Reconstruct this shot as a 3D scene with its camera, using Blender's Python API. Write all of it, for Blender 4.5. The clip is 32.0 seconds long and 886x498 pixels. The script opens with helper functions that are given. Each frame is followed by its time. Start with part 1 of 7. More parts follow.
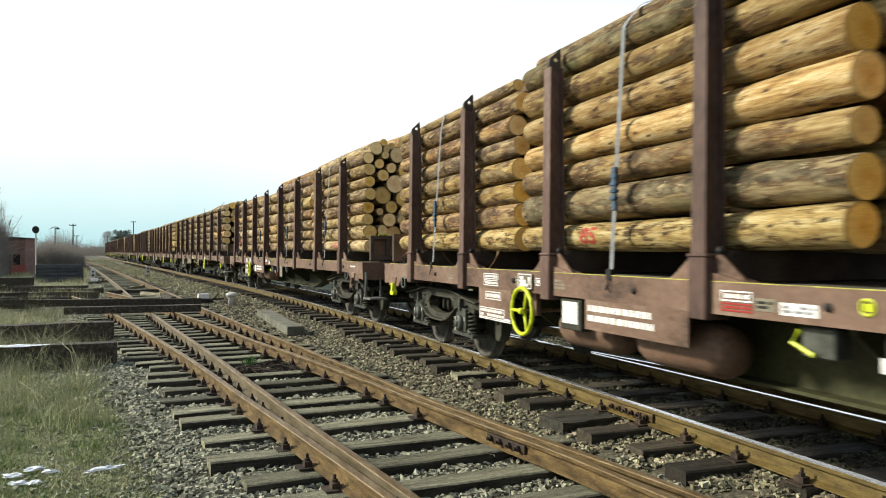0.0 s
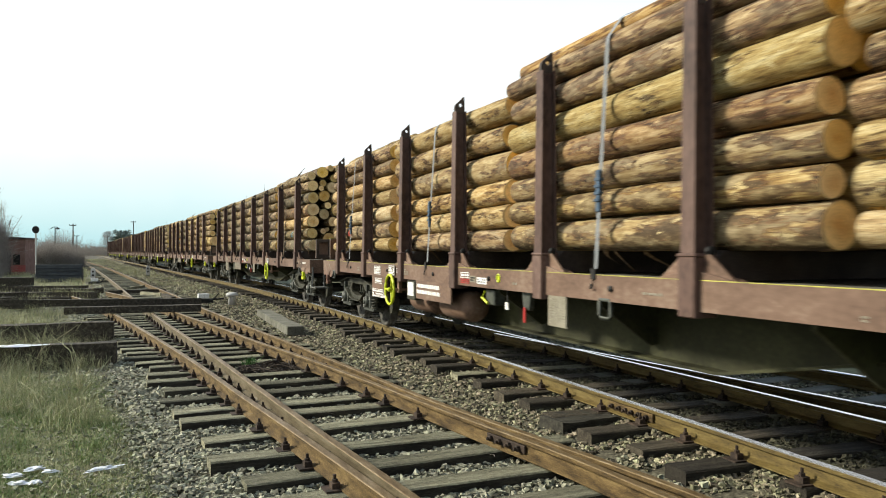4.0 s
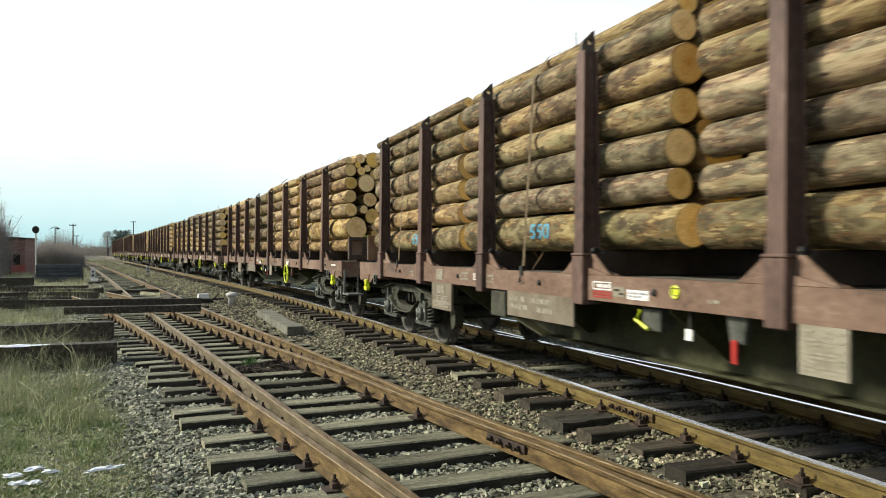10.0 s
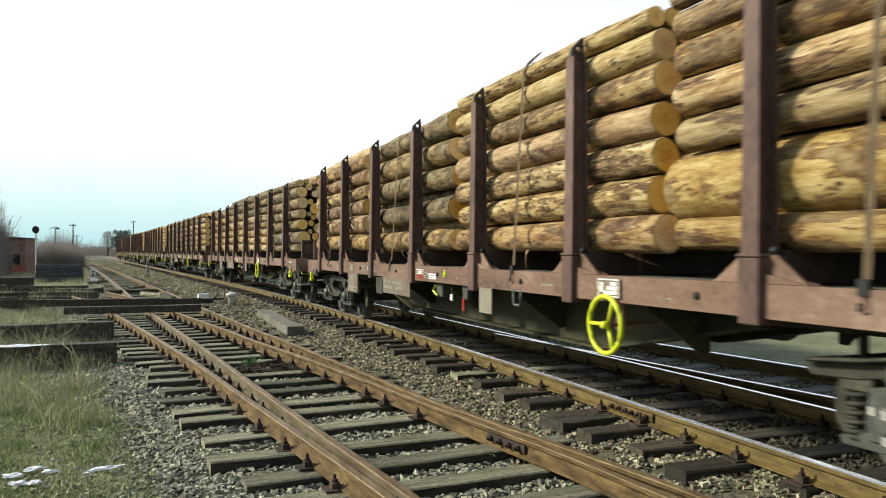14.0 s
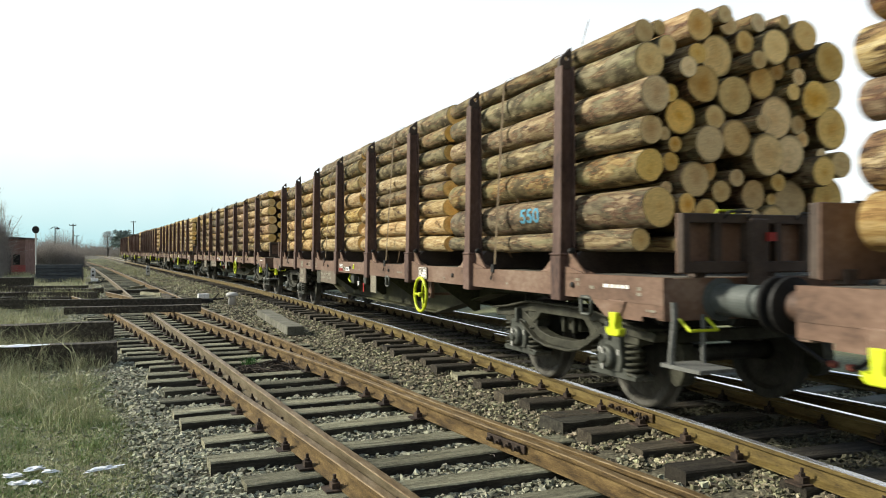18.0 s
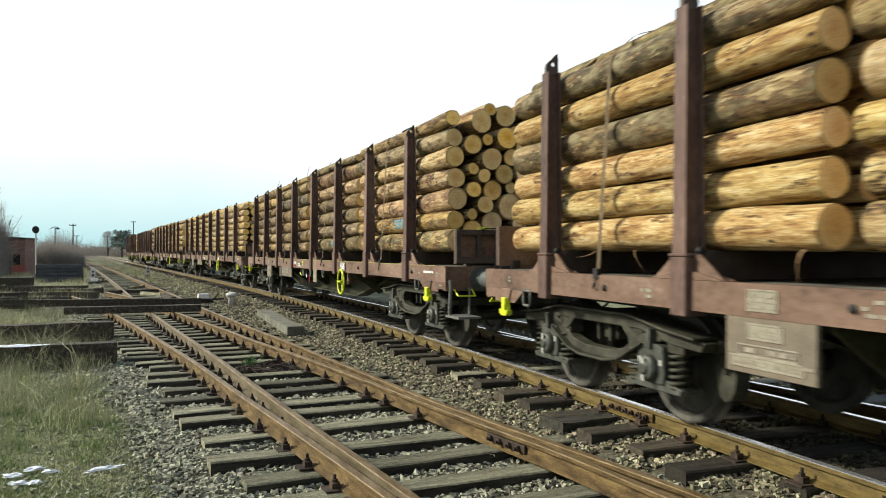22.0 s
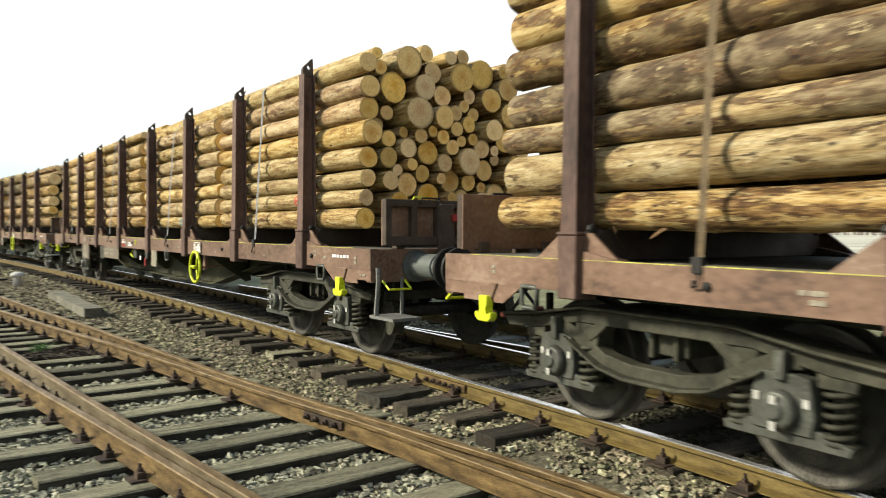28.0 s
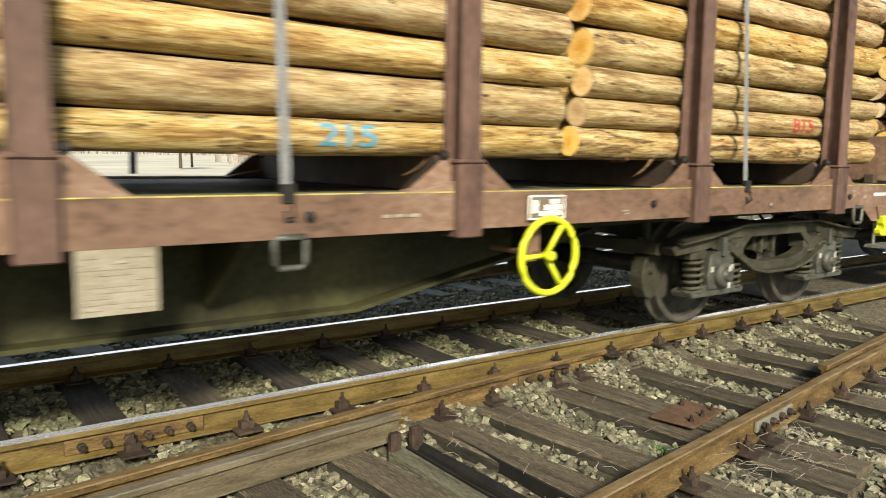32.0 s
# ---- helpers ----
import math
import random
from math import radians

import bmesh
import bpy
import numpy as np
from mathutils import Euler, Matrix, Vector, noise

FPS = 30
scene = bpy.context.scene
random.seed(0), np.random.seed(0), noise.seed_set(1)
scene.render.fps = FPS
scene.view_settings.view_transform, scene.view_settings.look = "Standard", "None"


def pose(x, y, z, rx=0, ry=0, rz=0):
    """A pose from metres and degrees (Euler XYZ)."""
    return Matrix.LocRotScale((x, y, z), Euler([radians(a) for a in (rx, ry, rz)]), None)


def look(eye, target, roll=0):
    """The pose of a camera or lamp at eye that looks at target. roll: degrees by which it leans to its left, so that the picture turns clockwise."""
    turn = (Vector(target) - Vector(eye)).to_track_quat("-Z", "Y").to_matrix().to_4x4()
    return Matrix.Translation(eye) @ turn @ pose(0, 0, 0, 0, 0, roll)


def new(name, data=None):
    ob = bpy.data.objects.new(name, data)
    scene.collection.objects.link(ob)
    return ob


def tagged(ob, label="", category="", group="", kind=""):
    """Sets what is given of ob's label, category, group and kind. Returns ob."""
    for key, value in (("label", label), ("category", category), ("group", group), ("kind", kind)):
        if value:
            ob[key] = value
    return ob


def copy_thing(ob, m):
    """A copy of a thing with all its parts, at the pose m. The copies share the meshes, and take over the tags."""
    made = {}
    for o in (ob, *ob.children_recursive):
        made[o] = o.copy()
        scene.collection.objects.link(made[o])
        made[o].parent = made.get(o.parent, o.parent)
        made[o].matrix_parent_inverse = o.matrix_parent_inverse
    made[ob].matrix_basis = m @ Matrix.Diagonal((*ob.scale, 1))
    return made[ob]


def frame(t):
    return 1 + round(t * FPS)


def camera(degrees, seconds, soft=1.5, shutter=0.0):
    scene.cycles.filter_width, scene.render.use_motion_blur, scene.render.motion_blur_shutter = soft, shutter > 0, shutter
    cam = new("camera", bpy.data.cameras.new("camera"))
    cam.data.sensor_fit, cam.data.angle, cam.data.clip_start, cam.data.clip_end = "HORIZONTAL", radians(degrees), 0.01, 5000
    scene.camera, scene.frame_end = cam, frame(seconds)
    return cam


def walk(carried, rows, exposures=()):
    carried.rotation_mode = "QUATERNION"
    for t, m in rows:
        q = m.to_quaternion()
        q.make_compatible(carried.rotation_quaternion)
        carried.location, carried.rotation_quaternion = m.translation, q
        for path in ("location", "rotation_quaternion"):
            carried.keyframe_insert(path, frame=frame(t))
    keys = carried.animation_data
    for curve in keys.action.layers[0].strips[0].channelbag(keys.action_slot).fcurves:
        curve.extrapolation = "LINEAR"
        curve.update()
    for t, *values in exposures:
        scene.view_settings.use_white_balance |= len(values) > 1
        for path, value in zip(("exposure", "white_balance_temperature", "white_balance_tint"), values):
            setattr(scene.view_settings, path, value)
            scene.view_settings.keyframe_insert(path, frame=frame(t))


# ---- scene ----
from mathutils.bvhtree import BVHTree

# ---------------------------------------------------------------- camera
cam = camera(61.02, 32.0, soft=1.0, shutter=0.4)
EYE = (0.0, 0.0, 1.4385)
PATH = [
    (0.0, -18.84, 0.18, 0.0), (23.2, -18.84, 0.18, 0.0), (23.5, -18.96, 0.12, 0.0), (24.0, -19.67, -0.52, 0.0),
    (24.5, -22.93, -0.90, -0.1), (25.0, -24.58, -0.72, -0.2), (25.5, -24.18, -0.64, -0.2), (26.0, -23.78, -0.51, -0.2),
    (26.5, -23.88, -0.43, -0.1), (27.2, -25.6, -0.7, -0.1), (27.9, -31.6, -1.4, -0.2), (28.5, -41.95, -2.1, -0.8),
    (29.0, -62.1, -2.1, -1.0), (29.5, -84.3, -1.8, -0.9), (30.0, -102.85, -2.87, -1.3), (30.5, -116.0, -4.24, -1.5),
    (31.0, -121.52, -6.02, -1.14), (31.5, -124.23, -6.70, -1.2), (32.0, -125.92, -7.02, -1.02)]
walk(cam, [(t, pose(*EYE, 90 + pitch, roll, yaw)) for t, yaw, pitch, roll in PATH],
     exposures=[(0.0, 0.58, 6450, 5), (23.4, 0.58, 6450, 5), (25.2, 0.80, 6550, 5), (29.0, 0.70, 6800, 5), (30.0, 0.31, 6850, 5), (30.5, 0.42, 6900, 6), (31.0, 0.68, 6950, 7), (32.0, 0.89, 6950, 9)])

# ---------------------------------------------------------------- sky, sun
SUN_EL, SUN_AZ = 31.0, 296.0
world = bpy.data.worlds.new("sky")
scene.world = world
world.use_nodes = True
wn, wl = world.node_tree.nodes, world.node_tree.links
wn.clear()
w_out = wn.new("ShaderNodeOutputWorld")
w_sky = wn.new("ShaderNodeTexSky")
w_sky.sky_type, w_sky.sun_disc = "NISHITA", False
w_sky.sun_elevation, w_sky.sun_rotation = radians(SUN_EL), radians(SUN_AZ)
w_sky.air_density, w_sky.dust_density, w_sky.ozone_density = 1.0, 3.0, 1.0
w_bg1 = wn.new("ShaderNodeBackground")
w_bg1.inputs["Strength"].default_value = 0.02
w_bg2 = wn.new("ShaderNodeBackground")
w_bg2.inputs["Strength"].default_value = 0.60
w_tc = wn.new("ShaderNodeTexCoord")
w_sep = wn.new("ShaderNodeSeparateXYZ")
w_ramp = wn.new("ShaderNodeValToRGB")
w_ramp.color_ramp.elements[0].position, w_ramp.color_ramp.elements[0].color = 0.0, (0.36, 0.72, 0.81, 1)
w_ramp.color_ramp.elements[1].position, w_ramp.color_ramp.elements[1].color = 0.18, (1.06, 1.09, 1.13, 1)
for pos, col in ((0.42, (1.18, 1.20, 1.22, 1)), (0.64, (0.60, 0.72, 0.93, 1)), (1.0, (0.16, 0.27, 0.46, 1))):
    w_ramp.color_ramp.elements.new(pos).color = col
w_el = w_ramp.color_ramp.elements.new(0.07)
w_el.color = (0.57, 0.88, 0.95, 1)
w_noise = wn.new("ShaderNodeTexNoise")
w_noise.inputs["Scale"].default_value = 2.2
w_noise.inputs["Detail"].default_value = 5
w_mul = wn.new("ShaderNodeMath")
w_mul.operation = "MULTIPLY_ADD"
w_mul.inputs[1].default_value = 0.13
w_add = wn.new("ShaderNodeAddShader")
wl.new(w_tc.outputs["Generated"], w_sep.inputs[0])
wl.new(w_tc.outputs["Generated"], w_noise.inputs["Vector"])
wl.new(w_noise.outputs["Fac"], w_mul.inputs[0])
w_east = wn.new("ShaderNodeMath")       # the haze is whiter away from the sun's side
w_east.operation, w_east.use_clamp = "MULTIPLY", True
w_east.inputs[1].default_value = 0.17
w_sum = wn.new("ShaderNodeMath")
wl.new(w_sep.outputs["X"], w_east.inputs[0])
wl.new(w_east.outputs[0], w_sum.inputs[0])
wl.new(w_sep.outputs["Z"], w_sum.inputs[1])
wl.new(w_sum.outputs[0], w_mul.inputs[2])
wl.new(w_mul.outputs[0], w_ramp.inputs[0])
wl.new(w_ramp.outputs[0], w_bg2.inputs["Color"])
wl.new(w_sky.outputs[0], w_bg1.inputs["Color"])
wl.new(w_bg1.outputs[0], w_add.inputs[0])
wl.new(w_bg2.outputs[0], w_add.inputs[1])
wl.new(w_add.outputs[0], w_out.inputs["Surface"])

sun = new("sun", bpy.data.lights.new("sun", "SUN"))
sun.data.energy, sun.data.angle, sun.data.color = 4.9, radians(8), (1.0, 0.93, 0.80)
_a, _e = radians(SUN_AZ), radians(SUN_EL)
sun.matrix_world = look((math.sin(_a) * math.cos(_e) * 60, math.cos(_a) * math.cos(_e) * 60, math.sin(_e) * 60), (0, 0, 0))


# ---------------------------------------------------------------- materials
def surface(name, colors, scale=6.0, rough=0.8, metal=0.0, bump=0.2, stretch=(1, 1, 1), fine=60.0, vary=0.0, island=False,
            fine_mix=0.35, grain=None, hue=0.0, spec=0.3):
    """A weathered surface: a ramp over broad noise, finer noise over it, bump, and variation from piece to piece."""
    colors = [tuple(c * 0.45 for c in col) for col in colors]
    m = bpy.data.materials.new(name)
    m.use_nodes = True
    n, l = m.node_tree.nodes, m.node_tree.links
    b = n["Principled BSDF"]
    b.inputs["Specular IOR Level"].default_value = spec
    tc = n.new("ShaderNodeTexCoord")
    mp = n.new("ShaderNodeMapping")
    mp.inputs["Scale"].default_value = stretch
    oi = n.new("ShaderNodeObjectInfo")
    l.new(tc.outputs["Object"], mp.inputs["Vector"])
    shift = n.new("ShaderNodeVectorMath")
    shift.operation = "MULTIPLY_ADD"
    shift.inputs[1].default_value = (37.0, 19.0, 53.0)
    geo = n.new("ShaderNodeNewGeometry")
    rnd = geo.outputs["Random Per Island"] if island else oi.outputs["Random"]
    l.new(rnd, shift.inputs[0])
    l.new(mp.outputs[0], shift.inputs[2])
    n1 = n.new("ShaderNodeTexNoise")
    n1.inputs["Scale"].default_value, n1.inputs["Detail"].default_value, n1.inputs["Roughness"].default_value = scale, 6, 0.6
    n2 = n.new("ShaderNodeTexNoise")
    n2.inputs["Scale"].default_value, n2.inputs["Detail"].default_value = fine, 4
    for t in (n1, n2):
        l.new(shift.outputs[0], t.inputs["Vector"])
    mix = n.new("ShaderNodeMix")
    mix.inputs[0].default_value = fine_mix
    l.new(n1.outputs["Fac"], mix.inputs[2])
    l.new(n2.outputs["Fac"], mix.inputs[3])
    ramp = n.new("ShaderNodeValToRGB")
    cr = ramp.color_ramp
    lo, hi = 0.36, 0.64
    cr.elements[0].position, cr.elements[0].color = lo, (*colors[0], 1)
    cr.elements[1].position, cr.elements[1].color = hi, (*colors[-1], 1)
    for i, c in enumerate(colors[1:-1], 1):
        e = cr.elements.new(lo + (hi - lo) * i / (len(colors) - 1))
        e.color = (*c, 1)
    l.new(mix.outputs[0], ramp.inputs[0])
    hsv = n.new("ShaderNodeHueSaturation")
    l.new(ramp.outputs[0], hsv.inputs["Color"])
    mr = n.new("ShaderNodeMapRange")
    mr.inputs[3].default_value, mr.inputs[4].default_value = 1 - vary, 1 + vary
    l.new(rnd, mr.inputs[0])
    l.new(mr.outputs[0], hsv.inputs["Value"])
    if hue:
        fr = n.new("ShaderNodeMath")
        fr.operation = "MULTIPLY"
        fr.inputs[1].default_value = 7.31
        l.new(rnd, fr.inputs[0])
        fc = n.new("ShaderNodeMath")
        fc.operation = "FRACT"
        l.new(fr.outputs[0], fc.inputs[0])
        mh = n.new("ShaderNodeMapRange")
        mh.inputs[3].default_value, mh.inputs[4].default_value = 0.5 - hue, 0.5 + hue
        l.new(fc.outputs[0], mh.inputs[0])
        l.new(mh.outputs[0], hsv.inputs["Hue"])
    l.new(hsv.outputs[0], b.inputs["Base Color"])
    rr = n.new("ShaderNodeMapRange")
    rr.inputs[3].default_value, rr.inputs[4].default_value = min(1, rough + 0.12), max(0.05, rough - 0.12)
    l.new(n1.outputs["Fac"], rr.inputs[0])
    l.new(rr.outputs[0], b.inputs["Roughness"])
    b.inputs["Metallic"].default_value = metal
    if bump:
        bp = n.new("ShaderNodeBump")
        bp.inputs["Strength"].default_value, bp.inputs["Distance"].default_value = min(1, bump), 0.02
        l.new(mix.outputs[0], bp.inputs["Height"])
        l.new(bp.outputs[0], b.inputs["Normal"])
    return m


LOGMAP = (0.17, 4.2, 0.17)      # logs are built as unit cylinders
M = {}
M["blade"] = surface("weathered_blade", [(0.11, 0.08, 0.04), (0.23, 0.18, 0.10), (0.36, 0.30, 0.20)], 4, 0.7, 0.2, 0.25, (3, 0.4, 3))
M["rust"] = surface("rail_rust", [(0.055, 0.034, 0.013), (0.20, 0.125, 0.043), (0.38, 0.258, 0.102)], 5, 0.75, 0.2, 0.25, (3, 0.6, 3))
M["rust_main"] = surface("ochre_rail_rust", [(0.095, 0.063, 0.019), (0.235, 0.163, 0.047), (0.36, 0.27, 0.093)], 5, 0.6, 0.2, 0.2, (3, 0.6, 3))
M["rail_top_used"] = surface("rail_worn_top", [(1.6, 1.6, 1.62), (2.05, 2.05, 2.1)], 8, 0.24, 0.85, 0.02)
M["rail_top_rusty"] = surface("rail_rusty_top", [(0.19, 0.117, 0.047), (0.345, 0.237, 0.110), (0.53, 0.395, 0.23)], 7, 0.5, 0.35, 0.1, (3, 0.5, 3))
# oily wood, with the shade on a sleeper's long sides put into the colour
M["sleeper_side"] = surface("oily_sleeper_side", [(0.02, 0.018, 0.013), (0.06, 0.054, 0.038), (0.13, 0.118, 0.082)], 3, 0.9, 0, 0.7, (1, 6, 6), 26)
M["sleeper_grey"] = surface("grey_brown_sleeper_wood", [(0.04, 0.030, 0.018), (0.135, 0.108, 0.068), (0.29, 0.245, 0.165)], 2.0, 0.9, 0, 0.9, (0.8, 9, 4), 26, 0.35, fine_mix=0.62)
M["sleeper_dark"] = surface("tarred_sleeper_wood", [(0.022, 0.017, 0.010), (0.088, 0.070, 0.045), (0.22, 0.185, 0.125)], 2.6, 0.9, 0, 0.9, (0.8, 9, 4), 26, 0.6, fine_mix=0.6)
M["sleeper"] = surface("old_sleeper_wood", [(0.09, 0.083, 0.052), (0.355, 0.335, 0.215), (0.66, 0.63, 0.435)], 2.2, 0.9, 0, 0.9, (0.8, 9, 4), 26, 0.5, fine_mix=0.58)
M["stone"] = surface("ballast_stone", [(0.215, 0.208, 0.142), (0.475, 0.462, 0.325), (0.82, 0.80, 0.60)], 14, 0.9, 0, 0.3, (1, 1, 1), 90, 0.6, True, hue=0.02)
M["stone_brown"] = surface("brown_ballast_stone", [(0.13, 0.115, 0.068), (0.34, 0.305, 0.188), (0.70, 0.635, 0.43)], 14, 0.9, 0, 0.3, (1, 1, 1), 90, 0.7, True, hue=0.035)
# oil stains plus the shade under the train, both put into the colour
M["stone_shaded"] = surface("oil_stained_ballast", [(0.032, 0.03, 0.018), (0.09, 0.086, 0.052), (0.22, 0.21, 0.135)], 14, 0.85, 0, 0.3, (1, 1, 1), 90, 0.5, True, hue=0.02)
M["stone_tan"] = surface("dusty_tan_ballast", [(0.12, 0.112, 0.07), (0.28, 0.265, 0.175), (0.52, 0.50, 0.35)], 14, 0.9, 0, 0.3, (1, 1, 1), 90, 0.6, True, hue=0.03)
M["stone_edge"] = surface("olive_grey_ballast", [(0.19, 0.192, 0.112), (0.42, 0.425, 0.275), (0.74, 0.74, 0.52)], 14, 0.9, 0, 0.3, (1, 1, 1), 90, 0.5, True, hue=0.03)
M["stone_moss"] = surface("mossy_olive_ballast", [(0.085, 0.085, 0.042), (0.21, 0.21, 0.115), (0.40, 0.39, 0.24)], 14, 0.9, 0, 0.3, (1, 1, 1), 90, 0.55, True, hue=0.03)
M["gravel"] = surface("gravel_bed", [(0.042, 0.036, 0.022), (0.145, 0.128, 0.082), (0.29, 0.265, 0.18)], 16, 0.95, 0, 1.0, (1, 1, 1), 42, fine_mix=0.55)
M["soil"] = surface("grassy_soil", [(0.12, 0.106, 0.055), (0.215, 0.212, 0.095), (0.31, 0.318, 0.145), (0.44, 0.43, 0.24)], 0.9, 0.95, 0, 0.8, (1, 1, 1), 14, fine_mix=0.5)
def far_pale_field(m, x0, x1, pale):
    """Past x0 the grass gives way to a pale field, with bright haze put into its colour."""
    n, l = m.node_tree.nodes, m.node_tree.links
    b = n["Principled BSDF"]
    old = b.inputs["Base Color"].links[0].from_socket
    tc, sep, mr = n.new("ShaderNodeTexCoord"), n.new("ShaderNodeSeparateXYZ"), n.new("ShaderNodeMapRange")
    l.new(tc.outputs["Object"], sep.inputs[0])
    l.new(sep.outputs["X"], mr.inputs[0])
    mr.inputs[1].default_value, mr.inputs[2].default_value = x0, x1
    t, rp, x = n.new("ShaderNodeTexNoise"), n.new("ShaderNodeValToRGB"), n.new("ShaderNodeMix")
    t.inputs["Scale"].default_value, t.inputs["Detail"].default_value = 0.05, 8
    l.new(tc.outputs["Object"], t.inputs["Vector"])
    l.new(t.outputs["Fac"], rp.inputs[0])
    e = rp.color_ramp.elements
    e[0].position, e[0].color = 0.35, (*(c * 0.62 for c in pale), 1)
    e[1].position, e[1].color = 0.65, (*pale, 1)
    x.data_type = "RGBA"
    l.new(mr.outputs[0], x.inputs[0])
    l.new(old, x.inputs[6])
    l.new(rp.outputs[0], x.inputs[7])
    l.new(x.outputs[2], b.inputs["Base Color"])


far_pale_field(M["soil"], 20.0, 42.0, (0.46, 0.44, 0.35))
M["dry_grass"] = surface("dry_grass", [(0.42, 0.42, 0.20), (0.76, 0.74, 0.40), (1.06, 1.02, 0.65)], 4, 0.8, 0, 0, (1, 1, 1), 20, 0.35, True, hue=0.03)
M["green_grass"] = surface("short_green_grass", [(0.19, 0.27, 0.08), (0.34, 0.45, 0.15), (0.54, 0.64, 0.27)], 4, 0.8, 0, 0, (1, 1, 1), 20, 0.35, True, hue=0.03)
M["paint"] = surface("red_brown_wagon_paint", [(0.121, 0.070, 0.046), (0.258, 0.151, 0.099), (0.335, 0.204, 0.138), (0.455, 0.315, 0.225)], 1.6, 0.6, 0, 0.12, (1, 0.5, 1), 25, 0.1, fine_mix=0.3)
M["stake"] = surface("dull_red_brown_stake_paint", [(0.078, 0.044, 0.034), (0.158, 0.089, 0.067), (0.213, 0.123, 0.093), (0.31, 0.20, 0.155)], 1.8, 0.65, 0, 0.15, (1, 1, 0.5), 25, 0.15)
M["grime"] = surface("grimy_running_gear", [(0.032, 0.031, 0.019), (0.07, 0.068, 0.043), (0.13, 0.125, 0.085)], 4, 0.7, 0.1, 0.25, (1, 1, 1), 30, 0.15)
M["deck"] = surface("worn_steel_deck", [(0.12, 0.11, 0.09), (0.24, 0.225, 0.185), (0.36, 0.34, 0.29)], 2.5, 0.7, 0.1, 0.2, (1, 1, 1), 24)
M["belly"] = surface("dirty_olive_underframe", [(0.028, 0.028, 0.011), (0.064, 0.063, 0.022), (0.118, 0.118, 0.045)], 1.2, 0.7, 0, 0.15, (1, 1, 1), 24)
M["axle_box"] = surface("grey_axle_box", [(0.068, 0.071, 0.057), (0.135, 0.141, 0.117), (0.215, 0.222, 0.19)], 7, 0.5, 0.3, 0.15)
M["dark"] = surface("dark_steel", [(0.02, 0.019, 0.018), (0.05, 0.047, 0.043)], 5, 0.65, 0.3, 0.1)
M["tread"] = surface("worn_wheel_steel", [(0.06, 0.055, 0.044), (0.12, 0.112, 0.09), (0.19, 0.178, 0.145)], 6, 0.6, 0.3, 0.1)
M["yellow"] = surface("bright_yellow_paint", [(0.82, 0.93, 0.02), (1.0, 1.13, 0.04), (1.08, 1.2, 0.07)], 9, 0.45, 0, 0.05)
M["worn_yellow"] = surface("worn_yellow_line", [(0.30, 0.21, 0.14), (0.66, 0.60, 0.14), (1.05, 1.0, 0.2)], 5, 0.55, 0, 0.05, (1, 1, 1), 30)
M["white"] = surface("worn_white_paint", [(0.85, 0.79, 0.70), (1.45, 1.42, 1.35), (1.65, 1.63, 1.58)], 18, 0.6, 0, 0.03)
M["label_brown"] = surface("faded_panel", [(0.20, 0.155, 0.105), (0.28, 0.225, 0.16), (0.34, 0.285, 0.205)], 4, 0.6, 0, 0.05)
M["paint_dark"] = surface("dark_red_brown_paint", [(0.055, 0.038, 0.027), (0.105, 0.073, 0.053), (0.165, 0.12, 0.09)], 3, 0.65, 0, 0.12)
M["blade_top"] = surface("weathered_blade_top", [(0.13, 0.107, 0.072), (0.25, 0.216, 0.158), (0.37, 0.33, 0.255)], 6, 0.6, 0.15, 0.15, (3, 0.5, 3))
M["blade_grey"] = surface("bleached_blade", [(0.085, 0.066, 0.038), (0.19, 0.155, 0.092), (0.32, 0.275, 0.18)], 4, 0.7, 0.15, 0.25, (3, 0.4, 3))
M["worn_letter"] = surface("worn_lettering", [(0.28, 0.245, 0.175), (0.46, 0.41, 0.31), (0.58, 0.53, 0.42)], 20, 0.7, 0, 0.05)
M["label_tan"] = surface("faded_tan_plate", [(0.30, 0.265, 0.185), (0.43, 0.385, 0.28), (0.54, 0.49, 0.37)], 4, 0.65, 0, 0.05)
M["hose_red"] = surface("dull_red_casting", [(0.24, 0.06, 0.04), (0.42, 0.12, 0.08)], 12, 0.6, 0.1, 0.1)
M["pale_mark"] = surface("dusty_white_mark", [(0.55, 0.54, 0.48), (0.85, 0.84, 0.78)], 18, 0.7, 0, 0.03)
M["red"] = surface("red_paint", [(0.55, 0.03, 0.025), (0.70, 0.05, 0.035)], 9, 0.5, 0, 0.05)
M["red_spray"] = surface("red_spray_paint", [(0.62, 0.07, 0.05), (0.75, 0.12, 0.08)], 20, 0.8, 0, 0.05)
M["blue_spray"] = surface("blue_spray_paint", [(0.10, 0.42, 0.62), (0.20, 0.55, 0.75)], 20, 0.8, 0, 0.05)
M["strap_grey"] = surface("grey_webbing", [(0.34, 0.35, 0.36), (0.50, 0.52, 0.54)], 15, 0.8, 0, 0.1)
M["strap_brown"] = surface("dirty_webbing", [(0.17, 0.12, 0.07), (0.34, 0.25, 0.14)], 12, 0.85, 0, 0.1)
M["ratchet"] = surface("blue_ratchet", [(0.08, 0.13, 0.20), (0.16, 0.24, 0.34)], 12, 0.5, 0.4, 0.1)
M["buffer"] = surface("buffer_grey_green", [(0.10, 0.11, 0.10), (0.17, 0.19, 0.175), (0.22, 0.24, 0.22)], 4, 0.55, 0.1, 0.1)
M["buffer_brown"] = surface("buffer_rusty", [(0.11, 0.07, 0.05), (0.20, 0.12, 0.085), (0.34, 0.16, 0.10)], 4, 0.6, 0.1, 0.1)
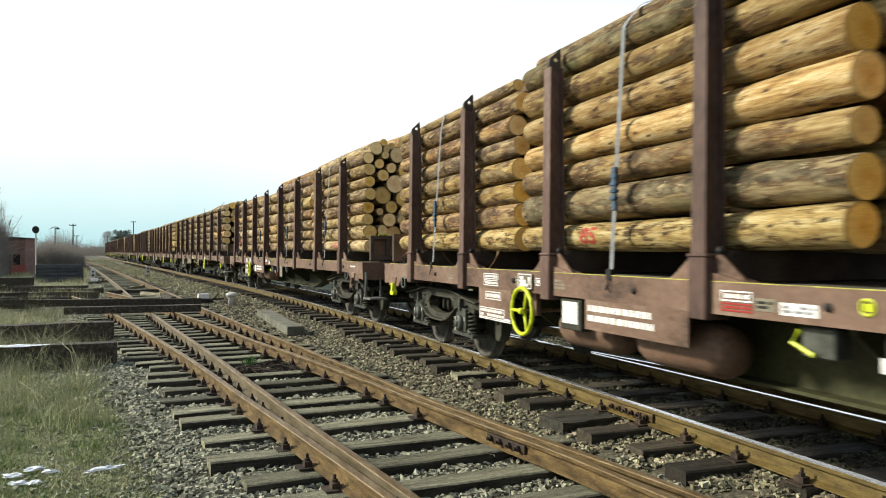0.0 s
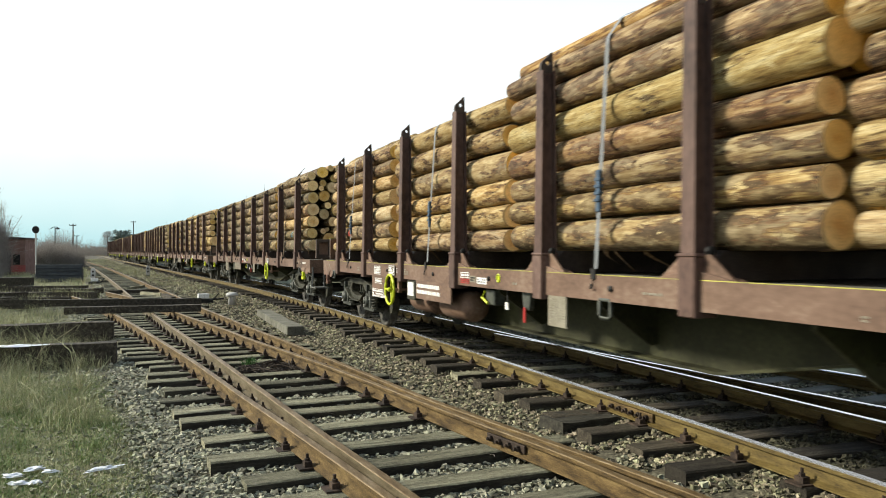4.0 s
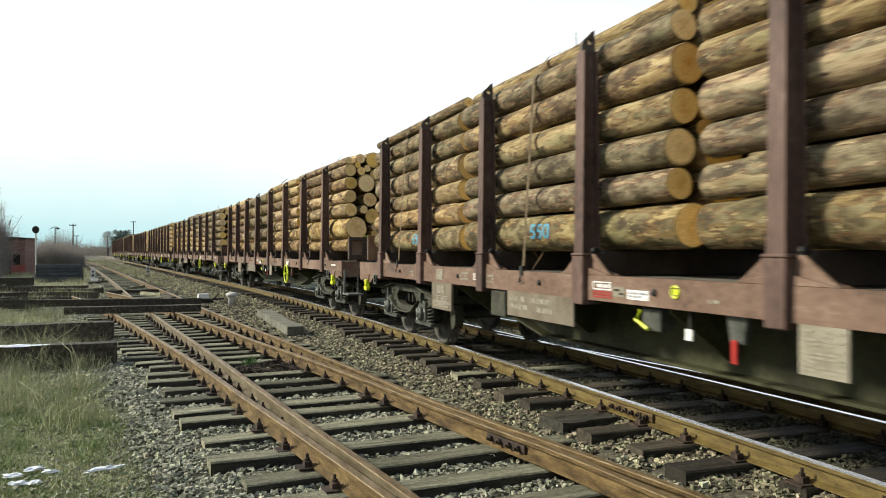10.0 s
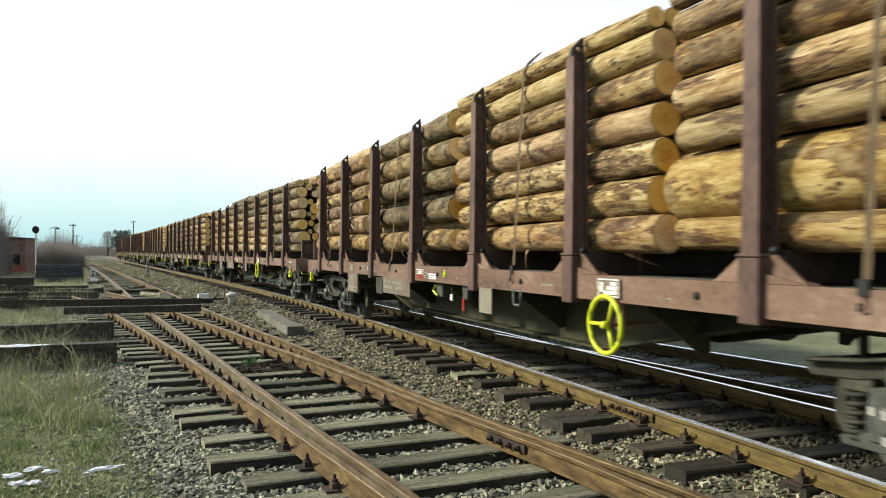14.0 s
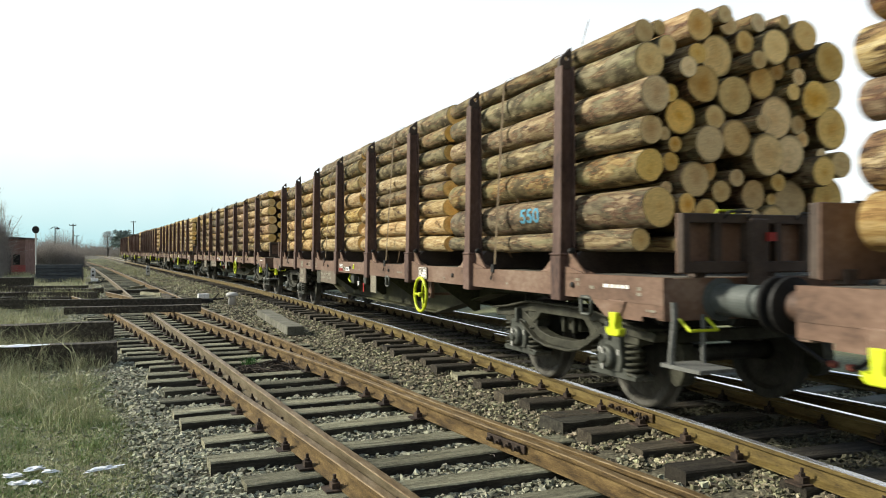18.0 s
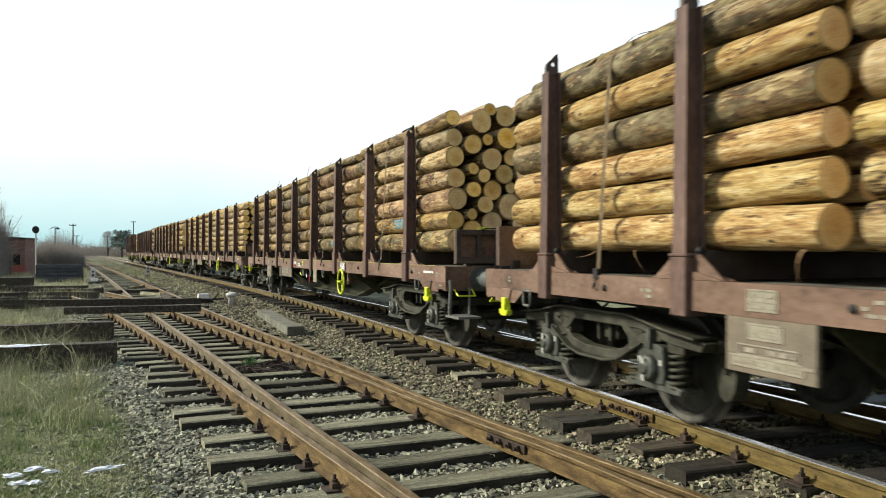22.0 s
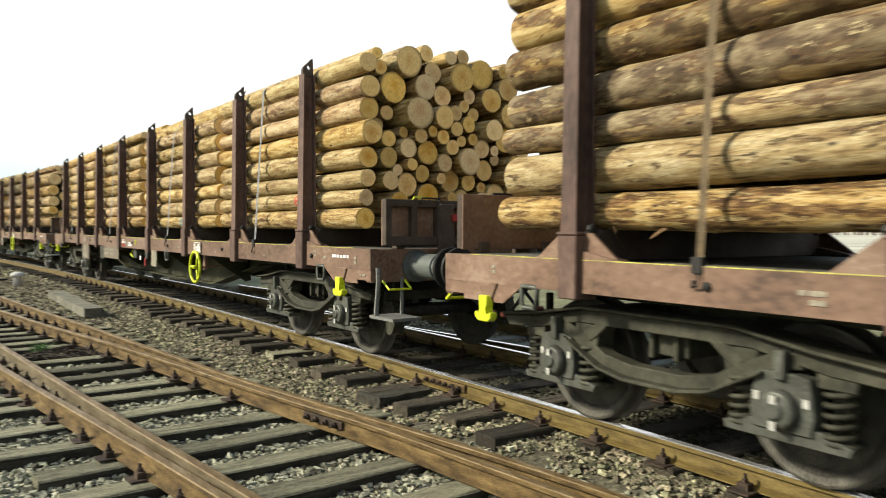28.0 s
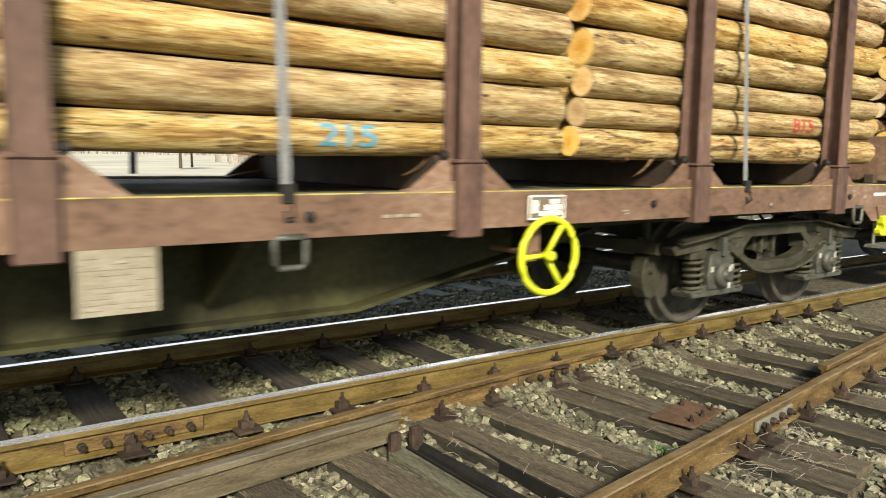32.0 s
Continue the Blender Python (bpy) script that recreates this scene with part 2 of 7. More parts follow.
M["step"] = surface("step_grating", [(0.20, 0.20, 0.18), (0.36, 0.36, 0.33)], 30, 0.7, 0.2, 0.5)
def log_bark(name, wood, bark, cover, moss=0.0, vary=0.2, gain=1.0, soft=False):
    """A felled log: streaky peeled wood, torn patches of bark, knots, nicks and green growth."""
    m = bpy.data.materials.new(name)
    m.use_nodes = True
    n, l = m.node_tree.nodes, m.node_tree.links
    b = n["Principled BSDF"]
    b.inputs["Specular IOR Level"].default_value, b.inputs["Roughness"].default_value = 0.2, 0.8
    tc, oi = n.new("ShaderNodeTexCoord"), n.new("ShaderNodeObjectInfo")
    def calc(kind, a, c, d=None):
        x = n.new("ShaderNodeMath")
        x.operation = kind
        for i, q in enumerate((a, c, d)):
            if isinstance(q, (int, float)):
                x.inputs[i].default_value = q
            elif q is not None:
                l.new(q, x.inputs[i])
        return x.outputs[0]
    def dice(k):
        """Another random number for each log."""
        return calc("FRACT", calc("MULTIPLY", oi.outputs["Random"], k), 0.0)
    def coords(sx, sy):
        mp = n.new("ShaderNodeMapping")
        mp.inputs["Scale"].default_value = (sx * LOGMAP[0], sy * LOGMAP[1], sx * LOGMAP[2])
        l.new(tc.outputs["Object"], mp.inputs["Vector"])
        v = n.new("ShaderNodeVectorMath")
        v.operation = "MULTIPLY_ADD"
        v.inputs[1].default_value = (41.0, 67.0, 23.0)
        l.new(oi.outputs["Random"], v.inputs[0])
        l.new(mp.outputs[0], v.inputs[2])
        return v.outputs[0]
    def noisy(sx, sy, detail, rough=0.6):
        t = n.new("ShaderNodeTexNoise")
        t.inputs["Scale"].default_value, t.inputs["Detail"].default_value, t.inputs["Roughness"].default_value = 1.0, detail, rough
        l.new(coords(sx, sy), t.inputs["Vector"])
        return t.outputs["Fac"]
    def ramp(fac, stops):
        r = n.new("ShaderNodeValToRGB")
        e = r.color_ramp.elements
        e[0].position, e[0].color = stops[0][0], (*stops[0][1], 1)
        e[1].position, e[1].color = stops[-1][0], (*stops[-1][1], 1)
        for pos, c in stops[1:-1]:
            e.new(pos).color = (*c, 1)
        l.new(fac, r.inputs[0])
        return r.outputs[0]
    def blend(fac, a, c, kind="MIX"):
        x = n.new("ShaderNodeMix")
        x.data_type, x.blend_type = "RGBA", kind
        for i, q in ((0, fac), (6, a), (7, c)):
            if isinstance(q, tuple):
                x.inputs[i].default_value = (*q, 1)
            elif isinstance(q, float):
                x.inputs[i].default_value = q
            else:
                l.new(q, x.inputs[i])
        return x.outputs[2]
    k = gain * (0.49 if cover < 0.45 else 0.40)
    wood = [tuple(c * k for c in col) for col in wood]
    bark = [tuple(c * k for c in col) for col in bark]
    black, white = (0, 0, 0), (1, 1, 1)
    streak, plate, patch = noisy(17, 2.4, 7, 0.68), noisy(9, 4, 6, 0.66) if soft else noisy(22, 6, 7, 0.74), noisy(6.5, 1.7, 8, 0.70) if soft else noisy(9, 2.2, 9, 0.76)
    c_wood = ramp(streak, [(0.30, tuple(c * 0.5 for c in wood[0])), (0.40, wood[0]), (0.51, wood[1]), (0.62, wood[2])])
    c_bark = ramp(plate, [(0.36, tuple(c * 0.6 for c in bark[0])), (0.46, bark[0]), (0.53, bark[1]), (0.66, bark[2])])
    # some logs keep much more of their bark than others
    worn = calc("MULTIPLY_ADD", calc("SUBTRACT", dice(13.7), 0.5), 0.13, patch)
    mask = ramp(worn, [(cover - 0.014, white), (cover + 0.012, black)])
    col = blend(mask, c_wood, c_bark)
    if soft:
        # reddish inner bark along the torn edges
        col = blend(ramp(worn, [(cover - 0.030, black), (cover - 0.016, (0.8, 0.8, 0.8)), (cover + 0.004, (0.5, 0.5, 0.5)), (cover + 0.016, black)]), col, (0.16, 0.075, 0.032))
    # torn places with bright bare wood, and dark nicks along the grain
    col = blend(ramp(noisy(13, 5, 6, 0.78), [(0.60, black), (0.625, (0.9, 0.9, 0.9))]), col, tuple(min(1.0, c * 1.15) for c in wood[2]))
    col = blend(ramp(noisy(42, 9, 4, 0.7), [(0.63, black), (0.68, (0.45, 0.45, 0.45) if soft else (0.75, 0.75, 0.75))]), col, tuple(c * 0.45 for c in bark[0]))
    col = blend(0.5 if soft else 0.8, col, ramp(noisy(95, 16, 3, 0.6), [(0.30, (0.55, 0.52, 0.48)), (0.50, white), (0.70, (1.35, 1.35, 1.3))]), "MULTIPLY")
    vor = n.new("ShaderNodeTexVoronoi")
    vor.inputs["Scale"].default_value = 1.0
    l.new(coords(7.5, 3.2), vor.inputs["Vector"])
    col = blend(ramp(vor.outputs["Distance"], [(0.07, white), (0.13, black)]), col, (0.035, 0.02, 0.012))
    if moss:
        gm = ramp(noisy(5, 1.3, 5), [(0.60 - moss * 0.2, black), (0.74 - moss * 0.2, (0.75, 0.75, 0.75))])
        col = blend(gm, col, (0.15, 0.14, 0.065))
    hsv = n.new("ShaderNodeHueSaturation")
    l.new(calc("MULTIPLY_ADD", dice(1.0), 2 * vary, 1 - vary), hsv.inputs["Value"])
    l.new(calc("MULTIPLY_ADD", dice(29.3), 0.018, 0.488), hsv.inputs["Hue"])
    l.new(calc("MULTIPLY_ADD", dice(47.1), 0.2, 0.86), hsv.inputs["Saturation"])
    l.new(col, hsv.inputs["Color"])
    l.new(hsv.outputs[0], b.inputs["Base Color"])
    bp = n.new("ShaderNodeBump")
    bp.inputs["Strength"].default_value, bp.inputs["Distance"].default_value = 0.8, 0.014
    l.new(calc("MULTIPLY_ADD", plate, 0.6, mask), bp.inputs["Height"])
    l.new(bp.outputs[0], b.inputs["Normal"])
    return m


def log_end(name, pale, deep, rim):
    """A sawn face: rings round the heart, a darker core on some logs, drying stains and saw scratches."""
    m = bpy.data.materials.new(name)
    m.use_nodes = True
    n, l = m.node_tree.nodes, m.node_tree.links
    b = n["Principled BSDF"]
    b.inputs["Specular IOR Level"].default_value, b.inputs["Roughness"].default_value = 0.2, 0.85
    tc, oi = n.new("ShaderNodeTexCoord"), n.new("ShaderNodeObjectInfo")
    def calc(kind, a, c, d=None):
        x = n.new("ShaderNodeMath")
        x.operation = kind
        for i, q in enumerate((a, c, d)):
            if isinstance(q, (int, float)):
                x.inputs[i].default_value = q
            elif q is not None:
                l.new(q, x.inputs[i])
        return x.outputs[0]
    def noisy(scale, detail, squash=(1, 0, 1)):
        mp = n.new("ShaderNodeMapping")
        mp.inputs["Scale"].default_value = squash
        l.new(tc.outputs["Object"], mp.inputs["Vector"])
        v = n.new("ShaderNodeVectorMath")
        v.operation = "MULTIPLY_ADD"
        v.inputs[1].default_value = (31.0, 17.0, 43.0)
        l.new(oi.outputs["Random"], v.inputs[0])
        l.new(mp.outputs[0], v.inputs[2])
        t = n.new("ShaderNodeTexNoise")
        t.inputs["Scale"].default_value, t.inputs["Detail"].default_value = scale, detail
        l.new(v.outputs[0], t.inputs["Vector"])
        return t.outputs["Fac"]
    sep = n.new("ShaderNodeSeparateXYZ")
    l.new(tc.outputs["Object"], sep.inputs[0])
    r2 = calc("ADD", calc("MULTIPLY", sep.outputs[0], sep.outputs[0]), calc("MULTIPLY", sep.outputs[2], sep.outputs[2]))
    rad = calc("SQRT", r2, 0.0)
    rings = calc("SINE", calc("MULTIPLY_ADD", rad, 52.0, calc("MULTIPLY", noisy(2.2, 3), 7.0)), 0.0)
    heart = calc("MULTIPLY_ADD", noisy(1.4, 4), 0.9, calc("MULTIPLY_ADD", rad, 0.55, calc("MULTIPLY", calc("FRACT", calc("MULTIPLY", oi.outputs["Random"], 17.3), 0.0), 0.35)))
    rp = n.new("ShaderNodeValToRGB")
    e = rp.color_ramp.elements
    e[0].position, e[0].color = 0.45, (*deep, 1)
    e[1].position, e[1].color = 1.25 / 1.3, (*pale, 1)
    e.new(0.72).color = (*[(p + q) / 2 for p, q in zip(pale, deep)], 1)
    l.new(heart, rp.inputs[0])
    hsv = n.new("ShaderNodeHueSaturation")
    stain = calc("MULTIPLY_ADD", noisy(7.0, 6), 0.9, 0.55)
    lit = calc("MULTIPLY_ADD", rings, 0.07, stain)
    lit = calc("MULTIPLY", lit, calc("MULTIPLY_ADD", calc("FRACT", calc("MULTIPLY", oi.outputs["Random"], 5.9), 0.0), 0.5, 0.72))
    edge = n.new("ShaderNodeMapRange")
    edge.inputs[1].default_value, edge.inputs[2].default_value, edge.inputs[3].default_value, edge.inputs[4].default_value = 0.86, 0.97, 1.0, rim
    l.new(rad, edge.inputs[0])
    l.new(calc("MULTIPLY", lit, edge.outputs[0]), hsv.inputs["Value"])
    l.new(calc("MULTIPLY_ADD", calc("FRACT", calc("MULTIPLY", oi.outputs["Random"], 71.7), 0.0), 0.34, 0.82), hsv.inputs["Saturation"])
    l.new(rp.outputs[0], hsv.inputs["Color"])
    l.new(hsv.outputs[0], b.inputs["Base Color"])
    bp = n.new("ShaderNodeBump")
    bp.inputs["Strength"].default_value, bp.inputs["Distance"].default_value = 0.3, 0.004
    l.new(noisy(16.0, 5, (1, 0, 5)), bp.inputs["Height"])
    l.new(bp.outputs[0], b.inputs["Normal"])
    return m


M["bark_yellow"] = log_bark("peeled_log", [(0.40, 0.25, 0.09), (0.60, 0.43, 0.18), (0.76, 0.61, 0.33)], [(0.11, 0.06, 0.024), (0.28, 0.165, 0.068), (0.48, 0.32, 0.15)], 0.44)
M["bark_fresh"] = log_bark("freshly_peeled_log", [(0.41, 0.228, 0.074), (0.70, 0.485, 0.18), (0.92, 0.735, 0.375)], [(0.20, 0.105, 0.038), (0.40, 0.24, 0.09), (0.60, 0.42, 0.19)], 0.405, 0.0, 0.14, 0.85)
M["bark_red"] = log_bark("half_barked_log", [(0.42, 0.245, 0.085), (0.62, 0.42, 0.165), (0.84, 0.64, 0.31)], [(0.19, 0.115, 0.052), (0.36, 0.252, 0.122), (0.53, 0.40, 0.22)], 0.50, soft=True)
M["bark_moss"] = log_bark("mossy_bark", [(0.36, 0.24, 0.10), (0.52, 0.38, 0.17), (0.74, 0.57, 0.29)], [(0.16, 0.118, 0.055), (0.32, 0.255, 0.128), (0.48, 0.40, 0.225)], 0.525, 0.18, soft=True)
M["cut"] = log_end("sawn_log_end", (0.62, 0.43, 0.175), (0.48, 0.26, 0.07), 0.55)
M["cut_grey"] = log_end("weathered_log_end", (0.58, 0.42, 0.175), (0.44, 0.255, 0.075), 0.5)
M["concrete"] = surface("weathered_concrete", [(0.15, 0.145, 0.105), (0.26, 0.25, 0.19), (0.36, 0.35, 0.28)], 3, 0.9, 0, 0.3, (1, 1, 1), 30)
M["tarred"] = surface("tarred_timber", [(0.025, 0.021, 0.014), (0.075, 0.062, 0.042), (0.20, 0.165, 0.115)], 2.5, 0.85, 0, 0.6, (6, 1, 6), 26, 0.25)
M["twig"] = surface("bare_twigs", [(0.33, 0.285, 0.24), (0.54, 0.475, 0.41), (0.72, 0.65, 0.58)], 3, 0.9, 0, 0, vary=0.2)
M["conifer"] = surface("dark_foliage", [(0.20, 0.26, 0.22), (0.32, 0.39, 0.33), (0.44, 0.52, 0.45)], 2, 0.9, 0, 0, vary=0.2)
M["trunk"] = surface("tree_trunk", [(0.08, 0.06, 0.045), (0.16, 0.13, 0.10)], 4, 0.9, 0, 0.4)
M["brick"] = surface("old_brick", [(0.34, 0.20, 0.165), (0.55, 0.33, 0.28)], 3, 0.9, 0, 0.3)
M["brick_red"] = surface("faded_red_paint", [(0.50, 0.12, 0.11), (0.78, 0.20, 0.18)], 3, 0.8, 0, 0.1)
M["plaster"] = surface("pale_plaster", [(0.75, 0.72, 0.66), (1.05, 1.03, 0.97)], 1, 0.9, 0, 0.05)
M["pile"] = surface("blue_black_timber", [(0.035, 0.04, 0.048), (0.07, 0.078, 0.088), (0.12, 0.128, 0.135)], 2.5, 0.7, 0, 0.3, (1, 6, 6), 26, 0.2)
M["roof"] = surface("grey_roof", [(0.12, 0.11, 0.11), (0.22, 0.20, 0.19)], 1, 0.8, 0, 0.1)
M["snow"] = surface("old_snow", [(1.45, 1.5, 1.55), (1.8, 1.82, 1.88)], 8, 0.7, 0, 0.3)


# ---------------------------------------------------------------- mesh helpers
def part(name, bm, mat, parent=None, label="", smooth=False, bevel=0.0):
    """Links a bmesh as one mesh object, under a thing or a part."""
    if bevel:
        bmesh.ops.bevel(bm, geom=bm.edges[:], offset=bevel, segments=1, affect="EDGES")
    bmesh.ops.recalc_face_normals(bm, faces=bm.faces[:])
    me = bpy.data.meshes.new(name)
    bm.to_mesh(me)
    bm.free()
    for m in (mat if isinstance(mat, (list, tuple)) else [mat]):
        me.materials.append(m)
    if smooth:
        me.polygons.foreach_set("use_smooth", [True] * len(me.polygons))
    ob = new(name, me)
    if parent:
        ob.parent = parent
    return tagged(ob, label)


def share(ob, name=None, m=None, parent=None):
    """Another object on the same mesh."""
    o = new(name or ob.name.split(".")[0], ob.data)
    o.parent = parent or ob.parent
    if m is not None:
        o.matrix_basis = m
    if "label" in ob:
        o["label"] = ob["label"]
    return o


def empty(name, m=None, parent=None):
    e = new(name)
    e.empty_display_size = 0.2
    if parent:
        e.parent = parent
    if m is not None:
        e.matrix_basis = m
    return e


def box(bm, x0, x1, y0, y1, z0, z1, m=None):
    r = bmesh.ops.create_cube(bm, size=1.0)
    t = Matrix.Translation(((x0 + x1) / 2, (y0 + y1) / 2, (z0 + z1) / 2)) @ Matrix.Diagonal((abs(x1 - x0), abs(y1 - y0), abs(z1 - z0), 1))
    bmesh.ops.transform(bm, matrix=(m @ t if m is not None else t), verts=r["verts"])
    return r["verts"]


def prism(bm, pts, axis, a, b):
    """A flat polygon of (u, v) pairs, drawn out along an axis from a to b."""
    def place(u, v, w):
        return {"x": (w, u, v), "y": (u, w, v), "z": (u, v, w)}[axis]
    lo = [bm.verts.new(place(u, v, a)) for u, v in pts]
    hi = [bm.verts.new(place(u, v, b)) for u, v in pts]
    bm.faces.new(lo)
    bm.faces.new(hi[::-1])
    for i in range(len(pts)):
        j = (i + 1) % len(pts)
        bm.faces.new((lo[i], hi[i], hi[j], lo[j]))


def lathe(bm, profile, n=20, m=None, closed=False):
    """Turns (radius, x) pairs about the x axis."""
    rings = []
    for r, x in profile:
        rings.append([bm.verts.new((x, r * math.cos(2 * math.pi * i / n), r * math.sin(2 * math.pi * i / n))) for i in range(n)])
    for a, b in zip(rings, rings[1:] + ([rings[0]] if closed else [])):
        for i in range(n):
            j = (i + 1) % n
            bm.faces.new((a[i], b[i], b[j], a[j]))
    if not closed:
        bm.faces.new(rings[0][::-1])
        bm.faces.new(rings[-1])
    if m is not None:
        bmesh.ops.transform(bm, matrix=m, verts=[v for r in rings for v in r])


def tube(bm, pts, r, n=6, closed=False, r1=None):
    """A round bar along a polyline."""
    pts = [Vector(p) for p in pts]
    rings, k = [], len(pts)
    for i, p in enumerate(pts):
        d = (pts[(i + 1) % k] - pts[i - 1]) if closed else (pts[min(i + 1, k - 1)] - pts[max(i - 1, 0)])
        d.normalize()
        u = d.cross(Vector((0, 0, 1)) if abs(d.z) < 0.9 else Vector((1, 0, 0))).normalized()
        v = d.cross(u)
        rad = r if r1 is None else r + (r1 - r) * i / (k - 1)
        rings.append([bm.verts.new(p + rad * (math.cos(2 * math.pi * j / n) * u + math.sin(2 * math.pi * j / n) * v)) for j in range(n)])
    for a, b in zip(rings, rings[1:] + ([rings[0]] if closed else [])):
        for j in range(n):
            q = (j + 1) % n
            bm.faces.new((a[j], a[q], b[q], b[j]))
    if not closed:
        bm.faces.new(rings[0])
        bm.faces.new(rings[-1][::-1])


def mesh_from_arrays(name, verts, faces, mat, parent=None, smooth=True):
    """A mesh from numpy arrays of vertices and equal-sided faces."""
    me = bpy.data.meshes.new(name)
    k = faces.shape[1]
    me.vertices.add(len(verts))
    me.vertices.foreach_set("co", np.ascontiguousarray(verts, np.float32).ravel())
    me.loops.add(faces.size)
    me.loops.foreach_set("vertex_index", np.ascontiguousarray(faces, np.int32).ravel())
    me.polygons.add(len(faces))
    me.polygons.foreach_set("loop_start", np.arange(0, faces.size, k, dtype=np.int32))
    me.update(calc_edges=True)
    me.polygons.foreach_set("use_smooth", [smooth] * len(faces))
    me.materials.append(mat)
    ob = new(name, me)
    if parent:
        ob.parent = parent
    return ob


# ---------------------------------------------------------------- the lines of the tracks
BEND, S_A, TURN = 0.0029765, -2.867, 0.1236      # curvature, start of the curve, its whole turn
MAIN = 4.8905                                     # centre line of the running track beside the camera
GAUGE = 0.7525                                    # centre of the track to centre of a rail head


def _bare(s):
    s_b = S_A + TURN / BEND
    if s <= S_A:
        return 0.0, s - S_A, 0.0
    a = BEND * (min(s, s_b) - S_A)
    x, y = -(1 - math.cos(a)) / BEND, math.sin(a) / BEND
    if s > s_b:
        x, y = x - math.sin(a) * (s - s_b), y + math.cos(a) * (s - s_b)
    return x, y, a


_x0, _y0, _ = _bare(0.0)


def on_track(s, side=0.0):
    """Place and heading at s metres along the running track, side metres to the right of its centre."""
    x, y, a = _bare(s)
    o = MAIN + side
    return x - _x0 + o * math.cos(a), y - _y0 + o * math.sin(a), a


def smooth_line(knots, step=0.5):
    """A soft line through (y, x) knots: x as a function of y."""
    ys = np.array([k[0] for k in knots], float)
    xs = np.array([k[1] for k in knots], float)
    g = np.gradient(xs, ys)
    def f(y):
        y = np.asarray(y, float)
        i = np.clip(np.searchsorted(ys, y) - 1, 0, len(ys) - 2)
        h = ys[i + 1] - ys[i]
        t = (y - ys[i]) / h
        inner = ((1 + 2 * t) * (1 - t) ** 2 * xs[i] + t * (1 - t) ** 2 * h * g[i] + t * t * (3 - 2 * t) * xs[i + 1] + t * t * (t - 1) * h * g[i + 1])
        low, high = xs[0] + (y - ys[0]) * g[0], xs[-1] + (y - ys[-1]) * g[-1]
        return np.where(y < ys[0], low, np.where(y > ys[-1], high, inner))
    return f


# the siding's turnout: outer rails, and the inner rails that close on them at the blades
LEFT = smooth_line([(-9, 3.17), (-6, 2.76), (-2.5, 2.25), (1, 1.75), (4.7, 1.20), (6.2, 0.95), (8.6, 0.53), (11, 0.13), (13.2, -0.28), (16.2, -0.86), (20, -1.63), (25.1, -2.74), (28.9, -3.78), (33, -5.05), (40, -7.5)])
RIGHT = smooth_line([(-9, 4.42), (-6, 4.20), (-2.5, 3.92), (-0.5, 3.67), (1.5, 3.42), (4.2, 3.06), (5.7, 2.77), (7.6, 2.40), (9.4, 2.16), (10.6, 1.99), (12.9, 1.68), (15.4, 1.29), (18.4, 0.88), (21.8, 0.39), (26.6, -0.18), (39, -1.85), (55, -4.0), (82, -7.7), (112, -12.3)])
INNER_L = smooth_line([(-2.4, 2.33), (1.5, 1.80), (5.4, 1.24), (6.8, 1.04), (8.2, 0.85), (11, 0.48), (13.3, 0.17), (16.8, -0.34), (20, -0.78), (40, -3.3), (60, -5.9), (98, -11.1)])
INNER_R = smooth_line([(-2.35, 3.73), (-0.7, 3.51), (1.5, 3.22), (4.2, 2.87), (5.2, 2.74), (6.3, 2.52), (7.4, 2.32), (8.9, 2.05), (11.6, 1.53), (13.3, 1.15), (15.6, 0.72), (17.9, 0.24), (20.6, -0.30), (26, -1.42), (31.2, -2.85), (36, -4.4), (42, -6.6)])
Z_MAIN, Z_SIDE = 0.0, -0.11
RAIL_H = 0.15


def siding_mid(y):
    return (LEFT(y) + RIGHT(y)) / 2


# ---------------------------------------------------------------- ground and beds
def ground_height(x, y):
    d = np.hypot(x, y)
    far = np.clip((d - 60) / 300, 0, 1)
    bumps = 0.03 * np.sin(x * 1.3 + 0.7 * np.sin(y * 0.9)) * np.sin(y * 0.83 + 1.1)
    right = np.clip((x - 11) / 8, 0, 1)
    line = np.where(y < 30, LEFT(y) - 1.3, RIGHT(y) - 2.6)
    under = np.clip((x - line) / 0.6, 0, 1) * np.clip((9.5 - x) / 1.5, 0, 1) * np.clip((110 - y) / 20, 0, 1) * np.clip((y + 34) / 4, 0, 1)
    return -0.385 + bumps * (1 - far) - 0.35 * right - 0.25 * far - 0.12 * under


def spread(a, b, fine, limit=3500.0, grow=1.35):
    mid = list(np.arange(a, b + 1e-6, fine))
    lo, hi, s = [mid[0]], [mid[-1]], fine
    while hi[-1] < limit or lo[-1] > -limit:
        s *= grow
        lo.append(lo[-1] - s)
        hi.append(hi[-1] + s)
    return np.array(lo[:0:-1] + mid + hi[1:])


def grid_sheet(name, xs, ys, height, mat):
    gx, gy = np.meshgrid(xs, ys)
    gz = height(gx, gy)
    v = np.stack([gx.ravel(), gy.ravel(), gz.ravel()], 1)
    nx, ny = len(xs), len(ys)
    i = (np.arange(ny - 1)[:, None] * nx + np.arange(nx - 1)[None, :]).ravel()
    return mesh_from_arrays(name, v, np.stack([i, i + 1, i + nx + 1, i + nx], 1), mat)


ground = grid_sheet("ground", spread(-14, 14, 0.5), spread(-14, 44, 0.5), ground_height, M["soil"])
tagged(ground, "patchy winter grass and bare soil beside the tracks", "ground", kind="structure")


def main_x(y):
    """The running track's centre at world y."""
    ss = np.linspace(-60, 420, 400)
    p = np.array([on_track(s)[:2] for s in ss])
    return np.interp(y, p[:, 1], p[:, 0])


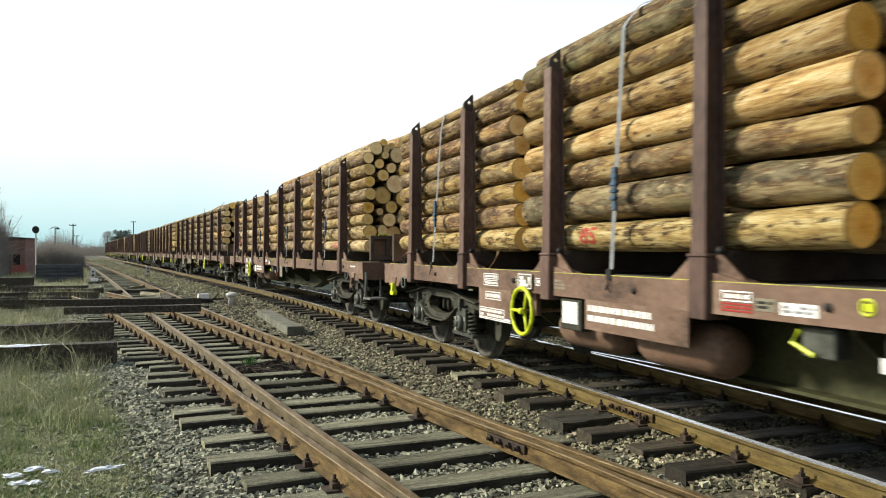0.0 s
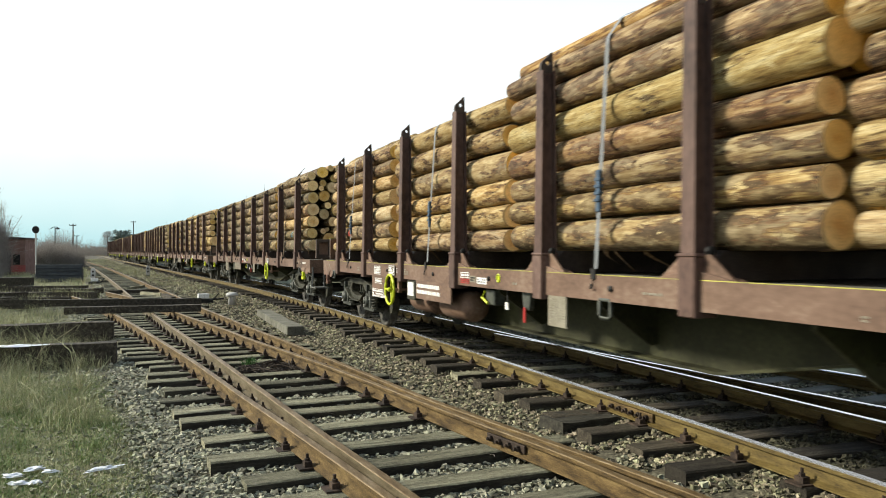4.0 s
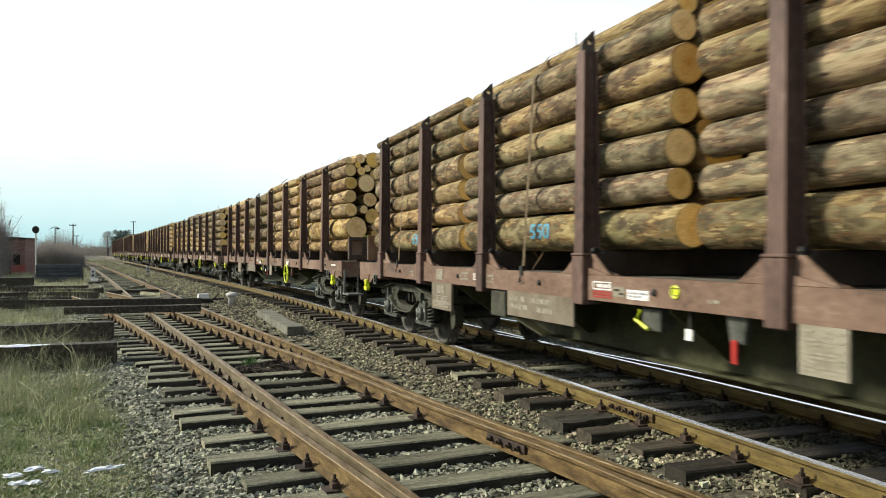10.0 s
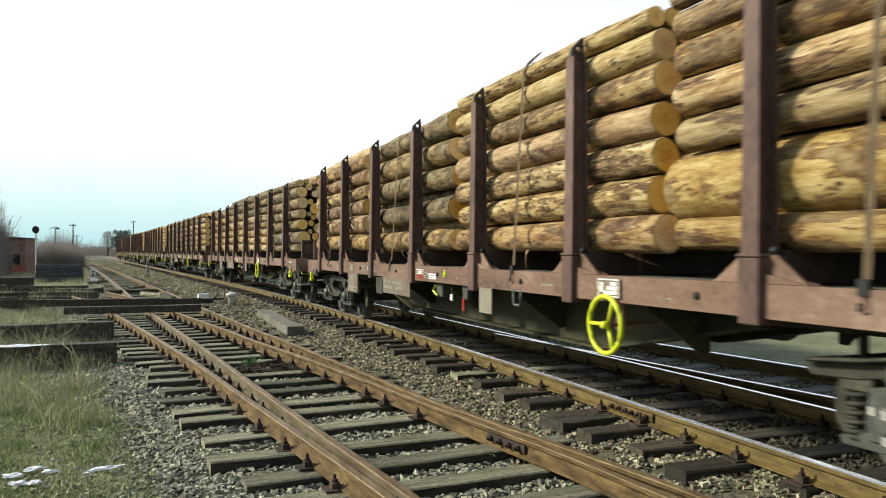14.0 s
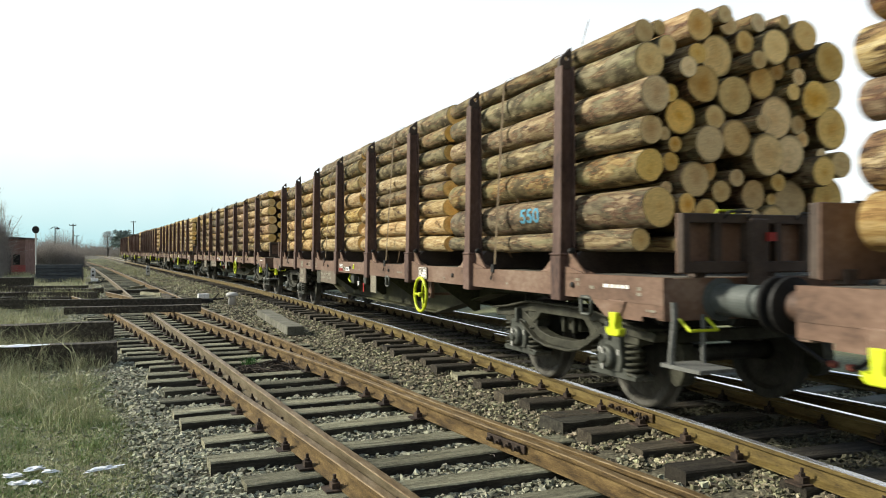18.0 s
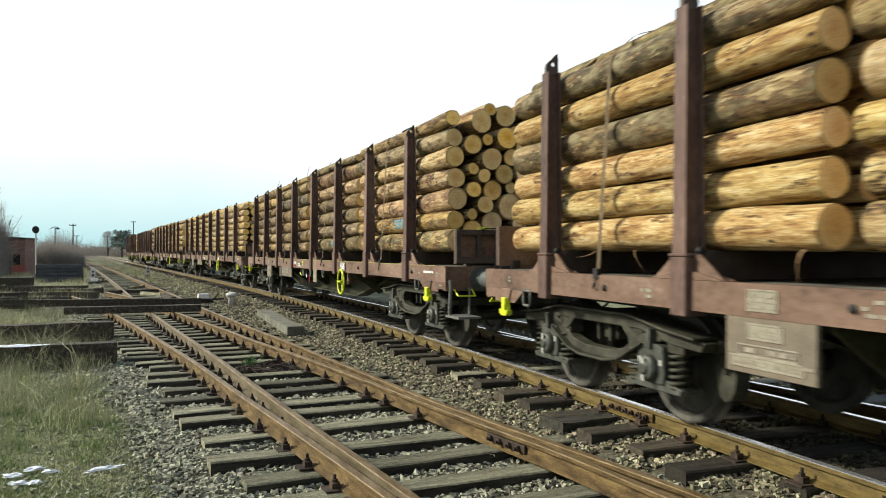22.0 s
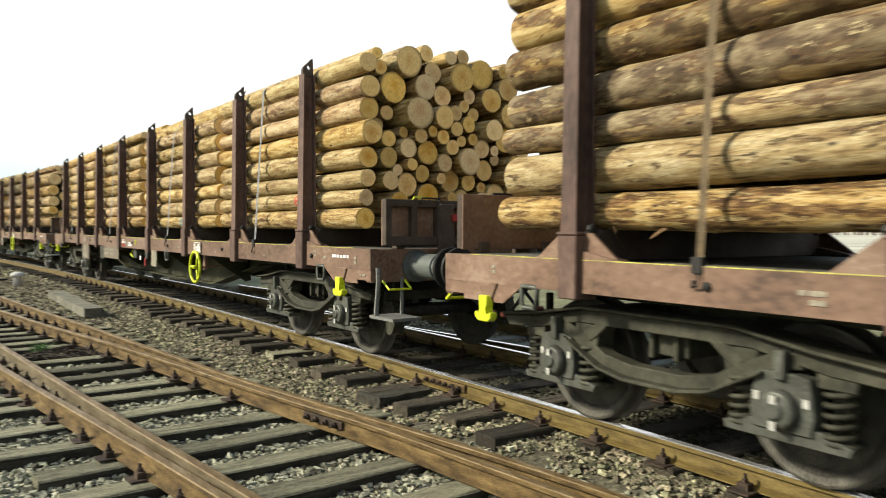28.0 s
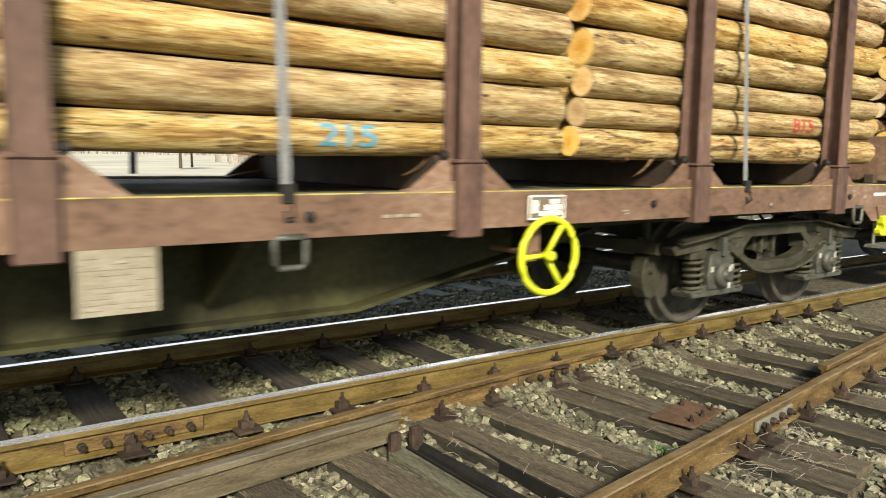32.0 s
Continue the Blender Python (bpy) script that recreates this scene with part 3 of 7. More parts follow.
_ys = np.concatenate([np.arange(-30, 40, 0.5), np.arange(40, 400, 4.0)])
_mx = main_x(_ys)


def bed_height(x, y):
    """Top of the stones: higher under the running track, lower under the siding."""
    u = x - np.interp(y, _ys, _mx)
    a = 0.82 + 0.53 * np.clip((y - 0.5) / 4.5, 0, 1)
    k = np.clip((-u - a) / 0.45, 0, 1)
    z = -0.195 * (1 - k) - 0.352 * k
    z = z - (0.05 - 0.035 * np.clip((6.5 - y) / 3, 0, 1)) * np.clip((-u - 0.80) / 0.15, 0, 1) * (1 - k)
    edge = np.clip((LEFT(y) - 0.75 - x) / 0.6, 0, 1)
    z = z - 0.04 * edge
    return z + 0.012 * np.sin(x * 7.1 + np.sin(y * 5.3)) * np.sin(y * 6.7)


_by = np.concatenate([np.arange(-30, 36, 0.35), np.arange(36, 330, 5.0)])
_rows, _nb = [], 60
for y in _by:
    wob = 0.25 * math.sin(y * 0.9) + 0.15 * math.sin(y * 2.3)
    a = min(float(LEFT(y)) - 1.1 + wob, 40.0) if y < 30 else float(RIGHT(y)) - (2.6 if y < 60 else 1.5) + wob
    b = float(np.interp(y, _ys, _mx)) + (2.6 if y > 16 else 2.6 + (16 - y) * 0.15)
    _rows.append(np.stack([np.linspace(a, b, _nb), np.full(_nb, y)], 1))
_rows = np.array(_rows)
_v = np.concatenate([_rows, bed_height(_rows[..., 0], _rows[..., 1])[..., None]], 2)
_v[:, 0, 2] -= 0.25
_v[:, -1, 2] -= 0.4
_i = (np.arange(len(_by) - 1)[:, None] * _nb + np.arange(_nb - 1)[None, :]).ravel()
bed = mesh_from_arrays("track_bed", _v.reshape(-1, 3), np.stack([_i, _i + 1, _i + _nb + 1, _i + _nb], 1), M["gravel"])
tagged(bed, "grey-brown crushed stone bed under the tracks", "track bed", kind="structure")

# ---------------------------------------------------------------- rails
PROFILE = [(-0.0625, -0.15), (-0.0625, -0.139), (-0.010, -0.121), (-0.008, -0.045), (-0.036, -0.034), (-0.036, -0.006), (-0.029, 0.0),
           (0.029, 0.0), (0.036, -0.006), (0.036, -0.034), (0.008, -0.045), (0.010, -0.121), (0.0625, -0.139), (0.0625, -0.15)]


def rail(points, z, top, parent, label, taper=0.0, web=None):
    """A rail along (x, y) points; the running surface has its own material."""
    bm = bmesh.new()
    rings, n = [], len(points)
    for i, (x, y) in enumerate(points):
        x1, y1 = points[min(i + 1, n - 1)]
        x0, y0 = points[max(i - 1, 0)]
        d = Vector((x1 - x0, y1 - y0)).normalized()
        k = 1.0 if not taper else min(1.0, 0.35 + 0.65 * i * math.dist(points[0], points[min(1, n - 1)]) / taper)
        rings.append([bm.verts.new((x + d.y * u * k, y - d.x * u * k, z + w)) for u, w in PROFILE])
    m = len(PROFILE)
    for a, b in zip(rings, rings[1:]):
        for j in range(m):
            q = (j + 1) % m
            f = bm.faces.new((a[j], a[q], b[q], b[j]))
            if 5 <= j <= 7:
                f.material_index = 1
    bm.faces.new(rings[0])
    bm.faces.new(rings[-1][::-1])
    return part("rail", bm, [web or M["rust_main" if top is M["rail_top_used"] else "rust"], top], parent, label)


track_main = tagged(empty("running_track"), "busy main track of rusty rails on dark wooden sleepers", "railway track", kind="structure")
track_side = tagged(empty("siding_turnout"), "rusty unused siding turnout on weathered wooden sleepers", "railway track", kind="structure")
track_far = tagged(empty("diverging_track"), "second track branching off behind the running track", "railway track", kind="structure")

_ss = list(np.arange(-34, 60, 1.0)) + list(np.arange(60, 420, 6.0))
for side in (-GAUGE, GAUGE):
    rail([on_track(s, side)[:2] for s in _ss], Z_MAIN, M["rail_top_used"], track_main, "rail with a polished running surface")


def line_points(f, a, b, step=0.6):
    return [(float(f(y)), float(y)) for y in np.arange(a, b, step)]


RT = M["rail_top_rusty"]
rail(line_points(LEFT, -9.0, 29.2), Z_SIDE, RT, track_side, "orange rusty rail")
rail(line_points(RIGHT, -6.6, 60.0) + line_points(RIGHT, 60, 150, 6.0), Z_SIDE, RT, track_side, "orange rusty rail")
rail(line_points(INNER_L, -2.4, 60.0, 0.4) + line_points(INNER_L, 60, 150, 6.0), Z_SIDE, RT, track_side, "weathered switch blade and closure rail", taper=4.0, web=M["blade"])
rail(line_points(INNER_R, -2.4, 3.3, 0.3), Z_SIDE, M["blade_top"], track_side, "weathered grey switch blade", web=M["blade_grey"])
rail(line_points(INNER_R, 3.01, 31.6, 0.4), Z_SIDE, RT, track_side, "rusty closure rail")
rail([(float(LEFT(y)) + 0.115, y) for y in np.arange(-9.0, -5.4, 0.3)], Z_SIDE + 0.005, RT, track_side, "short check rail")

T2A, T2B = smooth_line([(-40, 12.46), (0, 6.84), (12, 5.16)]), smooth_line([(-40, 13.9), (0, 8.30), (8, 7.22), (16, 6.25), (22, 5.55)])
rail(line_points(T2A, -40, 12.4), Z_MAIN, M["rail_top_used"], track_far, "rail with a polished running surface")
rail(line_points(T2B, -40, 19.0), Z_MAIN, M["rail_top_used"], track_far, "rail with a polished running surface")

# ---------------------------------------------------------------- sleepers
SLEEPERS = []           # x, y, heading, half length, half width, top


def sleeper_mesh(name, length, width, seed, mat="sleeper"):
    rnd = random.Random(seed)
    bm = bmesh.new()
    n = 6
    rings = []
    for i in range(n + 1):
        x = length * (i / n - 0.5)
        w = width / 2 * rnd.uniform(0.95, 1.04)
        t = rnd.uniform(-0.006, 0.004)
        rings.append([bm.verts.new(c) for c in ((x, -w, -0.14), (x, -w, t - 0.012), (x, -w + 0.014, t), (x, -0.02, t - rnd.uniform(0, 0.006)), (x, w - 0.014, t), (x, w, t - 0.012), (x, w, -0.14))])
    for a, b in zip(rings, rings[1:]):
        for j in range(6):
            # only the long sides take the wood with shade in its colour
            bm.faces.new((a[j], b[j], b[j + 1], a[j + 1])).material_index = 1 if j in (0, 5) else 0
    bm.faces.new(rings[0][::-1])
    bm.faces.new(rings[-1])
    bmesh.ops.recalc_face_normals(bm, faces=bm.faces[:])
    me = bpy.data.meshes.new(name)
    bm.to_mesh(me)
    bm.free()
    me.materials.append(M[mat])
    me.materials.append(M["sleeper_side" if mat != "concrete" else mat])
    return me


CHAIR = None


def chair_mesh():
    """A ribbed base plate with two clips and bolts."""
    bm = bmesh.new()
    box(bm, -0.17, 0.17, -0.075, 0.075, 0.0, 0.014)
    for sgn in (-1, 1):
        box(bm, sgn * 0.06, sgn * 0.118, -0.038, 0.038, 0.014, 0.055)
        lathe(bm, [(0.022, 0), (0.022, 0.024), (0.012, 0.026), (0.012, 0.058)], 6, Matrix.Translation((sgn * 0.09, 0, 0.052)) @ pose(0, 0, 0, 0, -90, 0))
    bmesh.ops.recalc_face_normals(bm, faces=bm.faces[:])
    me = bpy.data.meshes.new("rail_chair")
    bm.to_mesh(me)
    bm.free()
    me.materials.append(M["chair"])
    return me


M["chair"] = surface("rusty_fastening", [(0.03, 0.022, 0.018), (0.075, 0.05, 0.035), (0.13, 0.085, 0.055)], 12, 0.8, 0.2, 0.3, vary=0.3)
M["chair_red"] = surface("red_rusty_plate", [(0.10, 0.055, 0.032), (0.19, 0.105, 0.06), (0.27, 0.165, 0.10)], 7, 0.85, 0.1, 0.3)
CHAIR = chair_mesh()


def sleeper(mesh, x, y, a, length, width, top, parent, rails, rnd):
    o = new("sleeper", mesh)
    o.parent = parent
    o.matrix_basis = pose(x, y, top + rnd.uniform(-0.012, 0.006), rnd.uniform(-1, 1), rnd.uniform(-0.6, 0.6), math.degrees(a) + rnd.uniform(-1.2, 1.2))
    SLEEPERS.append((x, y, a, length / 2, width / 2))
    for rx, ry, ra in rails:
        c = new("rail_chair", CHAIR)
        c.parent = o
        c.matrix_basis = o.matrix_basis.inverted() @ pose(rx, ry, top - 0.002, 0, 0, math.degrees(ra))
    return o


def lay_sleepers():
    rnd = random.Random(5)
    main_meshes = [sleeper_mesh("sleeper_main", 2.6, 0.25, i, "sleeper_dark") for i in range(4)]
    short_meshes = [sleeper_mesh("sleeper_main", 2.22, 0.25, i + 20, "sleeper_dark") for i in range(4)]
    stub_meshes = [sleeper_mesh("sleeper_main", 2.06, 0.25, i + 30, "sleeper_dark") for i in range(4)]
    pale_mesh = sleeper_mesh("sleeper_main", 2.6, 0.25, 17, "sleeper")
    line = [-8.4 + 0.62 * i for i in range(21)] + [4.62, 5.22, 5.85, 6.5, 7.17, 7.75, 8.45, 9.15]
    while line[-1] < 112:
        s = line[-1]
        line.append(s + (0.62 if s < 26 else 0.7 if s < 60 else 1.0))
    for s in line:
        x, y, a = on_track(s)
        near = s < 26
        rails = [(*on_track(s, q)[:2], a) for q in (-GAUGE, GAUGE)] if near else []
        if s < 1.6:
            x, y, a = on_track(s, 0.27)
            sleeper(stub_meshes[rnd.randrange(4)], x + rnd.uniform(-0.01, 0.03), y, a, 2.06, 0.25, -0.152, track_main, rails, rnd)
        elif s < 4.5:
            x, y, a = on_track(s, 0.19)
            sleeper(short_meshes[rnd.randrange(4)], x + rnd.uniform(-0.02, 0.03), y, a, 2.22, 0.25, -0.152, track_main, rails, rnd)
        else:
            sleeper(pale_mesh if abs(s - 9.15) < 0.2 else main_meshes[rnd.randrange(4)], x + rnd.uniform(-0.10, 0.02) - (0.06 if s < 16 else 0.0), y, a, 2.6, 0.25, -0.152, track_main, rails, rnd)
    kinds = {}
    places = [-8.3, -7.6, -6.9, -6.2, -5.55, -4.89, -4.24, -3.96, -3.29, -2.82, -2.06, -1.5, -0.95, -0.35, 0.25, 0.85, 1.45, 2.1, 2.75, 3.4, 4.05, 4.7,
              5.35, 5.96, 6.54, 7.36, 8.15, 8.67, 9.42, 10.02, 10.7, 11.33, 11.97]
    while places[-1] < 104:
        y = places[-1]
        places.append(y + (0.62 if y < 24 else 0.75 if y < 58 else 1.1))
    for y in places:
        if y < 22:
            a, b = float(LEFT(y)) - 0.52, float(RIGHT(y)) + 0.48
        else:
            a, b = float(INNER_L(y)) - 0.5, float(RIGHT(y)) + 0.5
        length = round((b - a) * 5) / 5 + 0.1
        b = min(b, 4.35) if y < 0 else b
        mid = (a + b) / 2
        ang = math.atan(-(float(LEFT(y + 0.5)) - float(LEFT(y - 0.5)))) * (0.6 if y < 14 else 1.0)
        wood = "sleeper_grey" if y < 2.0 else "sleeper"
        key = (length, rnd.randrange(2), wood)
        if key not in kinds:
            kinds[key] = sleeper_mesh("sleeper_siding", length, 0.25, len(kinds) + 40, wood)
        rails = []
        if y < 21:
            fs = [LEFT, RIGHT] + ([INNER_L, INNER_R] if y > 7 else [])
            rails = [(float(f(y)), y, ang) for f in fs]
        sleeper(kinds[key], mid + rnd.uniform(-0.13, 0.10), y, ang, length, 0.25, Z_SIDE - 0.152, track_side, rails, rnd)
    far_mesh = sleeper_mesh("sleeper_far", 2.8, 0.25, 77, "concrete")
    y = -14.0
    while y < 10:
        x = (float(T2A(y)) + float(T2B(y))) / 2
        sleeper(far_mesh, x, y, 0.14, 2.6, 0.25, -0.152, track_far, [], rnd)
        y += 0.65


lay_sleepers()


# ---------------------------------------------------------------- loose stones
def chip():
    """A rough block: eight corners, twelve triangles."""
    v = np.array([(x, y, z) for x in (-1, 1) for y in (-1, 1) for z in (-1, 1)], float) * 0.75
    f = np.array([(0, 1, 3), (0, 3, 2), (4, 6, 7), (4, 7, 5), (0, 4, 5), (0, 5, 1), (2, 3, 7), (2, 7, 6), (0, 2, 6), (0, 6, 4), (1, 5, 7), (1, 7, 3)])
    return v, f


def scatter_stones(name, x, y, z, size, rng, parent, label, mat):
    n = len(x)
    v, f = chip()
    vv = (v[None] + rng.uniform(-0.40, 0.40, (n, 8, 3))) * rng.uniform(0.62, 1.2, (n, 1, 3))
    a, b, c = (rng.uniform(0, 2 * math.pi, n) for _ in range(3))
    ca, sa, cb, sb = np.cos(a), np.sin(a), np.cos(b), np.sin(b)
    X, Y, Z = vv[..., 0], vv[..., 1], vv[..., 2]
    X, Y = X * ca[:, None] - Y * sa[:, None], X * sa[:, None] + Y * ca[:, None]
    Y, Z = Y * cb[:, None] - Z * sb[:, None], Y * sb[:, None] + Z * cb[:, None]
    p = np.stack([X, Y, Z * 0.68], 2) * size[:, None, None] + np.stack([x, y, z], 1)[:, None]
    faces = (f[None] + 8 * np.arange(n)[:, None, None]).reshape(-1, 3)
    ob = mesh_from_arrays(name, p.reshape(-1, 3), faces, mat, parent, smooth=False)
    return tagged(ob, label, kind="stuff")


def lay_stones():
    rng = np.random.default_rng(11)
    def field(y0, y1, per, smin, smax):
        xa, xb = (-5.0, 10.5) if y0 < 30 else (-9.0, 5.0)
        n = int((y1 - y0) * (xb - xa) * per)
        x, y = rng.uniform(xa, xb, n), rng.uniform(y0, y1, n)
        left = np.where(y < 30, LEFT(y) - 1.0 - rng.exponential(0.5, n) + 0.22 * np.sin(y * 0.9), RIGHT(y) - 2.2)
        right = np.interp(y, _ys, _mx) + 2.2 + np.clip((14 - y) * 0.14, 0, 5)
        ok = (x > left) & (x < right)
        d = np.hypot(x, y)
        ok &= ~((x < 1.5) & (y < 2.0))
        ok &= ~((y < 0) & (x < 1.6))
        # the bay of the throw rod is clear of stones
        ok &= ~((abs(y + 2.52) < 0.17) & (x > LEFT(y) - 0.35) & (x < 3.62) & (rng.uniform(0, 1, n) > 0.06))
        x, y = x[ok], y[ok]
        ok = np.ones(len(x), bool)
        for sx, sy, a, hl, hw in SLEEPERS:
            if sy < y0 - 1 or sy > y1 + 1:
                continue
            dx, dy = x - sx, y - sy
            u, w = dx * math.cos(a) + dy * math.sin(a), -dx * math.sin(a) + dy * math.cos(a)
            ok &= ~((abs(u) < hl) & (abs(w) < hw + 0.005) & (rng.uniform(0, 1, len(x)) > 0.02))
        x, y = x[ok], y[ok]
        size = rng.uniform(smin, smax, len(x)) * rng.uniform(0.7, 1.2, len(x))
        size *= np.where(x < LEFT(y) - 1.2, 0.72, 1.0)
        top = np.where(x < LEFT(y) - 1.05, np.maximum(ground_height(x, y), bed_height(x, y) - 0.02), bed_height(x, y))
        return x, y, top + rng.uniform(-0.012, 0.022, len(x)), size
    sets = [field(-8.5, 3, 760, 0.015, 0.034), field(3, 9, 1000, 0.013, 0.030), field(9, 16, 480, 0.019, 0.038), field(16, 34, 230, 0.022, 0.045), field(34, 62, 70, 0.035, 0.07)]
    x, y, z, size = [np.concatenate([s[i] for s in sets]) for i in range(4)]
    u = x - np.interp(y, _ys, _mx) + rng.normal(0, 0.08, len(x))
    # strip under the train: shade-dark stones farther off, lighter olive ones close by
    shaded = abs(u) < 0.74
    brown = ~shaded & (x > RIGHT(y) + 0.35 + rng.normal(0, 0.12, len(x))) & (y > 1.0)
    near = y < 2.2 + rng.normal(0, 0.5, len(x))
    edge = ~shaded & ~brown & ~near & (y < 30) & (x < LEFT(y) - 1.15 + rng.normal(0, 0.25, len(x)))
    for name, pick, mat, label in (("edge_ballast", edge, M["stone_edge"], "small olive-grey stones thinning out into the grass"), ("ballast", ~shaded & ~brown & ~near & ~edge, M["stone"], "loose grey and tan ballast stones between the sleepers"), ("tan_ballast", ~shaded & ~brown & near, M["stone_tan"], "dusty tan ballast stones round the switch blades"),
                                   ("brown_ballast", brown, M["stone_brown"], "brown ballast stones mixed with dirt beside the running track"), ("oily_ballast", shaded & ~near, M["stone_shaded"], "oil-stained dark ballast stones between the running rails"),
                                   ("mossy_ballast", shaded & near, M["stone_moss"], "olive mossy ballast stones between the running rails")):
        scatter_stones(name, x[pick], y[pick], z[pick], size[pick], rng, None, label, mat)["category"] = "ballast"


lay_stones()

# ---------------------------------------------------------------- timber wagon
LEN = 18.52
PITCH, SPEED = 19.7626, 3.768
FRONT = 0.0
STAKE_Y = (1.54, 3.67, 5.90, 8.12, 10.40, 12.62, 14.85, 16.98)
BOGIE_Y = (2.0, 16.52)
AXLE = 0.90
WHEEL_R = 0.46


def wheelset(parent, y):
    bm = bmesh.new()
    lathe(bm, [(0.075, -1.0), (0.085, -0.6), (0.08, 0.6), (0.075, 1.0)], 12)
    for sgn in (-1, 1):
        prof = [(0.10, 0.66), (0.10, 0.70), (0.36, 0.725), (0.40, 0.69), (0.485, 0.685), (0.488, 0.70), (0.47, 0.717), (0.462, 0.73), (0.458, 0.815), (0.44, 0.82), (0.40, 0.81), (0.36, 0.765), (0.17, 0.79), (0.12, 0.83), (0.10, 0.83)]
        lathe(bm, [(r, x * sgn) for r, x in prof], 36, closed=True)
    return part("wheelset", bm, M["tread"], parent, "pair of worn steel wheels on an axle", smooth=False)


def spring(bm, x, y, z0, z1, r=0.075, w=0.017, turns=5):
    pts = []
    for i in range(turns * 10 + 1):
        a = 2 * math.pi * i / 10
        pts.append((x + r * math.cos(a), y + r * math.sin(a), z0 + (z1 - z0) * i / (turns * 10)))
    tube(bm, pts, w, 5)


def bogie(parent, y):
    b = empty("bogie", pose(0, y, 0), parent)
    b["label"] = "grimy two-axle bogie with coil springs"
    for k in (-1, 1):
        w = wheelset(b, 0)
        w.matrix_basis = pose(0, k * AXLE, WHEEL_R)
    for sgn in (-1, 1):
        x0, x1 = sgn * 1.00, sgn * 1.13
        # cast side frame: a bowed lower belly, a straight upper beam and open windows between
        bm = bmesh.new()
        upper = [(-1.55, 0.74), (-1.45, 0.77), (-1.1, 0.80), (-0.62, 0.88), (0.62, 0.88), (1.1, 0.80), (1.45, 0.77), (1.55, 0.74), (1.5, 0.67), (1.15, 0.69), (0.7, 0.775), (-0.7, 0.775), (-1.15, 0.69), (-1.5, 0.67)]
        prism(bm, upper, "x", x0, x1)
        belly = [(-0.98, 0.79), (-0.80, 0.765), (-0.62, 0.68), (-0.44, 0.585), (-0.21, 0.545), (0.21, 0.545), (0.44, 0.585), (0.62, 0.68), (0.80, 0.765), (0.98, 0.79), (1.0, 0.70), (0.80, 0.67), (0.64, 0.59), (0.46, 0.50), (0.22, 0.46), (-0.22, 0.46), (-0.46, 0.50), (-0.64, 0.59), (-0.80, 0.67), (-1.0, 0.70)]
        prism(bm, belly, "x", x0, x1)
        flange = [(-0.80, 0.675), (-0.64, 0.595), (-0.46, 0.505), (-0.22, 0.465), (0.22, 0.465), (0.46, 0.505), (0.64, 0.595), (0.80, 0.675), (0.79, 0.65), (0.63, 0.57), (0.45, 0.48), (0.22, 0.438), (-0.22, 0.438), (-0.45, 0.48), (-0.63, 0.57), (-0.79, 0.65)]
        prism(bm, flange, "x", sgn * 0.96, sgn * 1.20)
        top = [(-1.5, 0.76), (-1.1, 0.80), (-0.62, 0.88), (0.62, 0.88), (1.1, 0.80), (1.5, 0.76), (1.5, 0.782), (1.1, 0.824), (0.62, 0.904), (-0.62, 0.904), (-1.1, 0.824), (-1.5, 0.782)]
        prism(bm, top, "x", sgn * 0.94, sgn * 1.20)
        for q in (-1, 1):
            prism(bm, [(q * 0.40, 0.79), (q * 0.52, 0.79), (q * 0.66, 0.70), (q * 0.60, 0.64), (q * 0.52, 0.69)], "x", x0, x1)
            box(bm, sgn * 0.98, sgn * 1.05, q * 0.10 - 0.02, q * 0.10 + 0.02, 0.60, 0.79)
        part("side_frame", bm, M["grime"], b, "", bevel=0.008)
        for k in (-1, 1):
            yc = k * AXLE
            # axle box with its round cover and wings
            bm = bmesh.new()
            lathe(bm, [(0.03, 0.0), (0.045, 0.0), (0.05, 0.018), (0.095, 0.024), (0.112, 0.05), (0.118, 0.20), (0.10, 0.22)], 18, Matrix.Translation((sgn * 1.24, yc, WHEEL_R + 0.02)) @ pose(0, 0, 0, 0, 0, 0 if sgn < 0 else 180))
            prism(bm, [(yc - 0.17, 0.36), (yc + 0.17, 0.36), (yc + 0.19, 0.46), (yc + 0.16, 0.66), (yc + 0.08, 0.68), (yc - 0.08, 0.68), (yc - 0.16, 0.66), (yc - 0.19, 0.46)], "x", sgn * 1.02, sgn * 1.16)
            prism(bm, [(yc - 0.36, 0.30), (yc + 0.36, 0.30), (yc + 0.38, 0.345), (yc + 0.20, 0.40), (yc - 0.20, 0.40), (yc - 0.38, 0.345)], "x", sgn * 0.93, sgn * 1.14)
            box(bm, sgn * 1.12, sgn * 1.19, yc - 0.03, yc + 0.03, 0.64, 0.80)
            ab = part("axle_box", bm, M["axle_box"], b, "grey axle box with white marks", bevel=0.006)
            for dy, dz in ((0, 0.06), (0, -0.08), (-0.145, 0.055), (0.145, 0.055)):
                bm = bmesh.new()
                x = sgn * (1.236 if dz > 0.058 or dz < 0 else 1.165)
                box(bm, x - 0.003, x + 0.003, yc + dy - 0.016, yc + dy + 0.016, WHEEL_R + 0.02 + dz - 0.024, WHEEL_R + 0.02 + dz + 0.024)
                part("paint_mark", bm, M["pale_mark"], ab)
            for q in (-1, 1):
                bm = bmesh.new()
                spring(bm, sgn * 1.07, yc + q * 0.28, 0.36, 0.63)
                lathe(bm, [(0.03, 0), (0.05, 0.0), (0.05, 0.30), (0.03, 0.30)], 8, Matrix.Translation((sgn * 1.05, yc + q * 0.28, 0.36)) @ pose(0, 0, 0, 0, -90, 0))
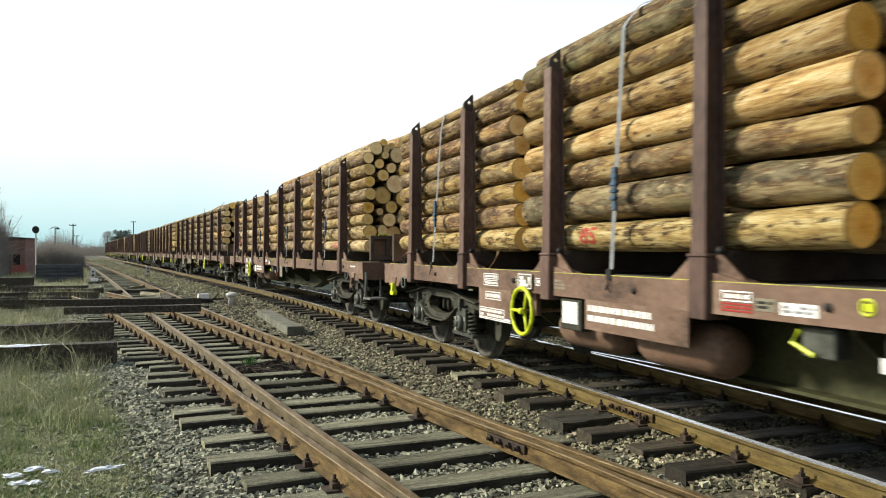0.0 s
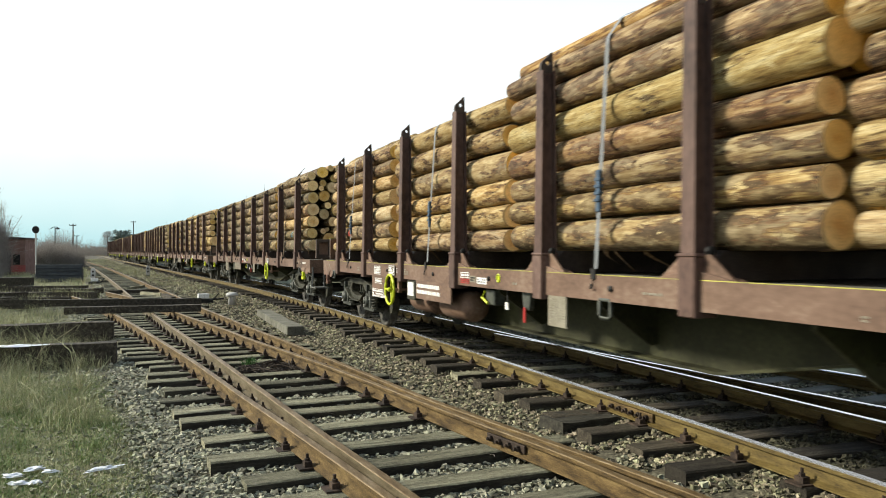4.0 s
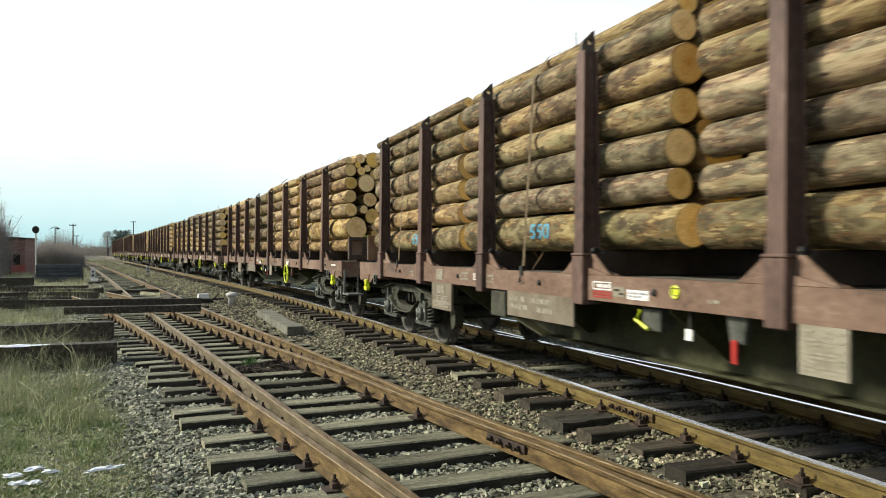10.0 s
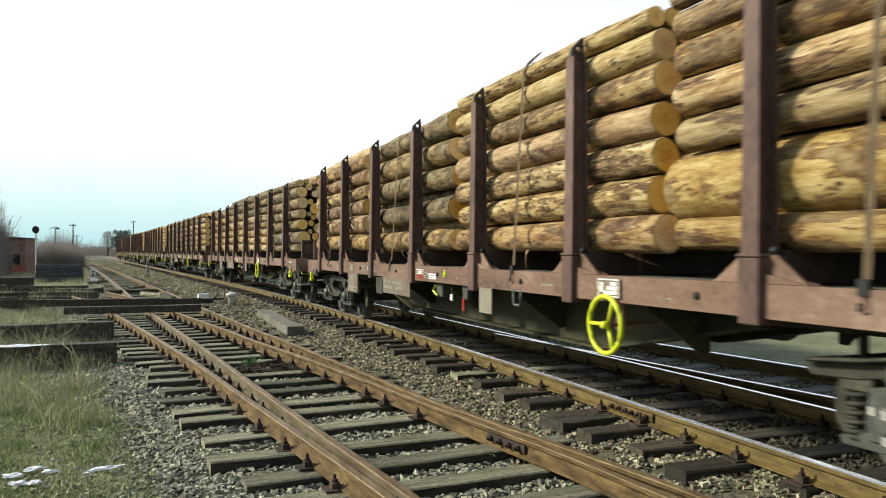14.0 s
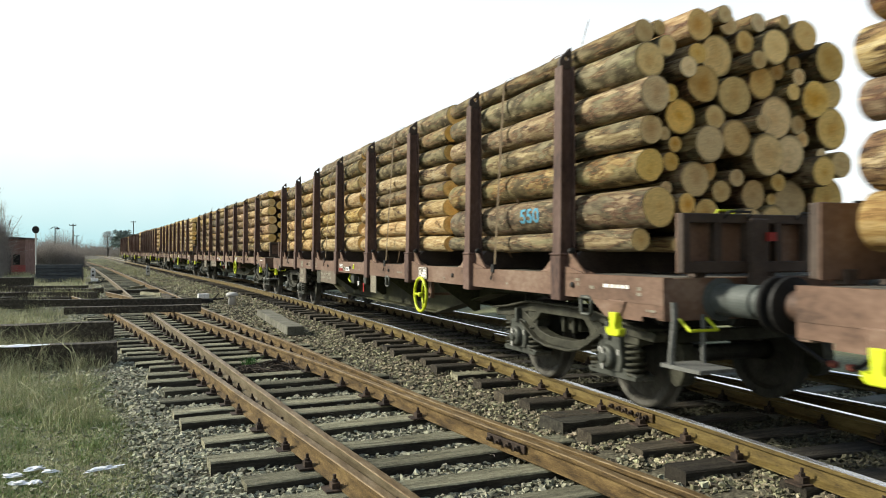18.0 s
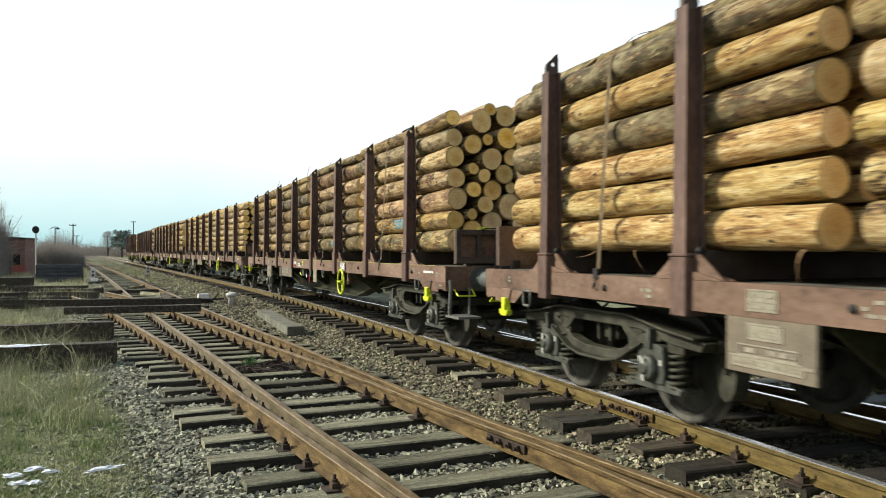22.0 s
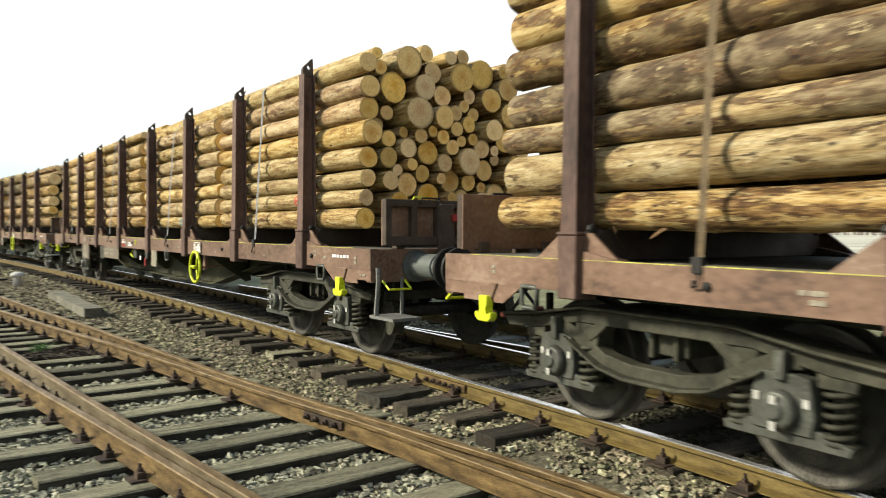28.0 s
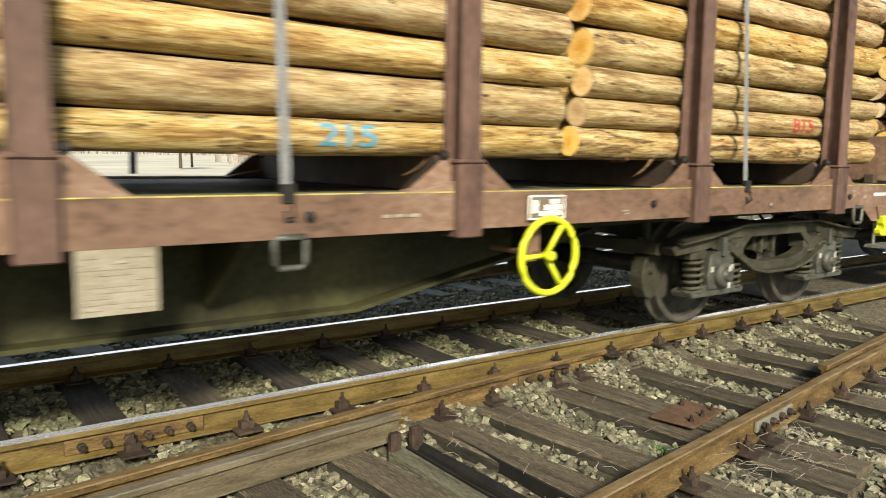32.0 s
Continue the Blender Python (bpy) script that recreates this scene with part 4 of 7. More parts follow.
                lathe(bm, [(0.1, 0), (0.1, 0.02)], 12, Matrix.Translation((sgn * 1.05, yc + q * 0.28, 0.34)) @ pose(0, 0, 0, 0, -90, 0))
                part("spring", bm, M["grime"], b, "coil spring", smooth=True)
                bm = bmesh.new()
                prism(bm, [(yc + q * 0.16, 0.80), (yc + q * 0.40, 0.76), (yc + q * 0.38, 0.62), (yc + q * 0.18, 0.62)], "x", sgn * 0.96, sgn * 1.12)
                part("spring_seat", bm, M["grime"], b, bevel=0.008)
            bm = bmesh.new()
            prism(bm, [(yc + k * (0.55 + 0.12 * math.cos(a)), 0.47 + 0.20 * math.sin(a)) for a in (2 * math.pi * i / 12 for i in range(12))], "x", sgn * 0.72, sgn * 0.86)
            lathe(bm, [(0.03, 0.0), (0.03, 0.025), (0.015, 0.03)], 8, Matrix.Translation((sgn * 0.86, yc + k * 0.57, 0.52)) @ pose(0, 0, 0, 0, 0, 0 if sgn > 0 else 180))
            box(bm, sgn * 0.74, sgn * 0.79, yc + k * 0.50, yc + k * 0.55, 0.62, 0.92)
            part("brake_shoe", bm, M["grime"], b, "brake block hung beside the wheel", bevel=0.006)
    bm = bmesh.new()
    box(bm, -1.0, 1.0, -0.16, 0.16, 0.62, 0.80)
    box(bm, -0.5, 0.5, -0.3, 0.3, 0.78, 0.95)
    part("bolster", bm, M["grime"], b, bevel=0.01)
    for q in (-1.51, 1.51):
        bm = bmesh.new()
        box(bm, -0.98, 0.98, q - 0.04, q + 0.04, 0.66, 0.77)
        part("end_beam", bm, M["grime"], b, bevel=0.01)
    return b


def stake(parent, y, sgn):
    """A tall tapered post of H section in its socket, with wing gussets and an eye at the top."""
    bm = bmesh.new()
    x0 = sgn * 1.27
    def ring(z, w, xa, xb):
        t, v = 0.018, 0.014
        pts = [(xb, -w), (xb, w), (xb - t, w), (xb - t, v), (xa + t, v), (xa + t, w), (xa, w), (xa, -w), (xa + t, -w), (xa + t, -v), (xb - t, -v), (xb - t, -w)]
        return [bm.verts.new((sgn * u, y + q, z)) for u, q in pts]
    rs = [ring(1.40, 0.078, 1.28, 1.455), ring(1.52, 0.074, 1.28, 1.452), ring(3.20, 0.068, 1.29, 1.43)]
    for a, b in zip(rs, rs[1:]):
        for i in range(12):
            j = (i + 1) % 12
            bm.faces.new((a[i], a[j], b[j], b[i]))
    bm.faces.new(rs[0])
    bm.faces.new(rs[-1])
    bmesh.ops.recalc_face_normals(bm, faces=bm.faces[:])
    post = part("stake", bm, M["stake"], parent, "tapered red-brown steel stake of H section", bevel=0.003)
    # a slanted plate across the top, with an eye in it
    bm = bmesh.new()
    n = 10
    rim = [(1.425, 3.18), (1.425, 3.25), (1.415, 3.285), (1.39, 3.31), (1.36, 3.335), (1.335, 3.36), (1.315, 3.385), (1.30, 3.39), (1.295, 3.30), (1.295, 3.18)]
    hole = [(1.345 + 0.026 * math.cos(a), 3.285 + 0.026 * math.sin(a)) for a in (math.radians(-60 + 36 * i) for i in range(n))]
    loops = []
    for yy in (y - 0.022, y + 0.022):
        loops.append(([bm.verts.new((sgn * u, yy, z)) for u, z in rim], [bm.verts.new((sgn * u, yy, z)) for u, z in hole]))
    for i in range(n):
        j = (i + 1) % n
        for o, h in loops:
            bm.faces.new((o[i], o[j], h[j], h[i]))
        for q in (0, 1):
            bm.faces.new((loops[0][q][i], loops[1][q][i], loops[1][q][j], loops[0][q][j]))
    part("stake_eye", bm, M["paint_dark"], post, "slanted top plate with an eye")
    bm = bmesh.new()
    prism(bm, [(y - 0.086, 0.975), (y + 0.086, 0.975), (y + 0.092, 1.40), (y - 0.092, 1.40)], "x", x0, sgn * 1.468)
    prism(bm, [(y - 0.105, 1.40), (y + 0.105, 1.40), (y + 0.095, 1.425), (y - 0.095, 1.425)], "x", sgn * 1.275, sgn * 1.475)
    part("stake_socket", bm, M["stake"], post, bevel=0.008)
    for q in (-1, 1):
        bm = bmesh.new()
        prism(bm, [(y + q * 0.085, 1.235), (y + q * 0.40, 1.235), (y + q * 0.36, 1.262), (y + q * 0.13, 1.43), (y + q * 0.085, 1.43)], "x", sgn * 1.36, sgn * 1.385)
        prism(bm, [(y + q * 0.085, 1.235), (y + q * 0.40, 1.235), (y + q * 0.36, 1.25), (y + q * 0.085, 1.30)], "x", sgn * 1.28, sgn * 1.415)
        part("gusset", bm, M["paint"], post, bevel=0.004)
        bm = bmesh.new()
        lathe(bm, [(0.035, 0), (0.035, 0.03), (0.02, 0.04)], 8, Matrix.Translation((sgn * 1.36, y + q * 0.11, 1.44)) @ pose(0, 0, 0, 0, 0, q * 90))
        part("pivot_bolt", bm, M["dark"], post)


def bars(bm, x, y0, y1, z0, z1, rows, rnd, fill=0.85):
    """Rows of short bars for lettering that is too small to read."""
    h = (z1 - z0) / rows
    for i in range(rows):
        y = y0
        while y < y1 - 0.02:
            w = rnd.uniform(0.03, 0.10)
            e = min(y + w, y1)
            if rnd.random() < fill:
                box(bm, x - 0.0015, x + 0.0015, y, e, z0 + i * h + h * 0.2, z0 + (i + 1) * h - h * 0.2)
            y = e + 0.02


def lettered_frame(bm, x, y0, y1, z0, z1, rows, rnd):
    """A painted frame round rows of lettering."""
    bars(bm, x, y0 + 0.03, y1 - 0.03, z0 + 0.012, z1 - 0.012, rows, rnd, 0.9)
    for a, b, c, d in ((y0, y1, z0, z0 + 0.01), (y0, y1, z1 - 0.01, z1), (y0, y0 + 0.01, z0 + 0.01, z1 - 0.01), (y1 - 0.01, y1, z0 + 0.01, z1 - 0.01)):
        box(bm, x - 0.0015, x + 0.0015, a, b, c, d)


def handwheel(parent, sgn, y, z):
    bm = bmesh.new()
    c = Vector((sgn * 1.47, y, z))
    ring = [c + Vector((0, 0.235 * math.cos(a), 0.235 * math.sin(a))) for a in (2 * math.pi * i / 32 for i in range(32))]
    tube(bm, ring, 0.022, 8, closed=True)
    for i in range(3):
        a = 2 * math.pi * i / 3 + (0.0 if sgn < 0 else math.pi)
        tube(bm, [c + Vector((sgn * -0.03, 0, 0)), c + Vector((0, 0.235 * math.cos(a), 0.235 * math.sin(a)))], 0.018, 6)
    lathe(bm, [(0.02, -0.035), (0.032, -0.03), (0.032, 0.03), (0.02, 0.035)], 12, Matrix.Translation(c))
    w = part("handwheel", bm, M["yellow"], parent, "bright yellow brake handwheel", smooth=True)
    bm = bmesh.new()
    tube(bm, [c + Vector((-sgn * 0.04, 0, 0)), c + Vector((-sgn * 0.55, 0, 0))], 0.02, 8)
    box(bm, sgn * 1.28, sgn * 1.33, y - 0.05, y + 0.05, z - 0.05, 1.03)
    part("handwheel_shaft", bm, M["paint"], w)


def tow_hook(parent, sgn, y):
    bm = bmesh.new()
    x0, x1 = sgn * 1.40, sgn * 1.47
    prism(bm, [(y - 0.055, 0.93), (y + 0.055, 0.93), (y + 0.05, 0.855), (y + 0.03, 0.83), (y + 0.038, 0.79), (y + 0.065, 0.78), (y + 0.08, 0.805), (y + 0.105, 0.80), (y + 0.10, 0.755), (y + 0.065, 0.73),
               (y - 0.065, 0.73), (y - 0.10, 0.755), (y - 0.105, 0.80), (y - 0.08, 0.805), (y - 0.065, 0.78), (y - 0.038, 0.79), (y - 0.03, 0.83), (y - 0.05, 0.855)], "x", x0, x1)
    part("tow_hook", bm, M["yellow"], parent, "bright yellow rope hook", bevel=0.008)
    bm = bmesh.new()
    prism(bm, [(y - 0.13, 1.03), (y + 0.13, 1.03), (y + 0.06, 0.90), (y - 0.06, 0.90)], "x", sgn * 1.36, sgn * 1.43)
    part("hook_bracket", bm, M["paint"], parent, bevel=0.008)


def rope_ring(parent, sgn, y, z=0.96):
    bm = bmesh.new()
    p = [(0, -0.075, 0.07), (0, 0.075, 0.07), (0, 0.085, 0.05), (0, 0.085, -0.06), (0, 0.06, -0.085), (0, -0.06, -0.085), (0, -0.085, -0.06), (0, -0.085, 0.05)]
    tube(bm, [(sgn * 1.41, y + b, z + c) for a, b, c in p], 0.018, 6, closed=True)
    part("lashing_ring", bm, M["axle_box"], parent, "grey lashing ring", smooth=True)


def end_wall(parent, y, out, rnd):
    """A low hinged end flap, smooth inside, ribbed outside."""
    bm = bmesh.new()
    box(bm, -1.27, 1.27, y, y + out * 0.02, 1.265, 1.735)
    w = part("end_flap", bm, M["paint"], parent, "low red-brown end flap with ribs on its outer side", bevel=0.004)
    bm = bmesh.new()
    y0, y1 = y + out * 0.02, y + out * 0.09
    box(bm, -1.27, 1.27, y0, y1, 1.27, 1.36)
    box(bm, -1.27, 1.27, y0, y1, 1.66, 1.735)
    for i in range(9):
        x = -1.27 + 2.47 * i / 8
        box(bm, x, x + 0.07, y0, y1 + (out * 0.03 if i in (2, 6) else 0), 1.34, 1.68)
    part("end_rib", bm, M["paint_dark"], w, bevel=0.006)
    for x in (-1.05, -0.35, 0.35, 1.05):
        bm = bmesh.new()
        box(bm, x - 0.05, x + 0.05, y - 0.03, y + 0.07, 1.235, 1.33)
        part("hinge", bm, M["paint_dark"], w, bevel=0.006)
    for x in (-0.55, 0.55):
        bm = bmesh.new()
        box(bm, x - 0.09, x + 0.09, y + out * 0.085, y + out * 0.14, 1.05, 1.70)
        part("flap_post", bm, M["paint_dark"], w, bevel=0.01)
    bm = bmesh.new()
    x = -0.85 if out < 0 else 1.02
    red_x = -0.45 if out < 0 else -0.75
    tube(bm, [(x - 0.09, y + out * 0.06, 1.72), (x - 0.08, y + out * 0.08, 1.76), (x + 0.08, y + out * 0.08, 1.76), (x + 0.09, y + out * 0.06, 1.72)], 0.011, 6)
    part("yellow_handle", bm, M["yellow"], w, "yellow grab handle")
    bm = bmesh.new()
    box(bm, red_x - 0.045, red_x + 0.045, y + out * 0.10, y + out * 0.16, 1.52, 1.59)
    part("marker", bm, M["red"], w, "small red marker")
    for x in (-0.75, 0.0, 0.75):
        bm = bmesh.new()
        tube(bm, [(x - 0.12, y + out * 0.09, 1.70), (x - 0.11, y + out * 0.13, 1.75), (x + 0.11, y + out * 0.13, 1.75), (x + 0.12, y + out * 0.09, 1.70)], 0.012, 6)
        part("latch_loop", bm, M["dark"], w)


def buffer(parent, x, y, out, reach, mat):
    bm = bmesh.new()
    lathe(bm, [(0.13, 0.0), (0.17, 0.0), (0.17, 0.03), (0.128, 0.035), (0.128, 0.42), (0.112, 0.43), (0.112, 0.56), (0.05, 0.57)], 36, Matrix.Translation((x, y, 1.06)) @ pose(0, 0, 0, 0, 0, 90 * out) @ Matrix.Diagonal((reach, 1, 1, 1)))
    b = part("buffer", bm, mat, parent, "round side buffer", smooth=False)
    bm = bmesh.new()
    lathe(bm, [(0.11, 0.545), (0.20, 0.575), (0.205, 0.60), (0.195, 0.612), (0.12, 0.619), (0.03, 0.62)], 28, Matrix.Translation((x, y, 1.06)) @ pose(0, 0, 0, 0, 0, 90 * out) @ Matrix.Diagonal((reach, 1, 1, 1)))
    part("buffer_head", bm, M["dark"], b, "dark greasy buffer plate")


def side_details(w, sgn, flip, rnd):
    """Plates, wheel, rings and boxes along one side; flip runs them the other way along the wagon."""
    def Y(y):
        return LEN - y if flip else y
    x = sgn * 1.433
    wheel_y = 5.42 if flip else 5.27
    handwheel(w, sgn, wheel_y, 0.83)
    for y in (0.60, LEN - 0.60):
        tow_hook(w, sgn, y)
    for y in (1.09, 7.0, LEN - 1.09):
        rope_ring(w, sgn, Y(y))
    # framed diagram plate
    bm = bmesh.new()
    box(bm, x - 0.004, x + 0.004, wheel_y - 0.16, wheel_y + 0.16, 1.055, 1.215)
    p = part("diagram_plate", bm, M["label_brown"], w, "small framed plate with a white diagram")
    bm = bmesh.new()
    xx = x + sgn * 0.0055
    for a, b, c, d in ((-0.155, -0.145, 1.06, 1.21), (0.145, 0.155, 1.06, 1.21), (-0.155, 0.155, 1.06, 1.07), (-0.155, 0.155, 1.20, 1.21), (-0.12, 0.06, 1.082, 1.112), (-0.12, 0.02, 1.118, 1.15), (-0.11, -0.03, 1.156, 1.185), (0.08, 0.12, 1.10, 1.18)):
        box(bm, xx - 0.0015, xx + 0.0015, wheel_y + a, wheel_y + b, c, d)
    part("diagram", bm, M["white"], p)
    # hanging table panel
    bm = bmesh.new()
    box(bm, sgn * 1.40, sgn * 1.415, Y(7.81) - 0.17, Y(7.81) + 0.17, 0.73, 1.02)
    p = part("table_panel", bm, M["label_tan"], w, "hanging panel with rows of small lettering")
    bm = bmesh.new()
    bars(bm, sgn * 1.4175, Y(7.81) - 0.15, Y(7.81) + 0.15, 0.75, 1.0, 10, rnd, 0.7)
    tagged(part("lettering", bm, M["worn_letter"], p), kind="stuff")
    # number board under the sill
    ya, yb = sorted((Y(10.55), Y(11.95)))
    bm = bmesh.new()
    prism(bm, [(ya, 1.03), (yb, 1.03), (yb, 0.76), (ya, 0.76)], "x", sgn * 1.395, sgn * 1.415)
    p = part("number_board", bm, M["paint" if flip else "label_brown"], w, "red-brown board with two rows of white lettering" if flip else "faded brown board with two rows of pale lettering")
    bm = bmesh.new()
    yc, yd = sorted((Y(10.95), Y(11.9)))
    bars(bm, sgn * 1.4175, yc, yd, 0.82, 0.99, 2, rnd, 0.95)
    tagged(part("lettering", bm, M["white" if flip else "worn_letter"], p), kind="stuff")
    ya, yb = sorted((Y(12.05), Y(12.42)))
    bm = bmesh.new()
    box(bm, sgn * 1.22, sgn * 1.40, ya, yb, 0.72, 1.0)
    cb = part("control_box", bm, M["grime"], w, "grimy box beside the number board", bevel=0.01)
    if flip:
        bm = bmesh.new()
        box(bm, sgn * 1.401, sgn * 1.406, ya + 0.05, yb - 0.05, 0.78, 0.98)
        part("white_plate", bm, M["white"], cb, "white plate")
    # big plate near the bogie
    ya, yb = sorted((Y(13.47 if flip else 13.65), Y(14.36 if flip else 14.40)))
    bm = bmesh.new()
    box(bm, sgn * 1.38, sgn * 1.415, ya, yb, 0.66, 1.02)
    if flip:
        p = part("load_plate", bm, M["paint"], w, "red-brown plate with white framed lettering", bevel=0.004)
        bm = bmesh.new()
        lettered_frame(bm, sgn * 1.4175, ya + 0.20, ya + 0.62, 0.895, 0.985, 1, rnd)
        lettered_frame(bm, sgn * 1.4175, ya + 0.03, ya + 0.72, 0.68, 0.80, 2, rnd)
        box(bm, sgn * 1.416, sgn * 1.419, ya + 0.02, yb - 0.02, 0.664, 0.674)
        box(bm, sgn * 1.416, sgn * 1.419, ya + 0.72, yb - 0.03, 0.68, 0.705)
        tagged(part("lettering", bm, M["white"], p), kind="stuff")
        bm = bmesh.new()
        lettered_frame(bm, sgn * 1.4215, ya + 0.16, ya + 0.56, 1.05, 1.115, 1, rnd)
        lettered_frame(bm, sgn * 1.4215, ya + 0.16, ya + 0.56, 1.125, 1.19, 1, rnd)
        tagged(part("lettering", bm, M["white"], w), kind="stuff")
    else:
        p = part("load_plate", bm, M["label_brown"], w, "faded brown plate with pale framed lettering", bevel=0.004)
        bm = bmesh.new()
        box(bm, sgn * 1.4155, sgn * 1.418, yb - 0.50, yb - 0.20, 0.88, 0.985)
        box(bm, sgn * 1.4155, sgn * 1.418, yb - 0.66, yb - 0.05, 0.70, 0.775)
        part("ochre_patch", bm, M["label_tan"], p, "ochre painted patch")
        bm = bmesh.new()
        lettered_frame(bm, sgn * 1.4205, yb - 0.50, yb - 0.20, 0.88, 0.985, 2, rnd)
        lettered_frame(bm, sgn * 1.4205, yb - 0.62, yb - 0.12, 0.775, 0.85, 1, rnd)
        lettered_frame(bm, sgn * 1.4205, yb - 0.66, yb - 0.05, 0.70, 0.775, 1, rnd)
        box(bm, sgn * 1.419, sgn * 1.422, ya + 0.01, ya + 0.10, 0.745, 0.765)
        tagged(part("lettering", bm, M["worn_letter"], p), kind="stuff")
        bm = bmesh.new()
        box(bm, sgn * 1.4175, sgn * 1.4205, yb - 0.46, yb - 0.20, 1.06, 1.20)
        lb = part("white_label", bm, M["label_tan"], w, "pale two-row label on the sill")
        bm = bmesh.new()
        lettered_frame(bm, sgn * 1.4225, yb - 0.46, yb - 0.20, 1.06, 1.13, 1, rnd)
        lettered_frame(bm, sgn * 1.4225, yb - 0.46, yb - 0.20, 1.13, 1.20, 1, rnd)
        tagged(part("lettering", bm, M["worn_letter"], lb), kind="stuff")
    # painted labels on the sill
    for y, wd, z0, z1, rows, name in ((0.62, 0.36, 1.12, 1.17, 1, "lettering"), (0.15, 0.11, 0.955, 0.985, 1, "lettering"), (0.98, 0.07, 1.10, 1.19, 2, "lettering"), (0.30, 0.05, 1.07, 1.16, 2, "lettering"), (1.22, 0.06, 1.12, 1.20, 2, "lettering"), (2.62, 0.12, 1.07, 1.11, 1, "lettering"), (4.5, 0.07, 1.06, 1.10, 2, "lettering"),
                                    (6.35, 0.24, 1.10, 1.13, 1, "lettering"), (8.7, 0.10, 1.08, 1.12, 1, "lettering"), (12.4, 0.20, 1.08, 1.18, 3, "lettering"), (13.2, 0.3, 1.08, 1.19, 3, "lettering"), (15.3, 0.14, 1.07, 1.16, 2, "lettering"), (17.85, 0.05, 1.10, 1.17, 2, "lettering")):
        bm = bmesh.new()
        bars(bm, sgn * 1.4205, Y(y) - wd / 2, Y(y) + wd / 2, z0, z1, rows, rnd, 0.9)
        tagged(part(name, bm, M["white" if y == 0.62 else "worn_letter"], w), kind="stuff")
    for y, wd, z0, z1, m, name in ((9.56, 0.28, 1.06, 1.135, "white", "white_label"), (9.82, 0.17, 1.07, 1.15, "label_tan", "tan_label")):
        bm = bmesh.new()
        box(bm, sgn * 1.4175, sgn * 1.421, Y(y) - wd / 2, Y(y) + wd / 2, z0, z1)
        lb = part(name, bm, M[m], w)
        bm = bmesh.new()
        bars(bm, sgn * 1.4225, Y(y) - wd / 2 + 0.02, Y(y) + wd / 2 - 0.02, z0 + 0.012, z1 - 0.012, 2, rnd, 0.8)
        tagged(part("lettering", bm, M["strap_grey" if m == "white" else "dark"], lb), kind="stuff")
    # framed notices: white above, red below
    for y, z0, z1, m in ((10.07, 1.115, 1.185, "white"), (10.07, 1.05, 1.105, "red"), (12.75, 1.10, 1.175, "white")):
        bm = bmesh.new()
        lettered_frame(bm, sgn * 1.4205, Y(y) - 0.14, Y(y) + 0.14, z0, z1, 1, rnd)
        tagged(part("framed_notice", bm, M[m], w, "red framed notice" if m == "red" else "white framed notice"), kind="stuff")
    bm = bmesh.new()
    tube(bm, [(sgn * 1.421, Y(9.1) + 0.042 * math.cos(2 * math.pi * i / 16), 1.145 + 0.042 * math.sin(2 * math.pi * i / 16)) for i in range(16)], 0.009, 6, closed=True)
    box(bm, sgn * 1.4175, sgn * 1.421, Y(9.1) - 0.022, Y(9.1) + 0.022, 1.125, 1.165)
    part("yellow_label", bm, M["yellow"], w, "round yellow mark")
    # dark bolts along the sill
    for y in (1.3, 4.2, 6.9, 9.35, 11.2, 13.4, 15.9):
        bm = bmesh.new()
        lathe(bm, [(0.026, 0), (0.026, 0.02), (0.012, 0.026)], 8, Matrix.Translation((sgn * 1.415, Y(y), 1.13)) @ pose(0, 0, 0, 0, 0, 0 if sgn > 0 else 180))
        part("sill_bolt", bm, M["dark"], w)
    # brake levers and isolating cocks
    bm = bmesh.new()
    prism(bm, [(Y(8.55) - 0.10, 1.02), (Y(8.55) + 0.10, 1.02), (Y(8.55) + 0.065, 0.83), (Y(8.55) - 0.065, 0.83)], "x", sgn * 1.30, sgn * 1.36)
    lv = part("lever_bracket", bm, M["axle_box"], w, "grey lever bracket", bevel=0.008)
    bm = bmesh.new()
    box(bm, sgn * 1.37, sgn * 1.385, Y(8.55) - 0.026, Y(8.55) + 0.026, 0.70, 0.86)
    part("red_lever", bm, M["red"], lv, "red brake changeover lever", bevel=0.006)
    bm = bmesh.new()
    box(bm, sgn * 1.33, sgn * 1.345, Y(9.05) - 0.035, Y(9.05) + 0.035, 0.80, 0.88)
    part("valve_tag", bm, M["white"], w, "white valve tag")
    bm = bmesh.new()
    box(bm, sgn * 1.325, sgn * 1.335, Y(9.05) - 0.012, Y(9.05) + 0.012, 0.88, 1.02)
    part("tag_hanger", bm, M["dark"], w)
    bm = bmesh.new()
    box(bm, sgn * 1.2, sgn * 1.34, Y(9.5) - 0.12, Y(9.5) + 0.12, 0.82, 1.0)
    v = part("valve_box", bm, M["axle_box"], w, "", bevel=0.01)
    bm = bmesh.new()
    tube(bm, [(sgn * 1.35, Y(9.62), 0.98), (sgn * 1.37, Y(9.66), 0.90), (sgn * 1.37, Y(9.5), 0.84)], 0.016, 6)
    part("valve_handle", bm, M["yellow"], v, "yellow valve handle")


